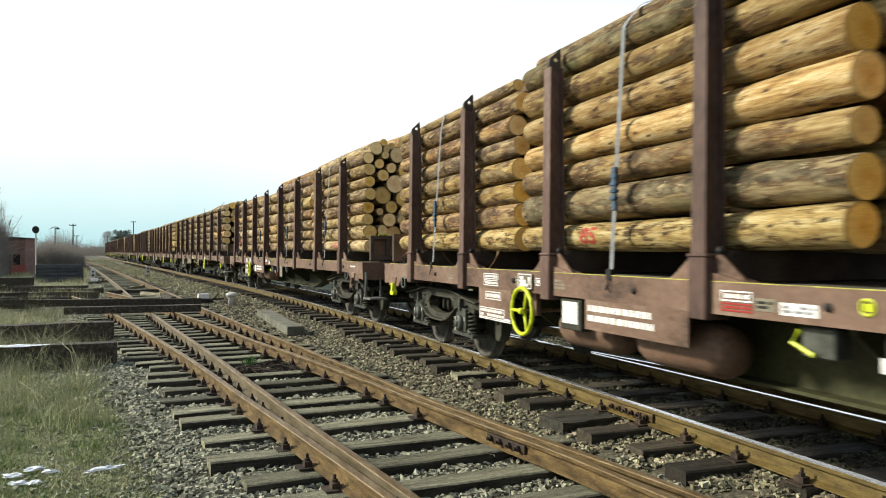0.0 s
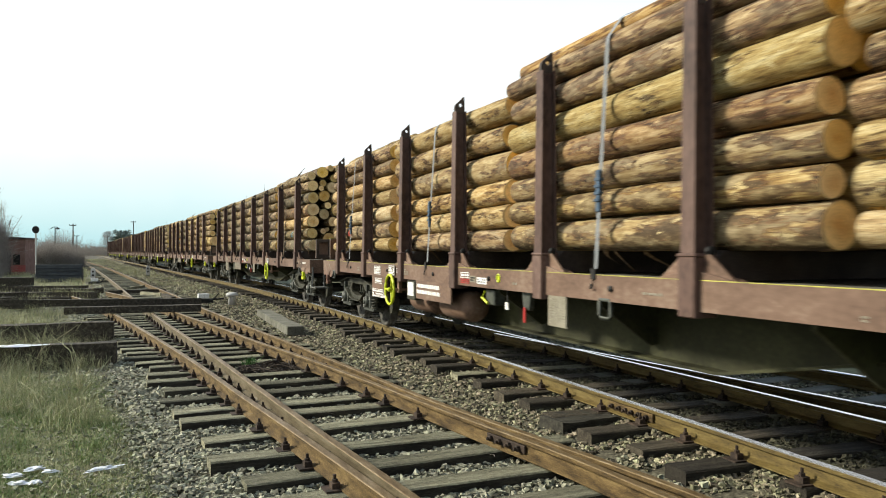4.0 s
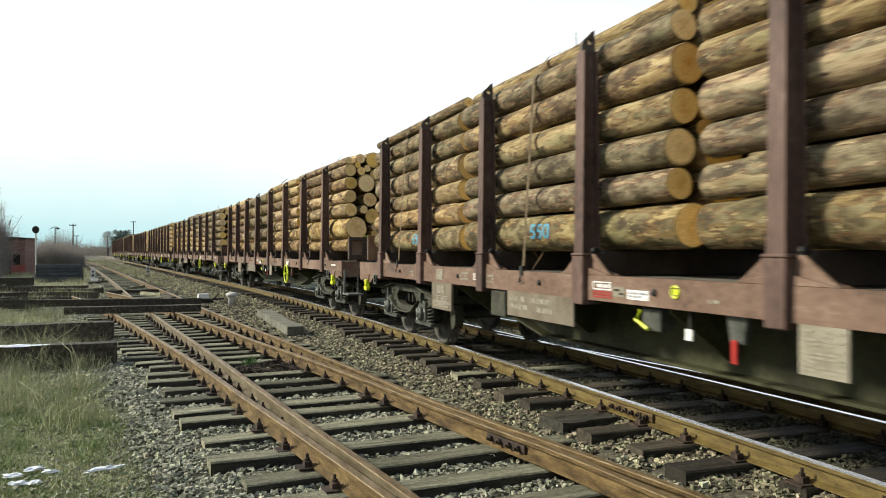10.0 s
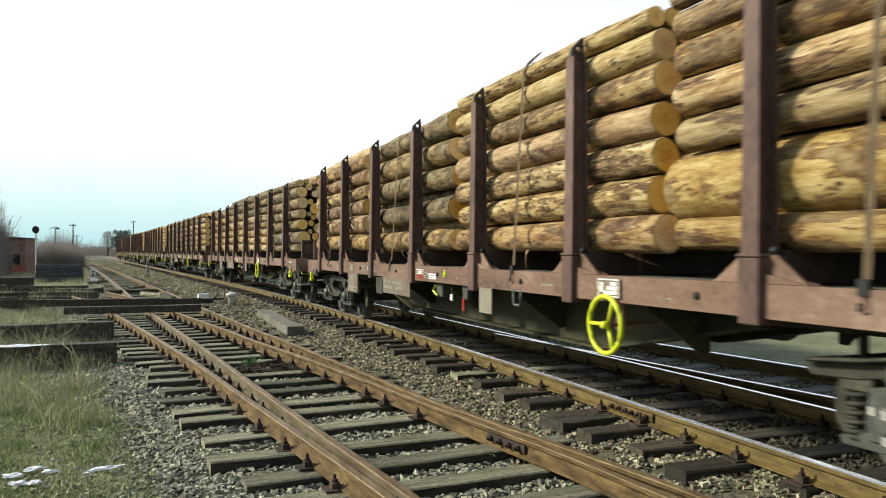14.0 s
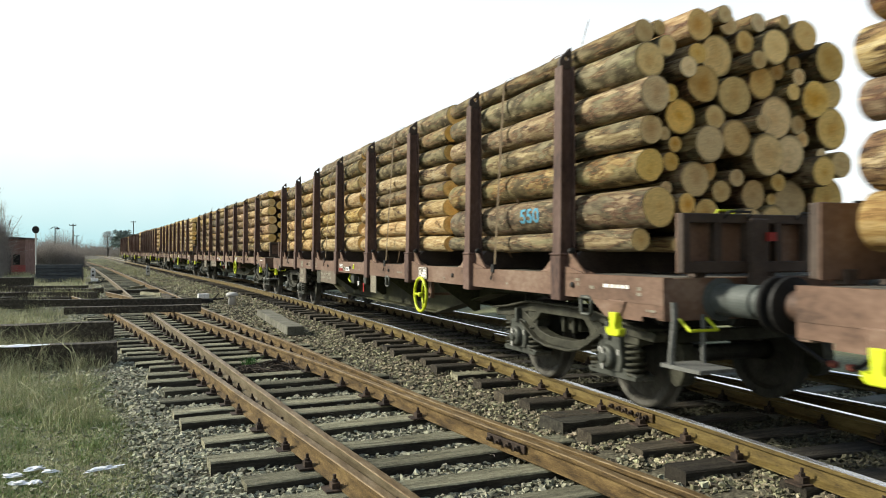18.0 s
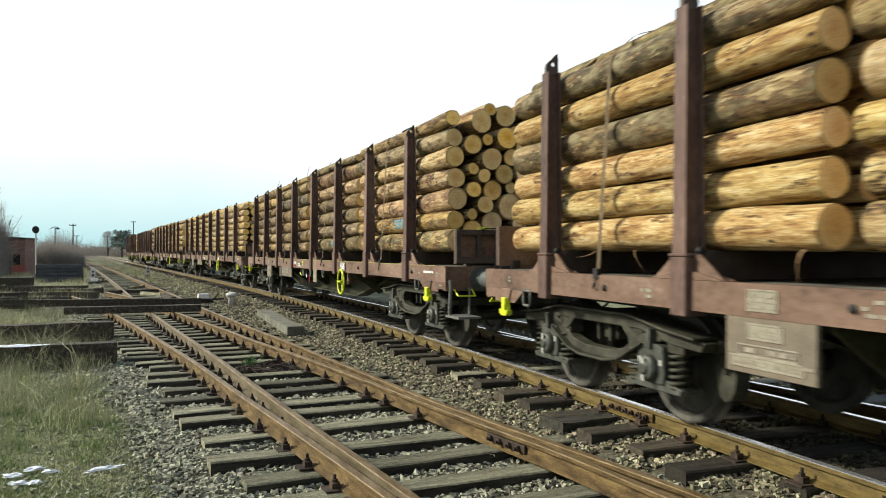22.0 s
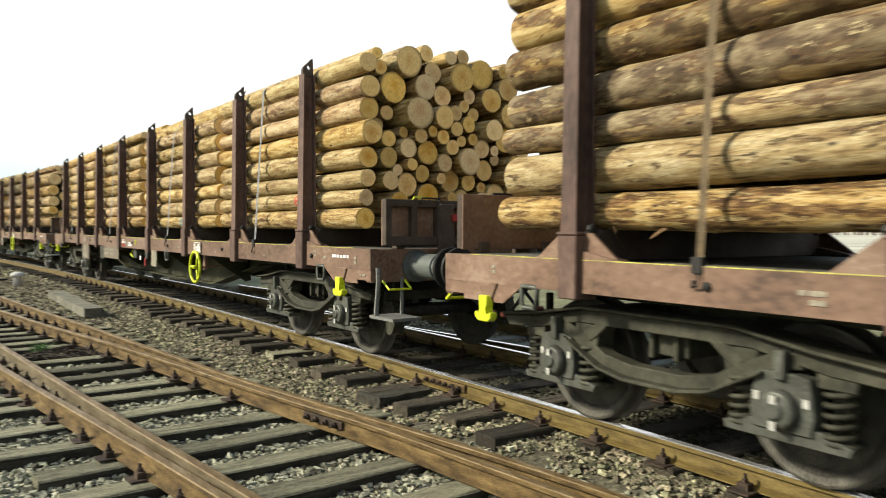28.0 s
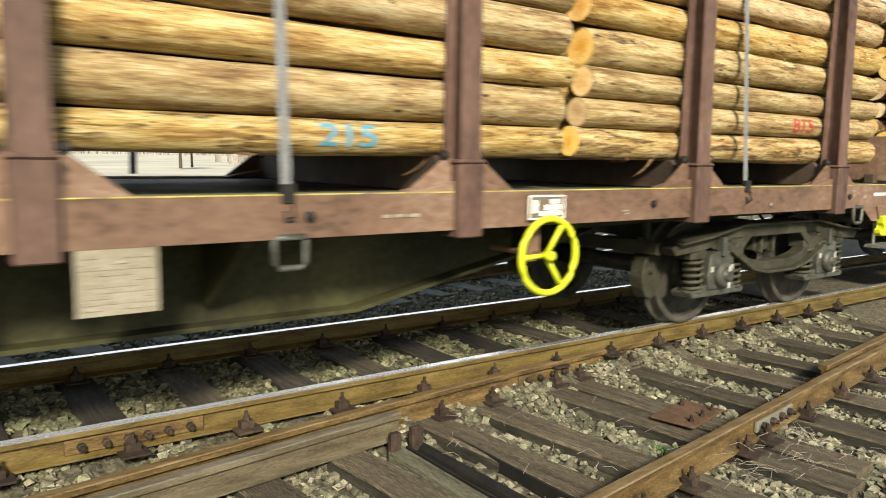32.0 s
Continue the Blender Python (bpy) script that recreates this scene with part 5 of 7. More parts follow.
def build_wagon():
    """One wagon: the running direction is towards its y = 0 end."""
    rnd = random.Random(21)
    w = empty("timber_wagon")
    for sgn in (-1, 1):
        bm = bmesh.new()
        prism(bm, [(sgn * 1.33, 1.02), (sgn * 1.417, 1.02), (sgn * 1.417, 1.235), (sgn * 1.33, 1.235), (sgn * 1.33, 1.22), (sgn * 1.405, 1.22), (sgn * 1.405, 1.035), (sgn * 1.33, 1.035)], "y", FRONT, LEN)
        part("side_sill", bm, M["paint"], w, "long red-brown side sill")
        bm = bmesh.new()
        box(bm, sgn * 1.395, sgn * 1.419, 0.35, LEN - 0.35, 1.2355, 1.242)
        part("edge_stripe", bm, M["worn_yellow"], w, "thin yellow line along the deck edge")
        # deeper corners of the frame
        for q, s in ((FRONT, 1), (LEN, -1)):
            bm = bmesh.new()
            prism(bm, [(q, 1.03), (q, 0.92), (q + s * 0.27, 0.92), (q + s * 0.27, 0.88), (q + s * 0.78, 0.88), (q + s * 1.02, 1.03)], "x", sgn * 1.40, sgn * 1.413)
            part("corner_plate", bm, M["paint"], w)
        # fish-bellied main beam
        bm = bmesh.new()
        prism(bm, [(1.2, 1.05), (1.2, 0.92), (4.2, 0.90), (6.3, 0.50), (LEN - 6.3, 0.50), (LEN - 4.2, 0.90), (LEN - 1.2, 0.92), (LEN - 1.2, 1.05)], "x", sgn * 0.70, sgn * 0.73)
        prism(bm, [(4.2, 0.90), (6.3, 0.50), (LEN - 6.3, 0.50), (LEN - 4.2, 0.90), (LEN - 4.2, 0.88), (LEN - 6.3, 0.475), (6.3, 0.475), (4.2, 0.88)], "x", sgn * 0.60, sgn * 0.86)
        part("main_beam", bm, M["belly"], w, "dirty fish-bellied main beam")
        for i, y in enumerate((4.9, 7.2, 9.26, 11.3, 13.6)):
            bm = bmesh.new()
            prism(bm, [(sgn * 0.72, 0.62), (sgn * 0.80, 0.60), (sgn * 1.34, 0.98), (sgn * 1.34, 1.04), (sgn * 0.72, 1.04)], "y", y - 0.02, y + 0.02)
            part("bracket", bm, M["belly"], w)
    # air tanks on the far side of a wagon that runs this way round
    for y in (LEN - 10.95, LEN - 12.25):
        bm = bmesh.new()
        lathe(bm, [(0.06, -0.52), (0.17, -0.47), (0.2, -0.40), (0.2, 0.40), (0.17, 0.47), (0.06, 0.52)], 18, Matrix.Translation((1.08, y, 0.72)) @ pose(0, 0, 0, 0, 0, 90))
        part("air_tank", bm, M["paint"], w, "round red-brown air tank", smooth=True)
    for q, out in ((FRONT, -1), (LEN, 1)):
        bm = bmesh.new()
        box(bm, -1.405, 1.405, q, q - out * 0.10, 0.90, 1.23)
        part("headstock", bm, M["paint"], w, "red-brown end beam", bevel=0.006)
        bm = bmesh.new()
        lathe(bm, [(0.03, 0), (0.06, 0.0), (0.06, 0.1), (0.03, 0.12)], 10, Matrix.Translation((0, q, 1.03)) @ pose(0, 0, 0, 0, 0, 90 * out))
        tube(bm, [(0, q + out * 0.1, 1.03), (0, q + out * 0.28, 1.05), (0, q + out * 0.36, 1.0), (0, q + out * 0.32, 0.93)], 0.035, 8)
        tube(bm, [(-0.05, q + out * 0.2, 1.0), (-0.05, q + out * 0.6, 0.86), (0.05, q + out * 0.6, 0.86), (0.05, q + out * 0.2, 1.0)], 0.022, 6)
        part("draw_hook", bm, M["dark"], w, "draw hook with screw coupling")
        for x in (-0.45, 0.42):
            bm = bmesh.new()
            tube(bm, [(x, q + out * 0.02, 0.92), (x, q + out * 0.12, 0.90), (x * 0.9, q + out * 0.30, 0.74), (x * 0.8, q + out * 0.50, 0.62), (x * 0.75, q + out * 0.61, 0.60)], 0.018, 8)
            hose = part("brake_hose", bm, M["dark"], w, "black rubber brake hose", smooth=True)
            bm = bmesh.new()
            box(bm, x * 0.75 - 0.03, x * 0.75 + 0.03, q + out * 0.55, q + out * 0.63, 0.575, 0.625)
            part("hose_coupling", bm, M["hose_red"], hose, "dull red hose coupling", bevel=0.012)
        for x in (-1.18, 1.18):
            bm = bmesh.new()
            tube(bm, [(x - 0.12, q + out * 0.04, 0.92), (x - 0.12, q + out * 0.16, 0.84), (x + 0.14, q + out * 0.16, 0.84), (x + 0.14, q + out * 0.04, 0.92)], 0.013, 6)
            part("yellow_grip", bm, M["yellow"], w, "yellow shunter's grip")
        for x in (-0.875, 0.875):
            buffer(w, x, q, out, (0.62 + (FRONT if out < 0 else 0.0)) / 0.62, M["buffer"] if out < 0 else M["buffer_brown"])
        end_wall(w, q - out * 0.04, out, rnd)
    for q, sx, out in ((FRONT, -1, -1), (LEN, 1, 1)):
        bm = bmesh.new()
        tube(bm, [(sx * 1.36, q + out * 0.05, 1.05), (sx * 1.36, q + out * 0.06, 0.92), (sx * 1.36, q + out * 0.02, 0.62), (sx * 1.36, q + out * 0.02, 0.575)], 0.024, 6)
        s = part("step_hanger", bm, M["step"], w, "hanger of the shunter's step")
        bm = bmesh.new()
        tube(bm, [(sx * 1.08, q + out * 0.05, 0.95), (sx * 1.08, q + out * 0.05, 0.575)], 0.018, 6)
        part("step_hanger", bm, M["step"], w, "hanger of the shunter's step")
        bm = bmesh.new()
        box(bm, sx * 1.38, sx * 1.05, q - out * 0.08, q + out * 0.36, 0.545, 0.575)
        part("tread", bm, M["step"], s, "grey step plate")
    bm = bmesh.new()
    box(bm, -1.33, 1.33, 0.1, 1.35, 1.205, 1.232)
    box(bm, -1.33, 1.33, LEN - 1.35, LEN - 0.1, 1.205, 1.232)
    box(bm, -1.33, 1.33, 1.35, LEN - 1.35, 1.195, 1.222)
    part("deck", bm, M["deck"], w, "dirty steel deck")
    for y in STAKE_Y:
        bm = bmesh.new()
        prism(bm, [(-1.33, 1.225), (1.33, 1.225), (1.33, 1.33), (1.22, 1.446), (-1.22, 1.446), (-1.33, 1.33)], "y", y - 0.09, y + 0.09)
        part("bunk", bm, M["paint_dark"], w, "cross bunk under the logs", bevel=0.008)
        for sgn in (-1, 1):
            stake(w, y, sgn)
    for y in BOGIE_Y:
        bogie(w, y)
    side_details(w, -1, False, rnd)
    side_details(w, 1, True, rnd)
    return w


# ---------------------------------------------------------------- logs
def log_meshes():
    """Unit logs along y: bent, tapered, knobbly, with sawn ends."""
    out = []
    for k in range(10):
        rnd = random.Random(300 + k)
        bm = bmesh.new()
        n, m = 20, 18
        ph = [rnd.uniform(0, 6.3) for _ in range(6)]
        tap = rnd.uniform(0.03, 0.20) * rnd.choice((-1, 1))
        knots = [(rnd.uniform(-0.45, 0.45), rnd.uniform(0, 6.3), rnd.uniform(0.05, 0.12)) for _ in range(14)]
        bx, bz = rnd.uniform(-0.3, 0.3), rnd.uniform(-0.2, 0.2)
        rings = []
        for i in range(m + 1):
            y = i / m - 0.5
            cx, cz = bx * (0.25 - y * y) * 2 - bx * 0.25, bz * (0.25 - y * y) * 2 - bz * 0.25
            ring = []
            for j in range(n):
                a = 2 * math.pi * j / n
                r = 0.96 + tap * y + 0.03 * math.sin(2 * a + ph[0] + 3 * y) + 0.018 * math.sin(3 * a + ph[1]) + 0.015 * math.sin(9 * y + ph[2] + a) + rnd.uniform(-0.012, 0.012)
                for ky, ka, kh in knots:
                    d = ((y - ky) * 22) ** 2 + (min(abs(a - ka), 6.283 - abs(a - ka)) * 2.6) ** 2
                    if d < 4:
                        r += kh * math.exp(-d)
                ring.append(bm.verts.new((cx + r * math.cos(a), y, cz + r * math.sin(a))))
            rings.append(ring)
        for a, b in zip(rings, rings[1:]):
            for j in range(n):
                f = bm.faces.new((a[j], a[(j + 1) % n], b[(j + 1) % n], b[j]))
                f.smooth = True
        for ring, s in ((rings[0], -1), (rings[-1], 1)):
            inner = [bm.verts.new((v.co.x * 0.955, v.co.y + s * 0.0022, v.co.z * 0.955)) for v in ring]
            for j in range(n):
                bm.faces.new((ring[j], ring[(j + 1) % n], inner[(j + 1) % n], inner[j]))
            bm.faces.new(inner).material_index = 1
        bmesh.ops.recalc_face_normals(bm, faces=bm.faces[:])
        me0 = bpy.data.meshes.new("log")
        bm.to_mesh(me0)
        bm.free()
        row = {}
        for bark, cut in (("bark_yellow", "cut"), ("bark_fresh", "cut"), ("bark_red", "cut"), ("bark_moss", "cut_grey")):
            me = me0.copy()
            me.materials.append(M[bark])
            me.materials.append(M[cut])
            row[bark] = me
        out.append(row)
    return out


LOGS = log_meshes()
FLOOR_Z, IN_W = 1.435, 1.265


def pack(rnd, r_lo, r_hi, top, crown, small=0.5, column=(), tries=40):
    """Round logs dropped one by one between the stakes, beside a given column at the outer stakes (radii from the bottom up)."""
    done, misses = [], 0
    for r in column:
        x, z = -IN_W + r, FLOOR_Z + r
        if done:
            cx, cz, cr = done[-1]
            z = cz + math.sqrt((r + cr) ** 2 - (x - cx) ** 2)
        done.append((x, z, r))
    if column:
        top = max(top, z + r - 0.04)
    while misses < 16:
        side = rnd.random() < 0.25
        r = rnd.uniform(r_lo, r_hi) if side else rnd.uniform(0.065, 0.115) if rnd.random() < small else rnd.uniform(r_lo, r_hi)
        edge = -IN_W + r if column else -IN_W + 2 * r_lo
        cand = ([-IN_W + r] if r >= r_lo and not column else []) + ([IN_W - r] if r >= r_lo else []) + [rnd.uniform(edge, IN_W - 2 * r_lo) for _ in range(tries)]
        best = None
        for x in cand:
            z = FLOOR_Z + r
            for cx, cz, cr in done:
                d = abs(x - cx)
                if d < r + cr:
                    z = max(z, cz + math.sqrt((r + cr) ** 2 - d * d))
            lim = top + crown * (1 - (x / IN_W) ** 2) - r
            score = z - (0.05 if abs(x) > IN_W - r - 0.001 else 0)
            if z <= lim and (best is None or score < best[0]):
                best = (score, x, z)
        if best is None:
            misses += 1
            continue
        done.append((best[1], best[2], r))
    return done


def over_load(logs, n=26):
    """The outline of a strap drawn tight over a stack: from one deck edge to the other."""
    pts = []
    for x, z, r in logs:
        for i in range(12):
            a = math.pi * i / 11
            pts.append((x + (r + 0.015) * math.cos(a), z + (r + 0.015) * math.sin(a)))
    pts += [(-1.40, 1.26), (1.40, 1.26)]
    pts = sorted(pts)
    up = []
    for p in pts:
        while len(up) > 1 and (up[-1][0] - up[-2][0]) * (p[1] - up[-2][1]) - (up[-1][1] - up[-2][1]) * (p[0] - up[-2][0]) >= 0:
            up.pop()
        up.append(p)
    return up


def text_mesh(text, height):
    cu = bpy.data.curves.new("spray_text", "FONT")
    cu.body, cu.size, cu.align_x, cu.align_y = text, height, "CENTER", "CENTER"
    cu.offset = 0.02 * height
    ob = bpy.data.objects.new("spray_text", cu)
    scene.collection.objects.link(ob)
    bpy.context.view_layer.update()
    me = bpy.data.meshes.new_from_object(ob.evaluated_get(bpy.context.evaluated_depsgraph_get()))
    bpy.data.objects.remove(ob)
    return me


def spray(text, mat, log, local_y, r, parent):
    """Sprayed figures on the outer face of a log, laid on its own uneven surface."""
    skin = BVHTree.FromPolygons([log.matrix_basis @ v.co for v in log.data.vertices], [p.vertices[:] for p in log.data.polygons])
    zc = log.matrix_basis.translation.z
    me = text_mesh(text, min(1.95 * r, 0.235))
    bm = bmesh.new()
    bm.from_mesh(me)
    bmesh.ops.subdivide_edges(bm, edges=[e for e in bm.edges if e.calc_length() > 0.03], cuts=2)
    for v in bm.verts:
        u, h = v.co.x * 1.25, v.co.y
        y, z = local_y - u, zc + 0.93 * r * math.sin(max(-1.4, min(1.4, h / r)))
        hit = skin.ray_cast(Vector((-4.0, y, z)), Vector((1, 0, 0)))[0]
        v.co = Vector(((hit.x if hit else log.matrix_basis.translation.x - r) - 0.005, y, z))
    part("spray_mark", bm, mat, parent, "sprayed figures on the bark")
    bpy.data.meshes.remove(me)


def bark_strips():
    """Loose ribbons of bark: a few bent strips to share."""
    out = []
    for k in range(5):
        rnd = random.Random(610 + k)
        bm = bmesh.new()
        w, turn, lift = rnd.uniform(0.010, 0.032), rnd.uniform(-1.2, 1.2), rnd.uniform(0.2, 0.7)
        prev = None
        for i in range(7):
            u = i / 6
            h, q = w * (1 - 0.6 * u) * rnd.uniform(0.8, 1.1), u * u * lift
            p = Vector((q * math.cos(turn) * 0.4, 0.25 * math.sin(turn) * u * u, -u))
            cur = [bm.verts.new(p + Vector(c)) for c in ((0, -h, 0), (0.004, 0, 0), (0, h, 0), (-0.004, 0, 0))]
            if prev:
                for j in range(4):
                    bm.faces.new((prev[j], prev[(j + 1) % 4], cur[(j + 1) % 4], cur[j]))
            else:
                bm.faces.new(cur)
            prev = cur
        bm.faces.new(prev[::-1])
        bmesh.ops.recalc_face_normals(bm, faces=bm.faces[:])
        me = bpy.data.meshes.new("bark_strip")
        bm.to_mesh(me)
        bm.free()
        me.materials.append(M["bark_strip"])
        out.append(me)
    return out


M["bark_strip"] = surface("loose_bark", [(0.10, 0.055, 0.025), (0.26, 0.15, 0.07), (0.44, 0.29, 0.14)], 9, 0.85, 0, 0.4, (1, 1, 1), 40, 0.4)
STRIPS = bark_strips()


# radii of the logs along the outer stakes, from the bottom up
def columns(k):
    return {0: [(), (), (.14, .16, .13, .14, .15, .14, .12), (.14, .13, .13, .13, .12, .12, .13)],
            1: [(.12, .14, .11, .13, .12, .12, .12, .11), (.155, .12, .13, .14, .16, .14, .12), (.13, .14, .14, .18, .16, .16), (.12, .14, .14, .14, .13, .12, .12)],
            2: [(.165, .14, .155, .16, .16, .14, .11), (.19, .14, .145, .15, .14, .14, .10), (.20, .14, .15, .155, .16, .14), (.185, .15, .14, .18, .14, .13)],
            3: [(.13, .27, .14, .145, .14, .13), (.155, .155, .15, .16, .145, .14, .10), (), (.175, .19, .14, .145, .14, .13)],
            4: [(.10, .19, .165, .14, .155, .15, .10), (.125, .125, .13, .12, .125, .13, .12), (.15, .14, .145, .16, .155, .14), (.15, .145, .14, .16, .15, .14)],
            5: [(.155, .135, .155, .155, .145, .14, .11), (.155, .14, .145, .15, .145, .16), (.12, .155, .14, .18, .155, .14), (.13, .155, .112, .15, .145, .15, .14)],
            6: [(.115, .10, .105, .13, .13, .12, .12, .12), (.10, .13, .12, .13, .12, .13, .12), (.12, .11, .13, .12, .12, .13, .12), (.12, .12, .12, .12, .12, .12, .12)]}.get(k, [(), (), (), ()])


def build_stack(k, i, spec):
    """One stack of logs on wagon k; its space is the wagon's own."""
    y0, y1, r_lo, r_hi, top, crown, bark, strap, mark = spec
    rnd = random.Random(1000 + 37 * k + i)
    e = empty("log_stack")
    logs = pack(rnd, r_lo, r_hi, top, crown, 0.8 if (k, i) == (5, 3) else 0.66 if i == 0 else 0.3, columns(k)[i], 90 if i == 0 or (k, i) == (5, 3) else 40)
    ends = i == 0 or (k, i) == (5, 3)
    mid, length = (y0 + y1) / 2, y1 - y0
    barks = {"y": ["bark_fresh"] if k == 6 else ["bark_yellow"] * 5 + ["bark_red"], "r": ["bark_red"] * 4 + ["bark_yellow"] * 2, "m": ["bark_moss"] * 4 + ["bark_red"] * 2, "x": ["bark_yellow", "bark_red", "bark_red", "bark_moss"]}[bark]
    best = None
    for x, z, r in logs:
        if not ends and abs(x) < 0.30 and z < top - 0.5:
            continue
        d = rnd.uniform(-0.26, 0.06)
        d2 = rnd.uniform(-0.20, 0.20) if ends else rnd.uniform(-0.14, 0.14)
        if x < -IN_W + r + 0.02:
            d, d2 = d * 0.5, d2 * 0.6
        kind = rnd.choice(barks)
        if k == 4 and i > 0:
            # the upper rows keep their bark
            kind = "bark_moss" if z > 2.78 or (kind == "bark_red" and z > 2.2) else "bark_yellow" if rnd.random() < 0.55 else "bark_fresh"
        o = new("log", LOGS[rnd.randrange(len(LOGS))][kind])
        o.parent = e
        o.matrix_basis = Matrix.Translation((x, mid + d2 / 2, z)) @ pose(0, 0, 0, rnd.uniform(-0.25, 0.25), rnd.uniform(0, 360), rnd.uniform(-0.25, 0.25)) @ Matrix.Diagonal((r, length + d, r, 1))
        if x < -IN_W + r + 0.02:
            rank = abs(z - (mark[2] if mark else 1.8))
            if best is None or rank < best[0]:
                best = (rank, o, r)
    # shreds of bark hang below the outer logs and stand up from the top ones
    outer = [q for q in logs if q[0] < -IN_W + q[2] + 0.02]
    for q in range(7):
        x, z, r = outer[0] if q < 3 else outer[-1] if q < 5 else rnd.choice(outer)
        up = q in (3, 4)
        o = new("bark_strip", STRIPS[rnd.randrange(len(STRIPS))])
        o.parent = e
        o.matrix_basis = Matrix.Translation((x + rnd.uniform(-0.6, 0.3) * r, mid + rnd.uniform(-0.47, 0.47) * length, z + (r * 0.9 if up else -r * 0.85))) @ pose(0, 0, 0, rnd.uniform(-75, 75) + (180 if up else 0), rnd.uniform(-25, 40), rnd.uniform(-40, 40)) @ Matrix.Diagonal((1, 1, rnd.uniform(0.05, 0.12) if up else rnd.uniform(0.08, 0.22), 1))
    words = {"y": "freshly peeled yellow", "r": "reddish half-barked", "m": "greenish mossy", "x": "mixed yellow and brown"}
    tagged(e, "stack of " + words[bark] + " logs strapped between wagon stakes", "log stack", "log stacks on the train")
    ys = mid + (0.38 if i == 0 else 0.03 if k == 6 else 0.1)
    line = over_load(logs)
    bm = bmesh.new()
    wd = 0.028 if strap == "grey" else 0.026
    prev = None
    for x, z in line:
        cur = (bm.verts.new((x, ys - wd, z)), bm.verts.new((x, ys + wd, z)))
        if prev:
            bm.faces.new((prev[0], prev[1], cur[1], cur[0]))
        prev = cur
    ext = bmesh.ops.solidify(bm, geom=bm.faces[:], thickness=0.006)
    st = part("strap", bm, M["strap_" + strap], e, "grey webbing strap" if strap == "grey" else "dirty brown tie strap")
    bm = bmesh.new()
    a, b = Vector((line[0][0], ys, line[0][1])), Vector((line[1][0], ys, line[1][1]))
    d = (b - a).normalized()
    c = a + d * 0.62
    for q in range(4):
        p = c + d * (0.06 * q)
        box(bm, p.x - 0.035, p.x + 0.012, ys - 0.042, ys + 0.042, p.z - 0.014, p.z + 0.014)
    box(bm, c.x - 0.02, c.x + 0.008, ys - 0.03, ys + 0.03, c.z - 0.10, c.z + 0.26)
    if strap == "grey" and k != 6:
        part("ratchet", bm, M["ratchet"], st, "blue strap ratchet", bevel=0.004)
    else:
        bm.free()
    bm = bmesh.new()
    box(bm, -1.43, -1.39, ys - 0.035, ys + 0.035, 1.20, 1.29)
    tube(bm, [(-1.435, ys - 0.02, 1.20), (-1.45, ys - 0.02, 1.13), (-1.44, ys + 0.02, 1.12), (-1.43, ys + 0.02, 1.16)], 0.009, 5)
    part("strap_hook", bm, M["dark"], st)
    if mark and best:
        spray(mark[0], M[mark[1] + "_spray"], best[1], mid + mark[3], best[2], e)
    return e


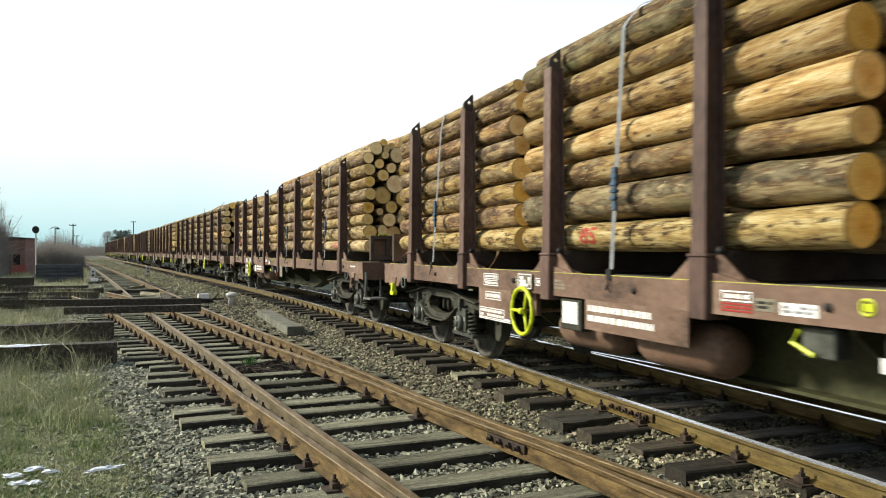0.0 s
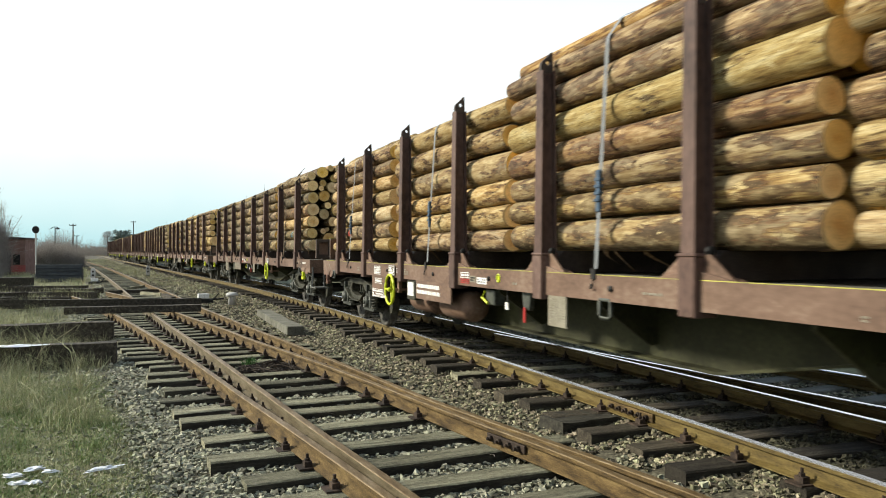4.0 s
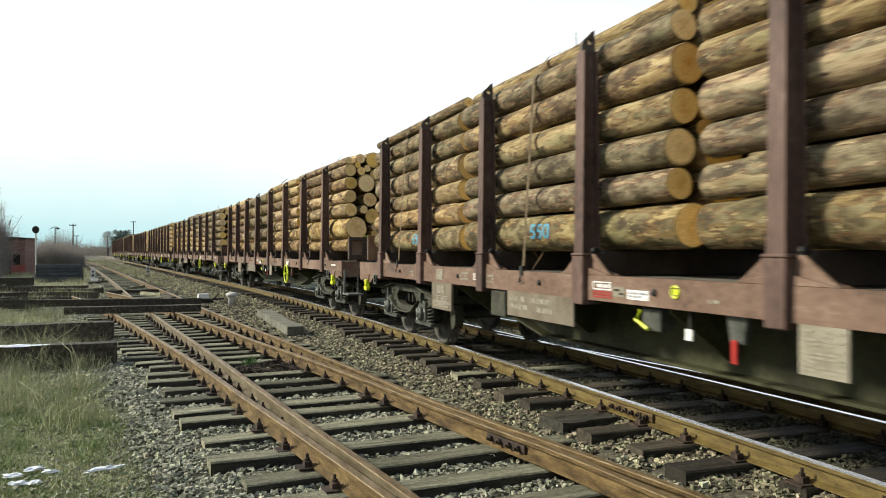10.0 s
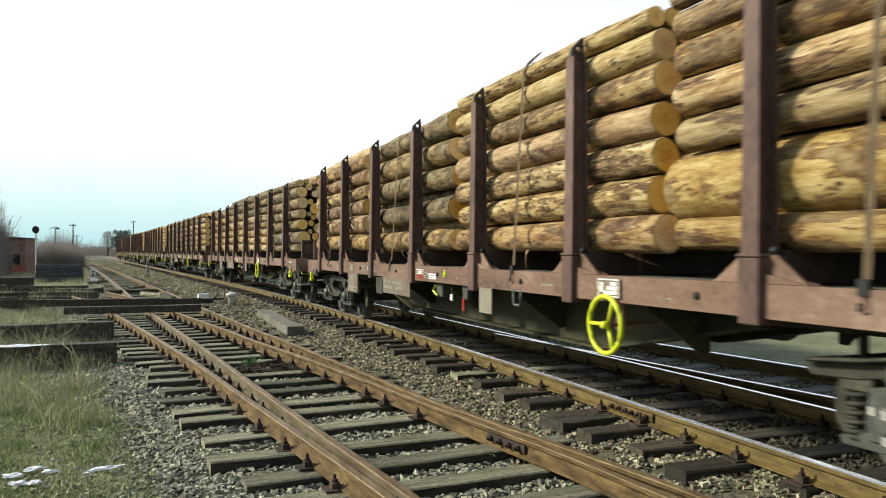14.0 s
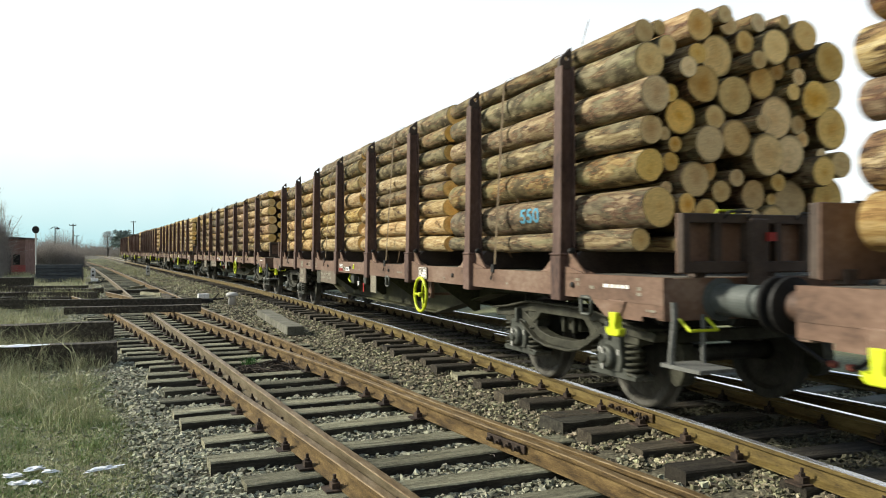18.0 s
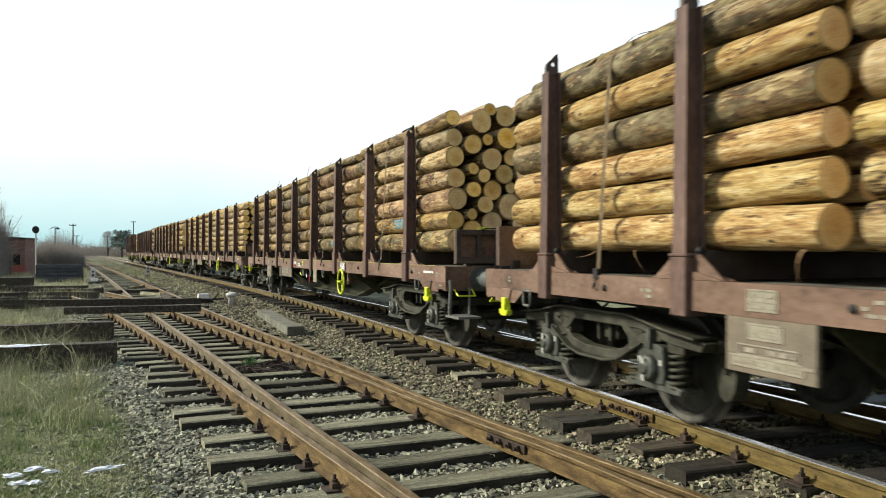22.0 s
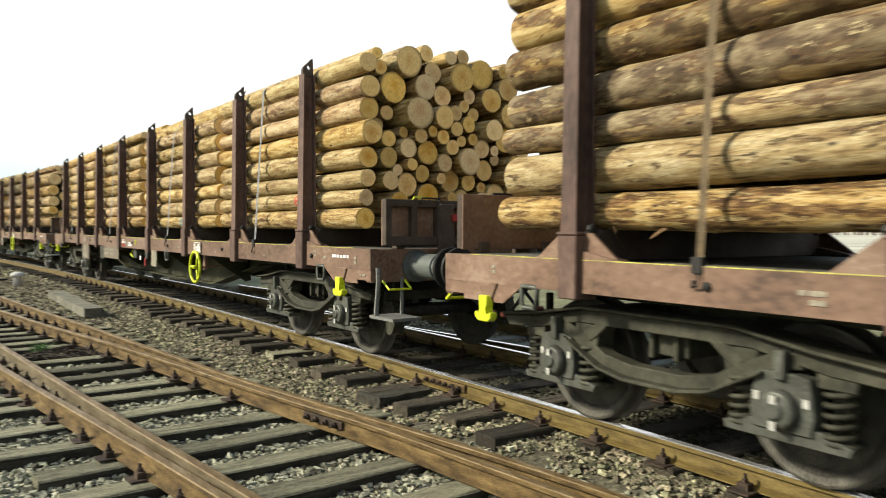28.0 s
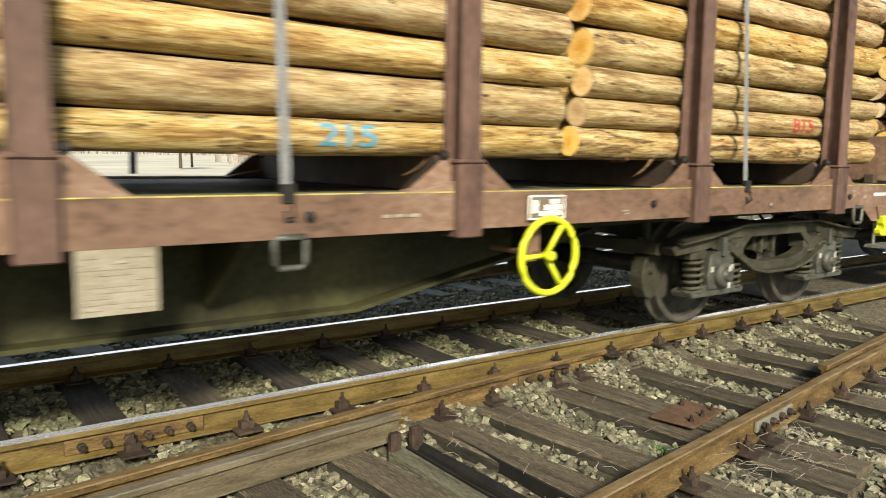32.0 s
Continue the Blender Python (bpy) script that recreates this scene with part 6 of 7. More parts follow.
# stack limits along the wagon, log radii, height, crown, kind of bark, strap, sprayed mark (text, colour, height, shift)
def specs():
    base = [(0.25, 4.72), (4.92, 9.10), (9.36, 13.55), (13.80, 18.10)]
    rows = {
        0: [("r", 0.13, 0.20), ("x", 0.13, 0.20), ("x", 0.13, 0.20), ("r", 0.12, 0.19)],
        1: [("y", 0.11, 0.18), ("r", 0.12, 0.20), ("y", 0.14, 0.20), ("y", 0.13, 0.20)],
        2: [("x", 0.13, 0.19), ("m", 0.15, 0.22), ("m", 0.15, 0.23), ("m", 0.14, 0.22)],
        3: [("r", 0.12, 0.19), ("r", 0.13, 0.20), ("m", 0.15, 0.22), ("r", 0.14, 0.22)],
        4: [("m", 0.14, 0.21), ("y", 0.12, 0.17), ("y", 0.12, 0.17), ("y", 0.12, 0.18)],
        5: [("x", 0.12, 0.20), ("m", 0.13, 0.21), ("m", 0.13, 0.21), ("r", 0.15, 0.20)],
        6: [("y", 0.13, 0.18), ("y", 0.14, 0.19), ("y", 0.13, 0.19), ("y", 0.12, 0.18)],
        7: [("x", 0.12, 0.19), ("m", 0.13, 0.19), ("x", 0.13, 0.20), ("r", 0.13, 0.20)],
        8: [("x", 0.13, 0.20), ("r", 0.13, 0.20), ("m", 0.13, 0.20), ("x", 0.13, 0.20)],
        9: [("r", 0.13, 0.20), ("m", 0.13, 0.20), ("x", 0.13, 0.20), ("r", 0.13, 0.20)]}
    marks = {(0, 2): ("85", "red", 1.6, 0.7), (1, 0): ("85", "red", 1.6, -0.05), (2, 0): ("5", "blue", 2.0, -0.1), (1, 2): ("5", "red", 2.2, -0.9), (1, 3): ("85", "red", 1.74, 0.64), (2, 1): ("56", "blue", 1.6, -0.2), (2, 2): ("550", "blue", 1.75, 0.0),
             (2, 3): ("550", "blue", 1.6, -0.42), (3, 3): ("550", "blue", 1.6, -0.38), (3, 0): ("550", "blue", 1.8, -0.42), (4, 0): ("550", "blue", 1.7, -0.2), (5, 0): ("550", "blue", 1.8, -0.15), (5, 1): ("550", "blue", 1.7, -0.4), (5, 2): ("50", "blue", 2.0, -0.3), (6, 0): ("815", "red", 1.78, -0.72), (6, 1): ("215", "blue", 1.55, -0.4)}
    front = {0: 0.3, 1: 0.42, 2: 0.92, 3: 0.30, 4: 0.50, 5: 0.33, 6: 0.50}
    out = {}
    for k in range(10):
        rnd = random.Random(70 + k)
        out[k] = []
        for i, (bark, lo, hi) in enumerate(rows[k]):
            y0, y1 = base[i]
            if i == 0:
                y0 = front.get(k, 0.3)
            if i == 3:
                y1 = LEN - (0.30 if k < 2 else 0.26 if k == 3 else 0.5 if k == 5 else 0.42)
            out[k].append((y0 + rnd.uniform(-0.05, 0.05), y1 + rnd.uniform(-0.08, 0.08), lo, hi, 3.46 + {(4, 0): 0.02, (3, 0): -0.05, (0, 3): -0.04, (1, 3): -0.18, (1, 2): -0.12, (2, 0): 0.0}.get((k, i), 0.08 if k < 2 else 0.0 if k == 2 else -0.10) + rnd.uniform(-0.08, 0.10), rnd.uniform(0.18, 0.36), bark, "grey" if k < 2 or k == 6 else "brown", marks.get((k, i))))
    return out


def slack(t):
    """How far the train lags behind an even speed: it gathers way a little as it leaves."""
    return float(np.interp(t, (0, 5, 10, 15, 20, 24, 26, 28.5, 30, 32), (0.46, 0.35, 0.20, 0.17, 0.12, 0.10, 0.06, 0.0, -0.01, 0.0)))


def wagon_pose(k, t):
    """Wagon k at t seconds: its front beam's centre on the running track."""
    s = -1.01 + (k - 6) * PITCH - SPEED * (t - 30.0) + slack(t)
    a = Vector(on_track(s + BOGIE_Y[0])[:2])
    b = Vector(on_track(s + BOGIE_Y[1])[:2])
    d = (b - a).normalized()
    o = a - d * BOGIE_Y[0]
    return pose(o.x, o.y, 0, 0, 0, math.degrees(math.atan2(-d.x, d.y)))


TURNED = (0, 1)
WAGONS, LOADS = {}, {}
_first = build_wagon()
for k in range(10):
    m = wagon_pose(k, 0.0)
    if k in TURNED:
        m = m @ pose(0, LEN, 0, 0, 0, 180)
    w = _first if k == 0 else copy_thing(_first, m)
    if k == 0:
        w.matrix_basis = m
    WAGONS[k] = tagged(w, "red-brown four-axle flat wagon with tall stakes, loaded with logs", "freight wagon", "wagons of the timber train")
for k in (0, 1, 2, 3, 4):
    for o in [c for c in WAGONS[k].children if (k < 4 and c.name.startswith("yellow_grip")) or (k > 1 and c.name.startswith("edge_stripe"))]:
        bpy.data.objects.remove(o)
for o in WAGONS[1].children:
    if o.name.startswith("tow_hook"):
        o.data = o.data.copy()
        o.data.materials[0] = M["buffer_brown"]
        o["label"] = "rusty brown rope hook"
for k, rows in specs().items():
    for i, spec in enumerate(rows):
        LOADS[k, i] = build_stack(k, i, spec)
        LOADS[k, i].matrix_basis = wagon_pose(k, 0.0)


# ---------------------------------------------------------------- lineside things
def thing(name, label, category, m, group=""):
    return tagged(empty(name, m), label, category, group)


def beam(name, label, p0, p1, w, h, mat, category="timber", z0=None):
    """A heavy squared beam lying from p0 to p1."""
    a, b = Vector(p0), Vector(p1)
    if a.z < -0.33:
        a.z, b.z, h = a.z - 0.05, b.z - 0.05, h + 0.05
    d = b - a
    bm = bmesh.new()
    box(bm, 0, d.length, -w / 2, w / 2, 0, h)
    bmesh.ops.subdivide_edges(bm, edges=[e for e in bm.edges if e.calc_length() > d.length * 0.8], cuts=7)
    rnd = random.Random(int(abs(a.x * 31 + a.y * 17) * 10))
    for v in bm.verts:
        v.co.y += rnd.uniform(-0.012, 0.012)
        v.co.z += rnd.uniform(-0.01, 0.01)
    o = part(name, bm, mat, None, label, bevel=0.0)
    o.matrix_basis = Matrix.Translation(a) @ pose(0, 0, 0, 0, -math.degrees(math.atan2(d.z, math.hypot(d.x, d.y))), math.degrees(math.atan2(d.y, d.x)))
    return tagged(o, label, category)


# old beams lying across the siding and stacked in the grass
beam("cross_beam", "long dark tarred beam lying across the siding rails", (-2.84, 20.56, -0.11), (0.36, 20.5, -0.11), 0.24, 0.17, M["tarred"])
beam("cross_beam", "long dark tarred beam lying across the siding rails", (-5.2, 23.8, -0.11), (0.39, 22.7, -0.11), 0.24, 0.20, M["tarred"])
beam("old_sleeper", "old dark sleeper lying in the grass", (-5.6, 15.9, -0.36), (-1.35, 16.1, -0.36), 0.34, 0.42, M["tarred"])
beam("old_sleeper", "old dark sleeper lying in the grass", (-4.6, 12.9, -0.36), (-1.05, 13.0, -0.36), 0.32, 0.36, M["tarred"])
beam("old_sleeper", "old brown sleeper lying in the grass", (-7.2, 29.8, -0.34), (-3.8, 28.8, -0.34), 0.26, 0.20, M["tarred"])
beam("old_sleeper", "old grey sleeper lying in the grass", (-9.5, 33.5, -0.34), (-3.2, 31.5, -0.34), 0.28, 0.22, M["tarred"])
beam("old_sleeper", "old grey sleeper lying in the grass", (-10.5, 38.0, -0.34), (-4.2, 37.0, -0.34), 0.28, 0.25, M["tarred"])
beam("old_sleeper", "old grey sleeper lying in the grass", (-12.5, 44.0, -0.34), (-7.4, 43.0, -0.34), 0.3, 0.45, M["tarred"])
beam("kerb_stone", "long weathered concrete block beside the track", (2.16, 15.9, -0.31), (1.98, 20.8, -0.31), 0.34, 0.17, M["concrete"], "concrete block")
beam("dark_stub", "end of a dark timber in the grass", (-1.6, 5.0, -0.36), (-0.98, 5.15, -0.36), 0.2, 0.14, M["tarred"])

beam("tarred_block", "short black tarred timber end beside the running rail", (3.28, 6.44, -0.31), (3.92, 6.52, -0.31), 0.40, 0.155, M["sleeper_side"])
beam("concrete_slab", "pale concrete slab lying in the grass", (-9.6, 36.5, -0.36), (-7.6, 36.2, -0.36), 0.7, 0.16, M["plaster"], "concrete slab")

# planks and sleeper stumps left lying about the old sidings
for i, (x, y, l, turn, w, h, pale) in enumerate(((-1.0, 26.4, 1.9, 62, 0.16, 0.10, 0), (-0.6, 29.0, 2.3, 100, 0.20, 0.12, 0), (-1.9, 33.2, 2.2, 8, 0.22, 0.14, 0), (-3.3, 26.9, 2.4, 4, 0.2, 0.16, 0), (-5.4, 26.0, 2.2, -6, 0.24, 0.18, 0),
                                                (-4.6, 34.6, 2.6, 3, 0.22, 0.16, 0), (-2.2, 37.5, 2.0, 75, 0.14, 0.10, 1), (-1.3, 31.6, 1.7, 118, 0.12, 0.10, 1), (-6.4, 31.0, 1.8, 20, 0.2, 0.2, 0))):
    c, q = 0.5 * l * math.cos(radians(turn)), 0.5 * l * math.sin(radians(turn))
    beam("loose_plank", "weathered pale plank lying by the siding" if pale else "dark old timber lying by the siding", (x - c, y - q, -0.32), (x + c, y + q, -0.32), w, h + 0.05, M["sleeper" if pale else "tarred"])

# dark low crate of old sleepers by the line
pile = thing("sleeper_pile", "low dark pile of tarred sleepers beside the siding", "timber pile", pose(-7.15, 49.4, -0.42, 0, 0, -3))
for r in range(5):
    for c in range(2):
        bm = bmesh.new()
        box(bm, -1.25, 1.25, c * 0.3, c * 0.3 + 0.27, r * 0.215, r * 0.215 + 0.207)
        part("timber", bm, M["pile"], pile, bevel=0.016)


def dwarf_signal(x, y, label):
    t = thing("dwarf_signal", label, "railway signal", pose(x, y, -0.34))
    bm = bmesh.new()
    box(bm, -0.14, 0.14, -0.14, 0.14, 0, 0.14)
    part("base", bm, M["concrete"], t, bevel=0.01)
    bm = bmesh.new()
    prism(bm, [(-0.10, 0.14), (0.10, 0.14), (0.13, 0.30), (0.13, 0.62), (0.08, 0.78), (-0.08, 0.78), (-0.13, 0.62), (-0.13, 0.30)], "y", -0.10, 0.10)
    h = part("signal_head", bm, M["plaster"], t, "white signal head", bevel=0.01)
    for z in (0.36, 0.58):
        bm = bmesh.new()
        lathe(bm, [(0.02, 0), (0.06, 0.0), (0.06, 0.06), (0.045, 0.06)], 12, Matrix.Translation((0, -0.10, z)) @ pose(0, 0, 0, 0, 0, -90))
        part("lens", bm, M["dark"], h)


dwarf_signal(-5.25, 49.0, "small white shunting signal on a concrete base")
dwarf_signal(-2.55, 56.5, "small white shunting signal on a concrete base")


def point_box(x, y, label):
    t = thing("point_indicator", label, "point indicator", pose(x, y, -0.32, 0, 0, 8))
    bm = bmesh.new()
    box(bm, -0.30, 0.30, -0.18, 0.18, 0, 0.12)
    part("frame", bm, M["dark"], t, bevel=0.01)
    bm = bmesh.new()
    box(bm, -0.18, 0.18, -0.12, 0.12, 0.14, 0.31)
    part("lantern", bm, M["white"], t, "white box lantern", bevel=0.015)
    bm = bmesh.new()
    tube(bm, [(-0.1, 0, 0.1), (0.7, 0.05, 0.12)], 0.03, 8)
    tube(bm, [(0.3, -0.1, 0.1), (0.5, -0.1, 0.32)], 0.02, 6)
    part("throw_lever", bm, M["dark"], t)


point_box(0.55, 27.0, "white box lantern of a point lever beside the siding")
point_box(-4.7, 44.5, "white box lantern of a point lever in the grass")

cap = thing("stone_marker", "mushroom-shaped grey concrete post between the tracks", "marker post", pose(1.42, 25.6, -0.31))
bm = bmesh.new()
lathe(bm, [(0.13, 0), (0.11, 0.26), (0.12, 0.29)], 14, pose(0, 0, 0, 0, -90, 0))
part("post", bm, M["plaster"], cap, smooth=True)
bm = bmesh.new()
lathe(bm, [(0.12, 0.27), (0.20, 0.28), (0.20, 0.34), (0.15, 0.39), (0.05, 0.41)], 16, pose(0, 0, 0, 0, -90, 0))
part("cap", bm, M["plaster"], cap, smooth=True)

# point rodding and blade bracket at the toe of the turnout
rod = thing("point_rodding", "black throw rod and bracket at the switch blades", "point rodding", pose(0, 0, 0))
bm = bmesh.new()
tube(bm, [(float(LEFT(-2.4)) - 0.5, -2.56, -0.345), (3.66, -2.50, -0.335)], 0.042, 12)
part("rod", bm, M["dark"], rod)
# two side bars; the floor sheet is added, black for the bay's deep shade
for y0, y1, z0, z1 in ((-2.700, -2.684, -0.385, -0.268), (-2.372, -2.356, -0.385, -0.268), (-2.684, -2.372, -0.392, -0.384)):
    bm = bmesh.new()
    box(bm, float(LEFT(-2.4)) - 0.3, 3.58, y0, y1, z0, z1)
    part("trough_plate", bm, M["dark"], rod, "oily black steel plate", bevel=0.003)
bm = bmesh.new()
box(bm, float(LEFT(-2.4)) - 0.4, 3.55, -2.33, -2.22, -0.40, -0.265)
part("guard_plank", bm, M["sleeper"], rod, "weathered guard plank")
bm = bmesh.new()
box(bm, 3.60, 3.65, -2.50, -2.42, -0.33, -0.18)
part("bracket", bm, M["chair"], rod, bevel=0.008)
for a, b, c, d in ((3.53, 3.58, -2.30, -2.23),):
    bm = bmesh.new()
    box(bm, a, b, c, d, -0.28, -0.16)
    part("bracket", bm, M["chair"], rod, bevel=0.008)

base = thing("rusty_plate", "flat rusty base plate with studs on the joint sleepers", "base plate", pose(2.97, -4.22, -0.257, 0, 0, 12))
bm = bmesh.new()
box(bm, -0.15, 0.15, -0.24, 0.24, 0, 0.016)
part("plate", bm, M["chair_red"], base, bevel=0.004)
for a, b in ((-0.1, -0.16), (-0.1, 0.0), (-0.09, 0.15), (0.1, -0.12)):
    bm = bmesh.new()
    lathe(bm, [(0.018, 0), (0.018, 0.02), (0.01, 0.022), (0.01, 0.045)], 6, Matrix.Translation((a, b, 0.014)) @ pose(0, 0, 0, 0, -90, 0))
    part("stud", bm, M["chair"], base)

# joint bars with bolts on the rails close by
for f, y, sg, mats in ((LEFT, -4.5, -1, "concrete"), (RIGHT, -3.9, -1, "rust"), (INNER_R, 5.9, -1, "chair")):
    j = thing("joint_bar", "bolted joint bar on a rusty rail", "joint bar", pose(float(f(y)) + sg * 0.022, y, Z_SIDE - 0.085, 0, 0, math.degrees(math.atan(-(float(f(y + .5)) - float(f(y - .5)))))))
    bm = bmesh.new()
    box(bm, -0.012, 0.012, -0.28, 0.28, -0.035, 0.035)
    part("bar", bm, M[mats], j, bevel=0.006)
    for q in (-0.2, -0.07, 0.07, 0.2):
        bm = bmesh.new()
        lathe(bm, [(0.024, 0), (0.024, 0.03), (0.014, 0.035), (0.014, 0.055)], 6, Matrix.Translation((sg * 0.01, q, 0)) @ pose(0, 0, 0, 0, 0, 180 if sg < 0 else 0))
        part("bolt", bm, M["chair"], j)
for s, dy in ((6.1, 0), (-1.0, 0)):
    x, y, a = on_track(s, -GAUGE - 0.022)
    j = thing("joint_bar", "bolted joint bar on the running rail", "joint bar", pose(x, y, -0.085, 0, 0, math.degrees(a)))
    bm = bmesh.new()
    box(bm, -0.014, 0.012, -0.36, 0.36, -0.04, 0.04)
    part("bar", bm, M["rust"], j, bevel=0.006)
    for q in (-0.28, -0.16, -0.05, 0.05, 0.16, 0.28):
        bm = bmesh.new()
        lathe(bm, [(0.024, 0), (0.024, 0.03), (0.014, 0.035), (0.014, 0.055)], 6, Matrix.Translation((-0.01, q, 0)) @ pose(0, 0, 0, 0, 0, 180))
        part("bolt", bm, M["chair"], j)


# ---------------------------------------------------------------- signals, poles, huts, trees
def signal_mast(x, y, h):
    t = thing("signal_mast", "signal post with a round black backing disc", "railway signal", pose(x, y, -0.4))
    bm = bmesh.new()
    tube(bm, [(0, 0, 0), (0, 0, h)], 0.045, 8)
    part("post", bm, M["plaster"], t)
    bm = bmesh.new()
    lathe(bm, [(0.05, 0), (0.21, 0.0), (0.21, 0.05), (0.05, 0.06)], 20, Matrix.Translation((0, -0.1, h + 0.1)) @ pose(0, 0, 0, 0, 0, 90) @ Matrix.Diagonal((1, 1, 1.15, 1)))
    part("disc", bm, M["dark"], t, "round black disc")
    bm = bmesh.new()
    box(bm, -0.2, 0.2, -0.2, 0.2, 0, 0.3)
    part("foot", bm, M["concrete"], t, bevel=0.02)


signal_mast(-9.3, 55.0, 3.15)


def lamp_post(x, y, h):
    t = thing("lamp_post", "yard lamp on a slim pole", "lamp post", pose(x, y, -0.4))
    bm = bmesh.new()
    tube(bm, [(0, 0, 0), (0, 0, h)], 0.10, 8, r1=0.06)
    part("pole", bm, M["dark"], t)
    bm = bmesh.new()
    tube(bm, [(-0.55, 0, h - 0.15), (-0.2, 0, h + 0.1), (0.2, 0, h + 0.1), (0.55, 0, h - 0.15)], 0.06, 6)
    lathe(bm, [(0.05, 0), (0.28, 0.05), (0.3, 0.12), (0.05, 0.3)], 10, Matrix.Translation((0.35, 0, h - 0.25)) @ pose(0, 0, 0, 0, -90, 0))
    part("lamp_head", bm, M["dark"], t)


lamp_post(-17.7, 119.0, 5.2)


def utility_pole(x, y, h, arms=2):
    t = thing("utility_pole", "wooden line pole with cross arms", "utility pole", pose(x, y, -0.6))
    bm = bmesh.new()
    tube(bm, [(0, 0, 0), (0.05, 0, h)], 0.13, 8, r1=0.09)
    part("pole", bm, M["trunk"], t)
    for i in range(arms):
        bm = bmesh.new()
        box(bm, -0.55, 0.55, -0.06, 0.06, h - 0.35 - i * 0.8, h - 0.22 - i * 0.8)
        for q in (-0.5, 0.5):
            box(bm, q - 0.05, q + 0.05, -0.05, 0.05, h - 0.22 - i * 0.8, h - 0.05 - i * 0.8)
        part("cross_arm", bm, M["trunk"], t)


utility_pole(-19.3, 149.0, 7.0, 1)
utility_pole(-24.8, 198.0, 6.0, 1)
utility_pole(-11.8, 190.0, 9.2, 1)
utility_pole(30.0, -22.5, 7.6, 1)
utility_pole(42.0, 52.0, 8.0, 1)


def hut(x, y, label, w, d, h, wall, turn=0, rim=None):
    t = thing("hut", label, "hut", pose(x, y, -0.5, 0, 0, turn))
    bm = bmesh.new()
    box(bm, -w / 2, w / 2, -d / 2, d / 2, 0, h)
    part("wall", bm, wall, t)
    bm = bmesh.new()
    prism(bm, [(-w / 2 - 0.15, h), (w / 2 + 0.15, h), (w / 2 + 0.15, h + 0.10), (0, h + 0.18), (-w / 2 - 0.15, h + 0.10)], "y", -d / 2 - 0.2, d / 2 + 0.2)
    part("roof", bm, M["roof"], t)
    bm = bmesh.new()
    box(bm, -w * 0.4, -w * 0.4 + 0.7, -d / 2 - 0.04, -d / 2 + 0.02, 0, 2.0)
    part("door", bm, M["dark"], t)
    bm = bmesh.new()
    box(bm, w * 0.05, w * 0.05 + 0.5, -d / 2 - 0.03, -d / 2 + 0.02, 0.9, 1.7)
    part("window", bm, M["dark"], t)
    if rim:
        bm = bmesh.new()
        box(bm, -w / 2 - 0.03, w / 2 + 0.03, -d / 2 - 0.035, -d / 2, 0.35, 0.85)
        part("red_band", bm, rim, t)


hut(-12.75, 67.5, "small old brick hut with a red band", 1.9, 2.5, 2.9, M["brick"], -6, M["brick_red"])


def house(x, y, w, d, h, turn, label):
    t = thing("house", label, "house", pose(x, y, -1.2, 0, 0, turn))
    bm = bmesh.new()
    box(bm, -w / 2, w / 2, -d / 2, d / 2, 0, h)
    part("wall", bm, M["plaster"], t)
    bm = bmesh.new()
    prism(bm, [(-d / 2 - 0.4, h), (d / 2 + 0.4, h), (0, h + d * 0.35)], "x", -w / 2 - 0.3, w / 2 + 0.3)
    part("roof", bm, M["roof"], t)
    for side in (-1, 1):
        for i in range(int(w // 3)):
            bm = bmesh.new()
            a = -w / 2 + 1.0 + i * 3
            box(bm, a, a + 1.0, side * (d / 2 - 0.02), side * (d / 2 + 0.03), 1.0, 2.2)
            part("window", bm, M["dark"], t)


house(240.0, 68.0, 22, 9, 4.0, 75, "long pale shed far across the field")
house(330.0, 12.0, 26, 10, 4.0, 92, "long pale shed far across the field")


def twig_cloud(rnd, trunks, height, spreadx, spready, count, length, thick):
    """Bare shrub: many tapered twigs rising and forking from the ground, as triangles."""
    v, f = [], []
    def stick(p, q, r0, r1):
        d = (q - p)
        if d.length < 1e-4:
            return
        d.normalize()
        u = d.cross(Vector((0.3, 0.9, 0.2))).normalized()
        w = d.cross(u)
        b = len(v)
        for c, r in ((p, r0), (q, r1)):
            for a in (0, 2.094, 4.189):
                v.append(c + r * (math.cos(a) * u + math.sin(a) * w))
        f.extend([(b, b + 1, b + 4, b + 3), (b + 1, b + 2, b + 5, b + 4), (b + 2, b, b + 3, b + 5)])
    for _ in range(count):
        x, y = rnd.uniform(-spreadx, spreadx), rnd.uniform(-spready, spready)
        hh = height * (1 - 0.55 * (x / spreadx) ** 2) * rnd.uniform(0.55, 1.0)
        p = Vector((x, y, 0))
        r = thick
        n = 4
        for i in range(n):
            q = p + Vector((rnd.gauss(0, 0.075) * hh, rnd.gauss(0, 0.075) * hh, hh / n * rnd.uniform(0.8, 1.2)))
            stick(p, q, r, r * 0.7)
            for _ in range(3 if i else 1):
                o = p.lerp(q, rnd.random())
                e = o + Vector((rnd.gauss(0, 1), rnd.gauss(0, 1), rnd.uniform(0.2, 1.2))) * length * rnd.uniform(0.4, 1)
                stick(o, e, r * 0.5, r * 0.15)
            p, r = q, r * 0.7
    return np.array([tuple(c) for c in v]), np.array(f)


def shrub(x, y, h, sx, sy, count, seed, label, mat="twig", thick=0.0085):
    rnd = random.Random(seed)
    v, f = twig_cloud(rnd, 1, h, sx, sy, count, 0.13 * h, thick * h)
    o = mesh_from_arrays("bare_shrub", v, f, M[mat])
    o.matrix_basis = pose(x, y, -0.55)
    tagged(o, label, "shrub")


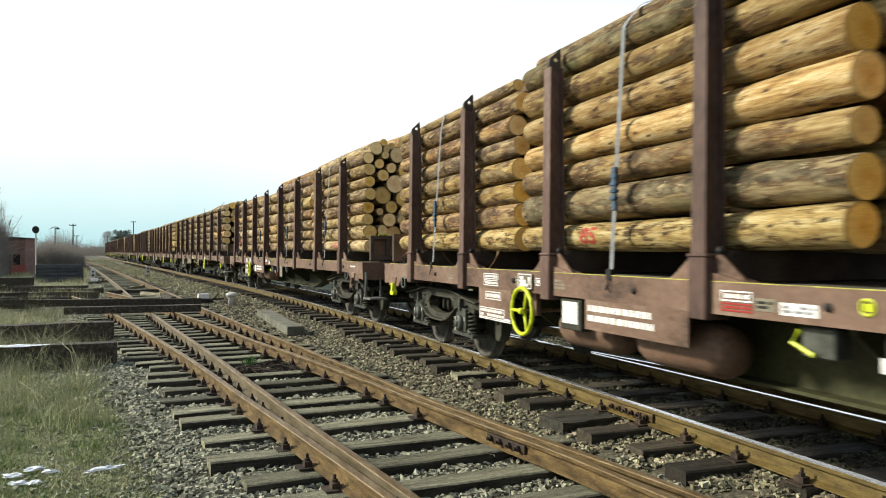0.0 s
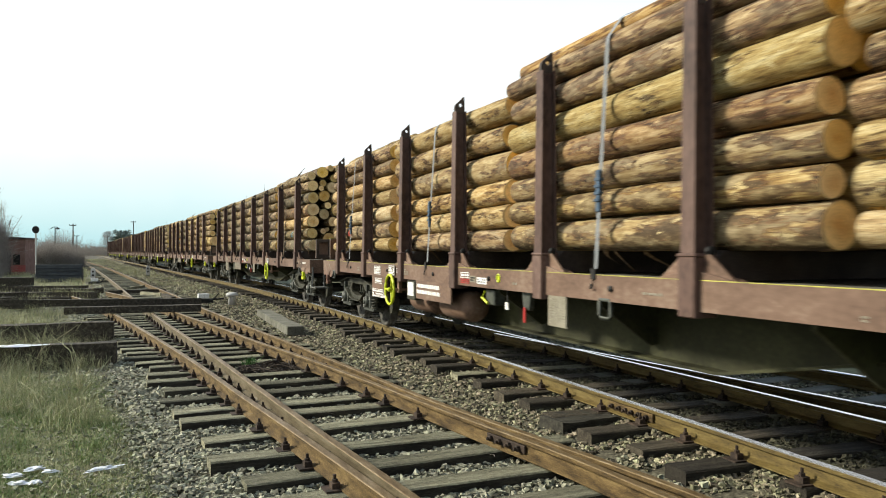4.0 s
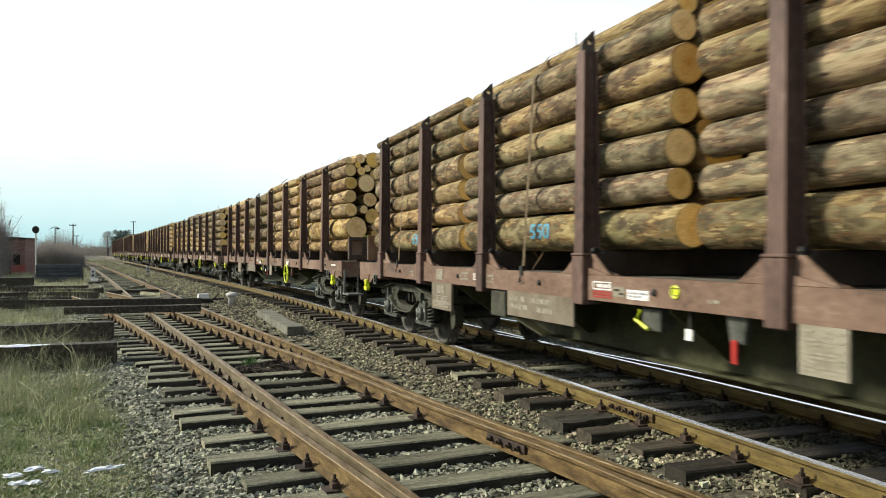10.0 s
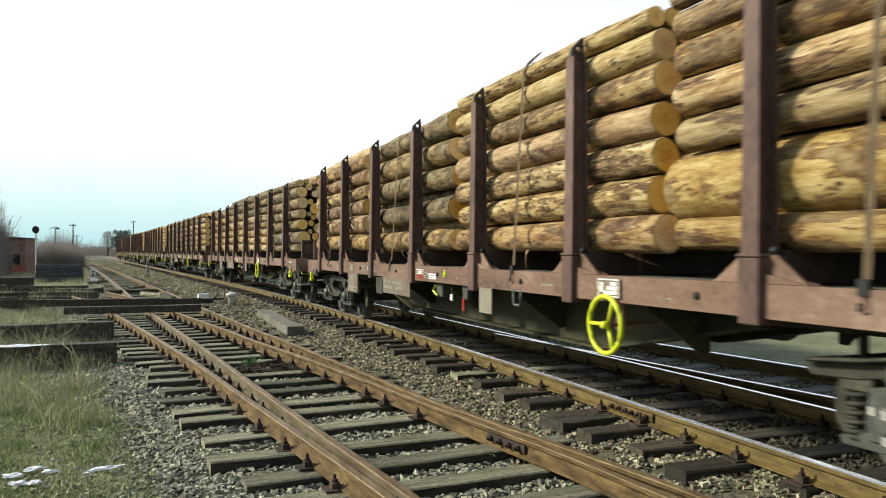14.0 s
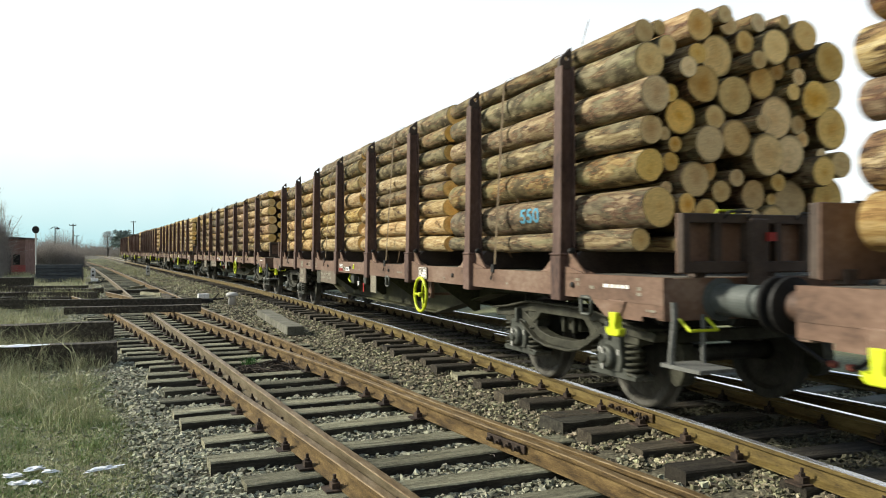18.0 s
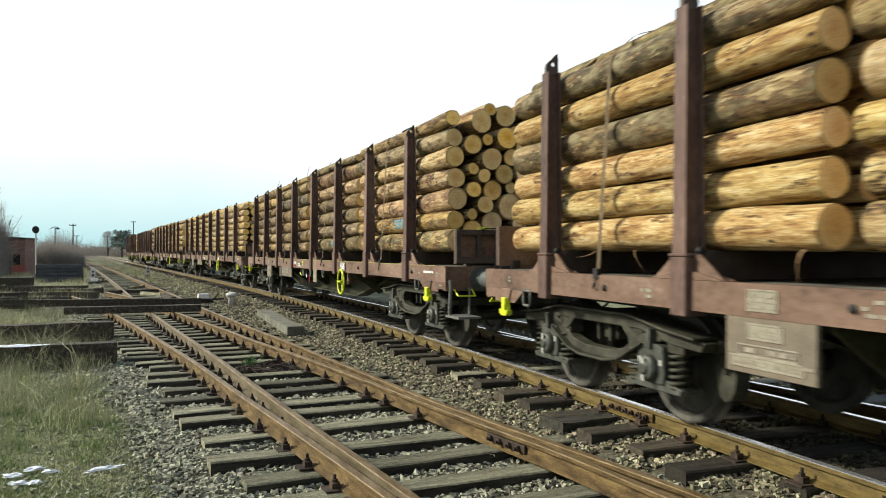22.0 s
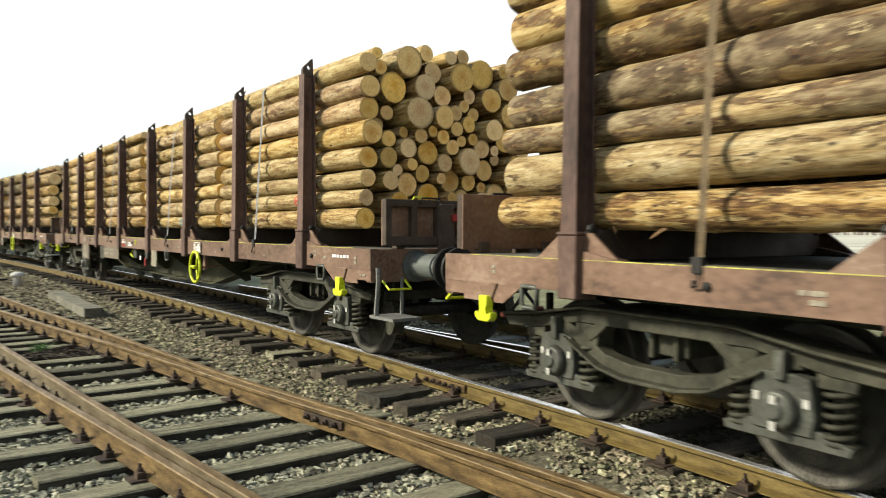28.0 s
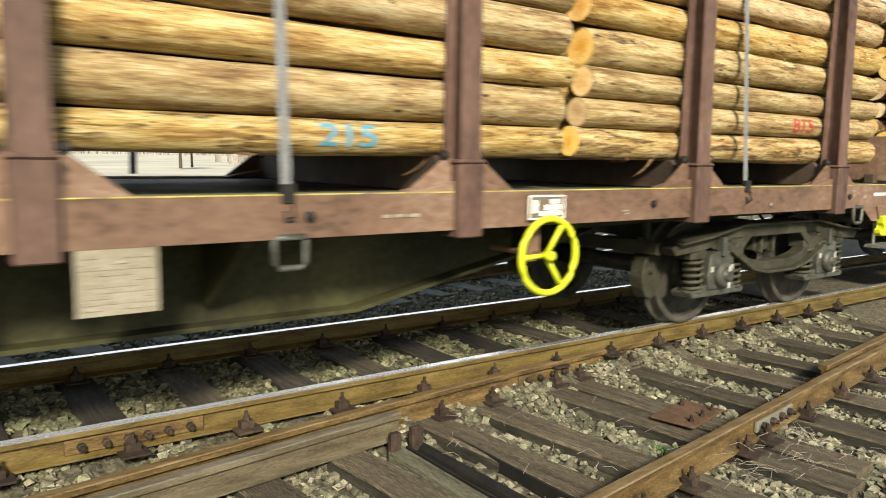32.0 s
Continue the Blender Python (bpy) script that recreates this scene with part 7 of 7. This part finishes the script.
shrub(-13.6, 62.0, 4.2, 0.9, 0.9, 800, 1, "tall leafless brown thicket beside the line")
shrub(-14.9, 63.0, 6.6, 1.5, 1.2, 800, 11, "tall leafless brown thicket beside the line")
shrub(-12.9, 59.5, 2.3, 0.6, 0.6, 260, 12, "low leafless brown thicket beside the line")
shrub(-19.5, 78.0, 6.8, 4.0, 3.0, 1000, 2, "tall leafless brown thicket beside the line")
shrub(-14.6, 70.5, 3.4, 1.6, 1.2, 420, 8, "tall leafless brown thicket beside the line")
shrub(-26.0, 86.0, 7.5, 5.0, 3.0, 700, 9, "tall leafless brown thicket beside the line")
shrub(-14.4, 92.0, 3.2, 2.2, 2.0, 1100, 3, "rounded leafless brown bush beside the line")
shrub(-12.7, 93.0, 3.0, 1.7, 2.0, 1000, 4, "rounded leafless brown bush beside the line")
shrub(-15.2, 98.0, 3.4, 2.2, 3.0, 700, 10, "rounded leafless brown bush beside the line")
shrub(-21.5, 150.0, 6.0, 3.0, 3.0, 300, 5, "rounded leafless grey bush beside the line")
shrub(-34.0, 300.0, 6.5, 8.0, 4.0, 300, 6, "distant leafless thicket beside the line")
shrub(-21.0, 290.0, 5.0, 5.0, 4.0, 300, 7, "distant leafless thicket beside the line")


def tree(x, y, h, seed, label, leafy):
    rnd = random.Random(seed)
    t = thing("tree", label, "tree", pose(x, y, -0.6))
    bm = bmesh.new()
    tube(bm, [(0, 0, 0), (0.05, 0.03, h * 0.35), (rnd.uniform(-0.3, 0.3), 0.1, h * 0.75), (0, 0, h * 0.97)], 0.028 * h, 8, r1=0.004 * h)
    for _ in range(14):
        z = h * rnd.uniform(0.25, 0.85)
        a = rnd.uniform(0, 6.283)
        r = h * 0.28 * (1.05 - z / h)
        tube(bm, [(0, 0, z), (r * 0.6 * math.cos(a), r * 0.6 * math.sin(a), z + r * 0.35), (r * math.cos(a), r * math.sin(a), z + r * 0.55)], 0.008 * h, 5, r1=0.002 * h)
    part("trunk", bm, M["trunk"], t)
    v, f = [], []
    n = 2600 if leafy else 2200
    tufts = [(rnd.uniform(0, 6.283), h * rnd.uniform(0.35, 0.95), rnd.uniform(0.3, 1.0)) for _ in range(16)]
    for _ in range(n):
        z = h * rnd.uniform(0.18, 1.0) if leafy else h * rnd.uniform(0.3, 1.0)
        env = 0.40 * h * math.sin(math.pi * min(1, (z / h - 0.12) / 0.9)) ** 0.55 * (0.8 + 0.25 * math.sin(z * 1.7 + seed)) if leafy else 0.33 * h * math.sin(math.pi * min(1, (z / h - 0.2) / 0.85)) ** 0.6
        a = rnd.uniform(0, 6.283)
        r = env * math.sqrt(rnd.random()) * (0.8 + 0.25 * math.sin(3 * a + seed))
        c = Vector((r * math.cos(a), r * math.sin(a), z))
        if leafy:
            ta, tz, tr = tufts[rnd.randrange(16)]
            reach = 0.36 * h * tr * (1.15 - 0.75 * tz / h)
            c = Vector((reach * math.cos(ta) + rnd.gauss(0, 0.07) * h, reach * math.sin(ta) + rnd.gauss(0, 0.07) * h, tz + rnd.gauss(0, 0.035) * h))
        d = Vector((rnd.gauss(0, 1), rnd.gauss(0, 1), rnd.gauss(0.3, 0.6))).normalized()
        u = d.orthogonal().normalized()
        L, W = (0.05 * h, 0.028 * h) if leafy else (0.07 * h, 0.0035 * h)
        b = len(v)
        v += [tuple(c - u * W), tuple(c + u * W), tuple(c + d * L + u * W * 0.3), tuple(c + d * L - u * W * 0.3)]
        f.append((b, b + 1, b + 2, b + 3))
    mesh_from_arrays("crown", np.array(v), np.array(f), M["conifer" if leafy else "twig"], t)


tree(-19.5, 260.0, 9.3, 1, "dark evergreen tree far down the line", True)
tree(-16.8, 266.0, 7.6, 2, "dark evergreen tree far down the line", True)
tree(-23.8, 262.0, 8.2, 3, "leafless tree far down the line", False)
tree(-9.4, 262.0, 6.8, 4, "dark evergreen tree far down the line", True)
tree(96.0, -29.0, 8.0, 6, "leafless grey tree across the field", False)
tree(101.0, -32.0, 6.5, 7, "leafless grey tree across the field", False)
tree(-27.0, 350.0, 9.0, 5, "leafless tree far down the line", False)


def far_woods():
    """A broken line of bare woods on the horizon beyond the field, and down the line."""
    rnd = random.Random(8)
    v, f = [], []
    def clump(cx, cy, w, h, n, thin=1.0):
        for _ in range(n):
            x, y = cx + rnd.gauss(0, w), cy + rnd.gauss(0, w)
            hh = h * rnd.uniform(0.4, 1.0)
            b = len(v)
            s, a = rnd.uniform(0.2, 0.6) * thin, rnd.uniform(0, 3.14)
            dx, dy = s * math.cos(a), s * math.sin(a)
            l = rnd.gauss(0, 0.8)
            v.extend([(x - dx, y - dy, -1.5), (x + dx, y + dy, -1.5), (x + dx * 1.5 + l, y + dy * 1.5, hh * 0.8), (x + l * 0.6, y, hh)])
            f.append((b, b + 1, b + 2, b + 3))
    for i in range(90):
        a = radians(40 + i * 1.45 + rnd.uniform(-0.5, 0.5))
        d = rnd.uniform(480, 640)
        clump(d * math.sin(a), d * math.cos(a), 7, rnd.choice((4, 5, 6, 9)), 26)
    for i in range(34):
        a = radians(112 + i * 1.1)
        d = rnd.uniform(150, 190)
        clump(d * math.sin(a), d * math.cos(a), 3.5, rnd.uniform(5, 8), 60)
    for i in range(26):
        a = radians(-16 + i * 0.75)
        d = rnd.uniform(420, 520)
        clump(d * math.sin(a), d * math.cos(a), 7, rnd.uniform(2.5, 5.0), 160, 0.3)
    o = mesh_from_arrays("far_woods", np.array(v), np.array(f), M["twig"])
    tagged(o, "hazy leafless woods along the horizon", "woods", kind="stuff")


far_woods()


# ---------------------------------------------------------------- grass, snow
def blades(name, pts, hmin, hmax, width, mat, label, seed, lean=0.5, per=0):
    rng = np.random.default_rng(seed)
    n = len(pts)
    h = rng.uniform(hmin, hmax, n) * (rng.uniform(0.45, 1.25, n // per + 1).repeat(per)[:n] if per else 1.0)
    a = rng.uniform(0, 2 * np.pi, n)
    ux, uy = np.cos(a) * width / 2, np.sin(a) * width / 2
    l = rng.normal(0, lean, n) * h
    b = rng.uniform(0, 2 * np.pi, n)
    lx, ly = l * np.cos(b), l * np.sin(b)
    x, y, z = pts.T
    v = np.stack([np.stack([x - ux, y - uy, z], 1), np.stack([x + ux, y + uy, z], 1),
                  np.stack([x + ux * .8 + lx * .35, y + uy * .8 + ly * .35, z + h * .6], 1), np.stack([x - ux * .8 + lx * .35, y - uy * .8 + ly * .35, z + h * .6], 1),
                  np.stack([x + lx, y + ly, z + h], 1)], 1).reshape(-1, 3)
    k = 5 * np.arange(n)[:, None]
    f = np.concatenate([k + np.array([[0, 1, 2]]), k + np.array([[0, 2, 3]]), k + np.array([[3, 2, 4]])])
    o = mesh_from_arrays(name, v, f, mat)
    return tagged(o, label, "grass", kind="stuff")


def grow_grass():
    rng = np.random.default_rng(4)
    def region(n, y0, y1, left, off):
        y = rng.uniform(y0, y1, n)
        edge = np.where(y < 26, LEFT(y), INNER_L(y) - 0.4) - off
        x = edge - rng.uniform(0, 1, n) ** 1.1 * left
        return x, y
    def tufts(n, per, y0, y1, left, off, size, wide):
        tx, ty = region(n, y0, y1, left, off)
        ok = np.sin(tx * 2.3 + 1.3 * np.sin(ty * 1.4)) * np.sin(ty * 1.9 + 0.6) + rng.normal(0, 0.35, n) > -0.15
        tx, ty = tx[ok], ty[ok]
        n = len(tx)
        big = rng.uniform(0.4, 1.5, n)
        px = np.repeat(tx, per) + rng.normal(0, size, n * per) * np.repeat(big, per)
        py = np.repeat(ty, per) + rng.normal(0, size, n * per) * np.repeat(big, per)
        return np.stack([px, py, ground_height(px, py) - 0.01], 1)
    def patchy(x, y, low):
        return rng.uniform(0, 1, len(x)) < low + np.clip(np.sin(x * 1.7 + 2 * np.sin(y * 0.8)) * np.sin(y * 1.1) + 0.35, 0, 1)
    x, y = region(125000, 4.0, 12, 4.0, 1.10)
    keep = patchy(x, y, 0.28)
    x, y = x[keep], y[keep]
    blades("short_grass", np.stack([x, y, ground_height(x, y) - 0.006], 1), 0.012, 0.045, 0.006, M["green_grass"], "short green and yellow winter grass", 1, 1.0)
    x, y = region(60000, 4.0, 13, 4.2, 1.05)
    keep = patchy(x + 1.7, y + 0.6, 0.15)
    x, y = x[keep], y[keep]
    blades("withered_grass", np.stack([x, y, ground_height(x, y) - 0.006], 1), 0.015, 0.06, 0.005, M["dry_grass"], "withered blades lying over the soil", 5, 1.6)
    blades("dry_grass", tufts(150, 110, 8.6, 13.0, 3.0, 1.35, 0.12, 1), 0.05, 0.34, 0.0034, M["dry_grass"], "tufts of tall dry straw-coloured grass", 2, 1.25, 110)
    blades("green_grass", tufts(170, 90, 7.0, 13.0, 3.0, 1.2, 0.11, 1), 0.03, 0.17, 0.004, M["green_grass"], "tufts of fine olive grass", 6, 1.4, 90)
    blades("dry_grass", tufts(330, 90, 12.8, 21, 5.0, 1.0, 0.15, 1), 0.12, 0.50, 0.005, M["dry_grass"], "tufts of tall dry straw-coloured grass", 7, 1.0, 90)
    blades("dry_grass", tufts(75, 90, 6.4, 12.4, 0.9, 0.80, 0.09, 1), 0.015, 0.10, 0.0032, M["dry_grass"], "low withered tufts among the stones", 12, 1.5, 90)
    blades("green_grass", tufts(50, 80, 6.0, 12.0, 0.8, 0.95, 0.10, 1), 0.012, 0.07, 0.0036, M["green_grass"], "low olive tufts among the stones", 13, 1.4, 80)
    for y0, x0, x1, n in ((12.66, -4.6, -1.0, 26), (15.68, -5.6, -1.3, 30), (20.3, -2.8, -0.9, 8), (23.4, -5.0, -3.0, 14)):
        tx, ty = rng.uniform(x0, x1, n), y0 + rng.normal(0, 0.07, n)
        px, py = np.repeat(tx, 60) + rng.normal(0, 0.10, n * 60), np.repeat(ty, 60) + rng.normal(0, 0.05, n * 60)
        blades("dry_grass", np.stack([px, py, ground_height(px, py) - 0.01], 1), 0.08, 0.48, 0.0045, M["dry_grass"], "tufts of dry grass against an old beam", int(y0 * 10), 0.8, 60)
    blades("dry_grass", tufts(120, 70, 21, 34, 7.0, 0.8, 0.2, 1), 0.15, 0.45, 0.009, M["dry_grass"], "tufts of tall dry straw-coloured grass", 8, 0.45)
    blades("dry_grass", tufts(420, 36, 30, 75, 14.0, 0.3, 0.3, 1), 0.12, 0.4, 0.016, M["dry_grass"], "tufts of tall dry straw-coloured grass", 3, 0.45)

    y = rng.uniform(30, 92, 9000)
    u = rng.uniform(0, 1, len(y))
    lo, hi = RIGHT(y) + 0.8, np.interp(y, _ys, _mx) - 1.5
    x = lo + (hi - lo) * u
    ok = (hi > lo) & (np.sin(x * 1.9) * np.sin(y * 0.7) + rng.normal(0, 0.5, len(y)) > 0.25)
    x, y = x[ok], y[ok]
    blades("dry_grass", np.stack([x, y, bed_height(x, y) - 0.02], 1), 0.05, 0.22, 0.02, M["dry_grass"], "sparse dry grass between the tracks", 9, 0.8)
    y = rng.uniform(56, 190, 11000)
    mid = np.interp(y, _ys, _mx)
    x = RIGHT(y) - 2.5 + (mid + 2.0 - RIGHT(y) + 2.5) * rng.uniform(0, 1, len(y))
    ok = (abs(x - mid) > 1.4) & (abs(x - RIGHT(y) + 0.75) > 0.9)
    x, y = x[ok], y[ok]
    blades("dry_grass", np.stack([x, y, np.full(len(x), -0.38)], 1), 0.06, 0.26, 0.05, M["dry_grass"], "sparse dry grass between the tracks", 10, 0.8)


grow_grass()


def dry_stalks():
    """Long bent stalks of last year's weeds."""
    rnd = random.Random(31)
    bm = bmesh.new()
    for _ in range(90):
        y = rnd.uniform(8.2, 16.5)
        x = float(LEFT(y)) - 1.3 - rnd.random() * 3.2
        z = float(ground_height(np.array(x), np.array(y)))
        a, h = rnd.uniform(0, 6.283), rnd.uniform(0.35, 0.85)
        l = h * rnd.uniform(0.2, 1.0)
        dx, dy = l * math.cos(a), l * math.sin(a)
        tube(bm, [(x, y, z), (x + dx * 0.3, y + dy * 0.3, z + h * 0.55), (x + dx, y + dy, z + h * rnd.uniform(0.7, 1.0))], 0.0045, 4, r1=0.002)
        for _ in range(3):
            q = rnd.uniform(0.5, 0.95)
            tube(bm, [(x + dx * q * q, y + dy * q * q, z + h * q * 0.85), (x + dx * q + rnd.uniform(-0.1, 0.1), y + dy * q + rnd.uniform(-0.1, 0.1), z + h * (q + 0.12))], 0.0025, 3, r1=0.0015)
    o = part("dry_stalks", bm, M["dry_grass"], None, "long bent dry weed stalks in the grass")
    tagged(o, "long bent dry weed stalks in the grass", "weeds", kind="stuff")


dry_stalks()


def straw(x0, x1, y0, y1, n, seed):
    """Loose dry straw and twigs lying over stones and sleepers."""
    rnd = random.Random(seed)
    bm = bmesh.new()
    for _ in range(n):
        x, y = rnd.uniform(x0, x1), rnd.uniform(y0, y1)
        z = -0.245 + rnd.uniform(-0.02, 0.03)
        a, l, c = rnd.uniform(0, 6.283), rnd.uniform(0.05, 0.2), rnd.uniform(-0.8, 0.8)
        tube(bm, [(x, y, z), (x + l * 0.5 * math.cos(a), y + l * 0.5 * math.sin(a), z + rnd.uniform(0.005, 0.04)), (x + l * math.cos(a + c), y + l * math.sin(a + c), z + rnd.uniform(0, 0.02))], 0.0013, 3)
    o = part("straw", bm, M["twig"], None, "loose dry straw lying over the siding")
    tagged(o, "loose dry straw lying over the siding", "straw", kind="stuff")


straw(2.1, 3.6, -5.4, -2.3, 40, 51)
straw(1.95, 2.5, -4.6, -3.6, 60, 52)
straw(-0.3, 2.6, 4.0, 12.0, 60, 53)


def bark_heap(x, y, z, r, seed):
    """A low heap of dark bark strips and twigs."""
    rnd = random.Random(seed)
    bm = bmesh.new()
    for _ in range(230):
        d, a = r * math.sqrt(rnd.random()), rnd.uniform(0, 6.283)
        px, py = x + d * math.cos(a) * 1.25, y + d * math.sin(a)
        pz = z + 0.11 * (1 - d / r) * rnd.random() + 0.01
        b, l = rnd.uniform(0, 3.14), rnd.uniform(0.04, 0.16)
        w = rnd.uniform(0.004, 0.012)
        tube(bm, [(px - l * math.cos(b), py - l * math.sin(b), pz), (px, py, pz + rnd.uniform(0, 0.03)), (px + l * math.cos(b), py + l * math.sin(b), pz + rnd.uniform(-0.01, 0.04))], w, 4)
    o = part("bark_heap", bm, M["bark_scraps"], None, "low heap of dark bark scraps between the rails")
    tagged(o, "low heap of dark bark scraps between the rails", "debris", kind="stuff")


M["bark_scraps"] = surface("dark_bark_scraps", [(0.03, 0.022, 0.016), (0.08, 0.058, 0.04), (0.16, 0.12, 0.08)], 8, 0.9, 0, 0.3, island=True, vary=0.4)
bark_heap(1.18, 11.3, -0.30, 0.40, 3)


def weed(x, y, z, r, h, n, seed, label):
    rng = np.random.default_rng(seed)
    pts = np.stack([x + rng.normal(0, r, n), y + rng.normal(0, r, n), np.full(n, z)], 1)
    tagged(blades("weed", pts, h * 0.4, h, 0.009, M["weed"], label, seed, 0.6), label, "weed", kind="")


M["weed"] = surface("fresh_green_weed", [(0.05, 0.16, 0.03), (0.10, 0.26, 0.05), (0.16, 0.34, 0.08)], 6, 0.7, 0, 0, vary=0.2, island=True)
weed(0.92, 11.75, -0.30, 0.06, 0.16, 120, 4, "small bright green weed beside the rail")
weed(2.80, -3.71, -0.37, 0.03, 0.09, 70, 5, "small bright green weed beside the rail")


def litter(x, y, z, w, d, seed, label, mat, high=0.03):
    """A torn, crumpled shred of thin plastic."""
    rnd = random.Random(seed)
    bm = bmesh.new()
    bmesh.ops.create_icosphere(bm, subdivisions=3, radius=1.0)
    for v in bm.verts:
        c = v.co.copy()
        k = 1 + 0.75 * noise.noise(c * 1.6 + Vector((seed * 3.1, 0, 0))) + 0.35 * noise.noise(c * 4.5 + Vector((0, seed * 2.3, 0)))
        v.co = Vector((c.x * w * k, c.y * d * k, max(-0.2, c.z * k) * high))
    o = part("white_scrap", bm, mat, None, label)
    o.matrix_basis = pose(x, y, z, 0, 0, rnd.uniform(-25, 25))
    tagged(o, label, "litter")


for i, (x, y, w, d) in enumerate(((-1.33, 6.86, 0.07, 0.03), (-1.20, 7.02, 0.06, 0.03), (-1.06, 6.90, 0.05, 0.02), (-1.24, 6.62, 0.06, 0.025), (-1.12, 6.60, 0.035, 0.03), (-0.66, 6.84, 0.10, 0.028), (-1.62, 7.05, 0.05, 0.025))):
    litter(x, y, -0.372, w * 1.3, d * 1.2, i + 1, "crumpled white plastic scrap on the grass", M["snow"], 0.018)


litter(-2.42, 12.86, 0.005, 0.30, 0.10, 9, "white plastic sheet lying on an old sleeper", M["snow"], 0.02)


# ---------------------------------------------------------------- what moves
def motions():
    times = [i * 1.0 for i in range(33)]
    for k in range(10):
        rows = [(t, wagon_pose(k, t)) for t in times]
        for i in range(4):
            walk(LOADS[k, i], rows)
        turned = k in TURNED
        walk(WAGONS[k], [(t, m @ pose(0, LEN, 0, 0, 0, 180)) for t, m in rows] if turned else rows)
        if k > 7:
            continue
        sign = -1 if turned else 1
        spin = []
        t = 0.0
        while t < 32.0:
            spin.append(t)
            t += 1 / 6
        spin.append(32.0)
        for b in WAGONS[k].children:
            if not b.name.startswith("bogie"):
                continue
            for c in b.children:
                if c.name.startswith("wheelset"):
                    o = c.location.copy()
                    walk(c, [(t, pose(o.x, o.y, o.z, sign * math.degrees(SPEED * t / WHEEL_R) % 360)) for t in spin])


motions()
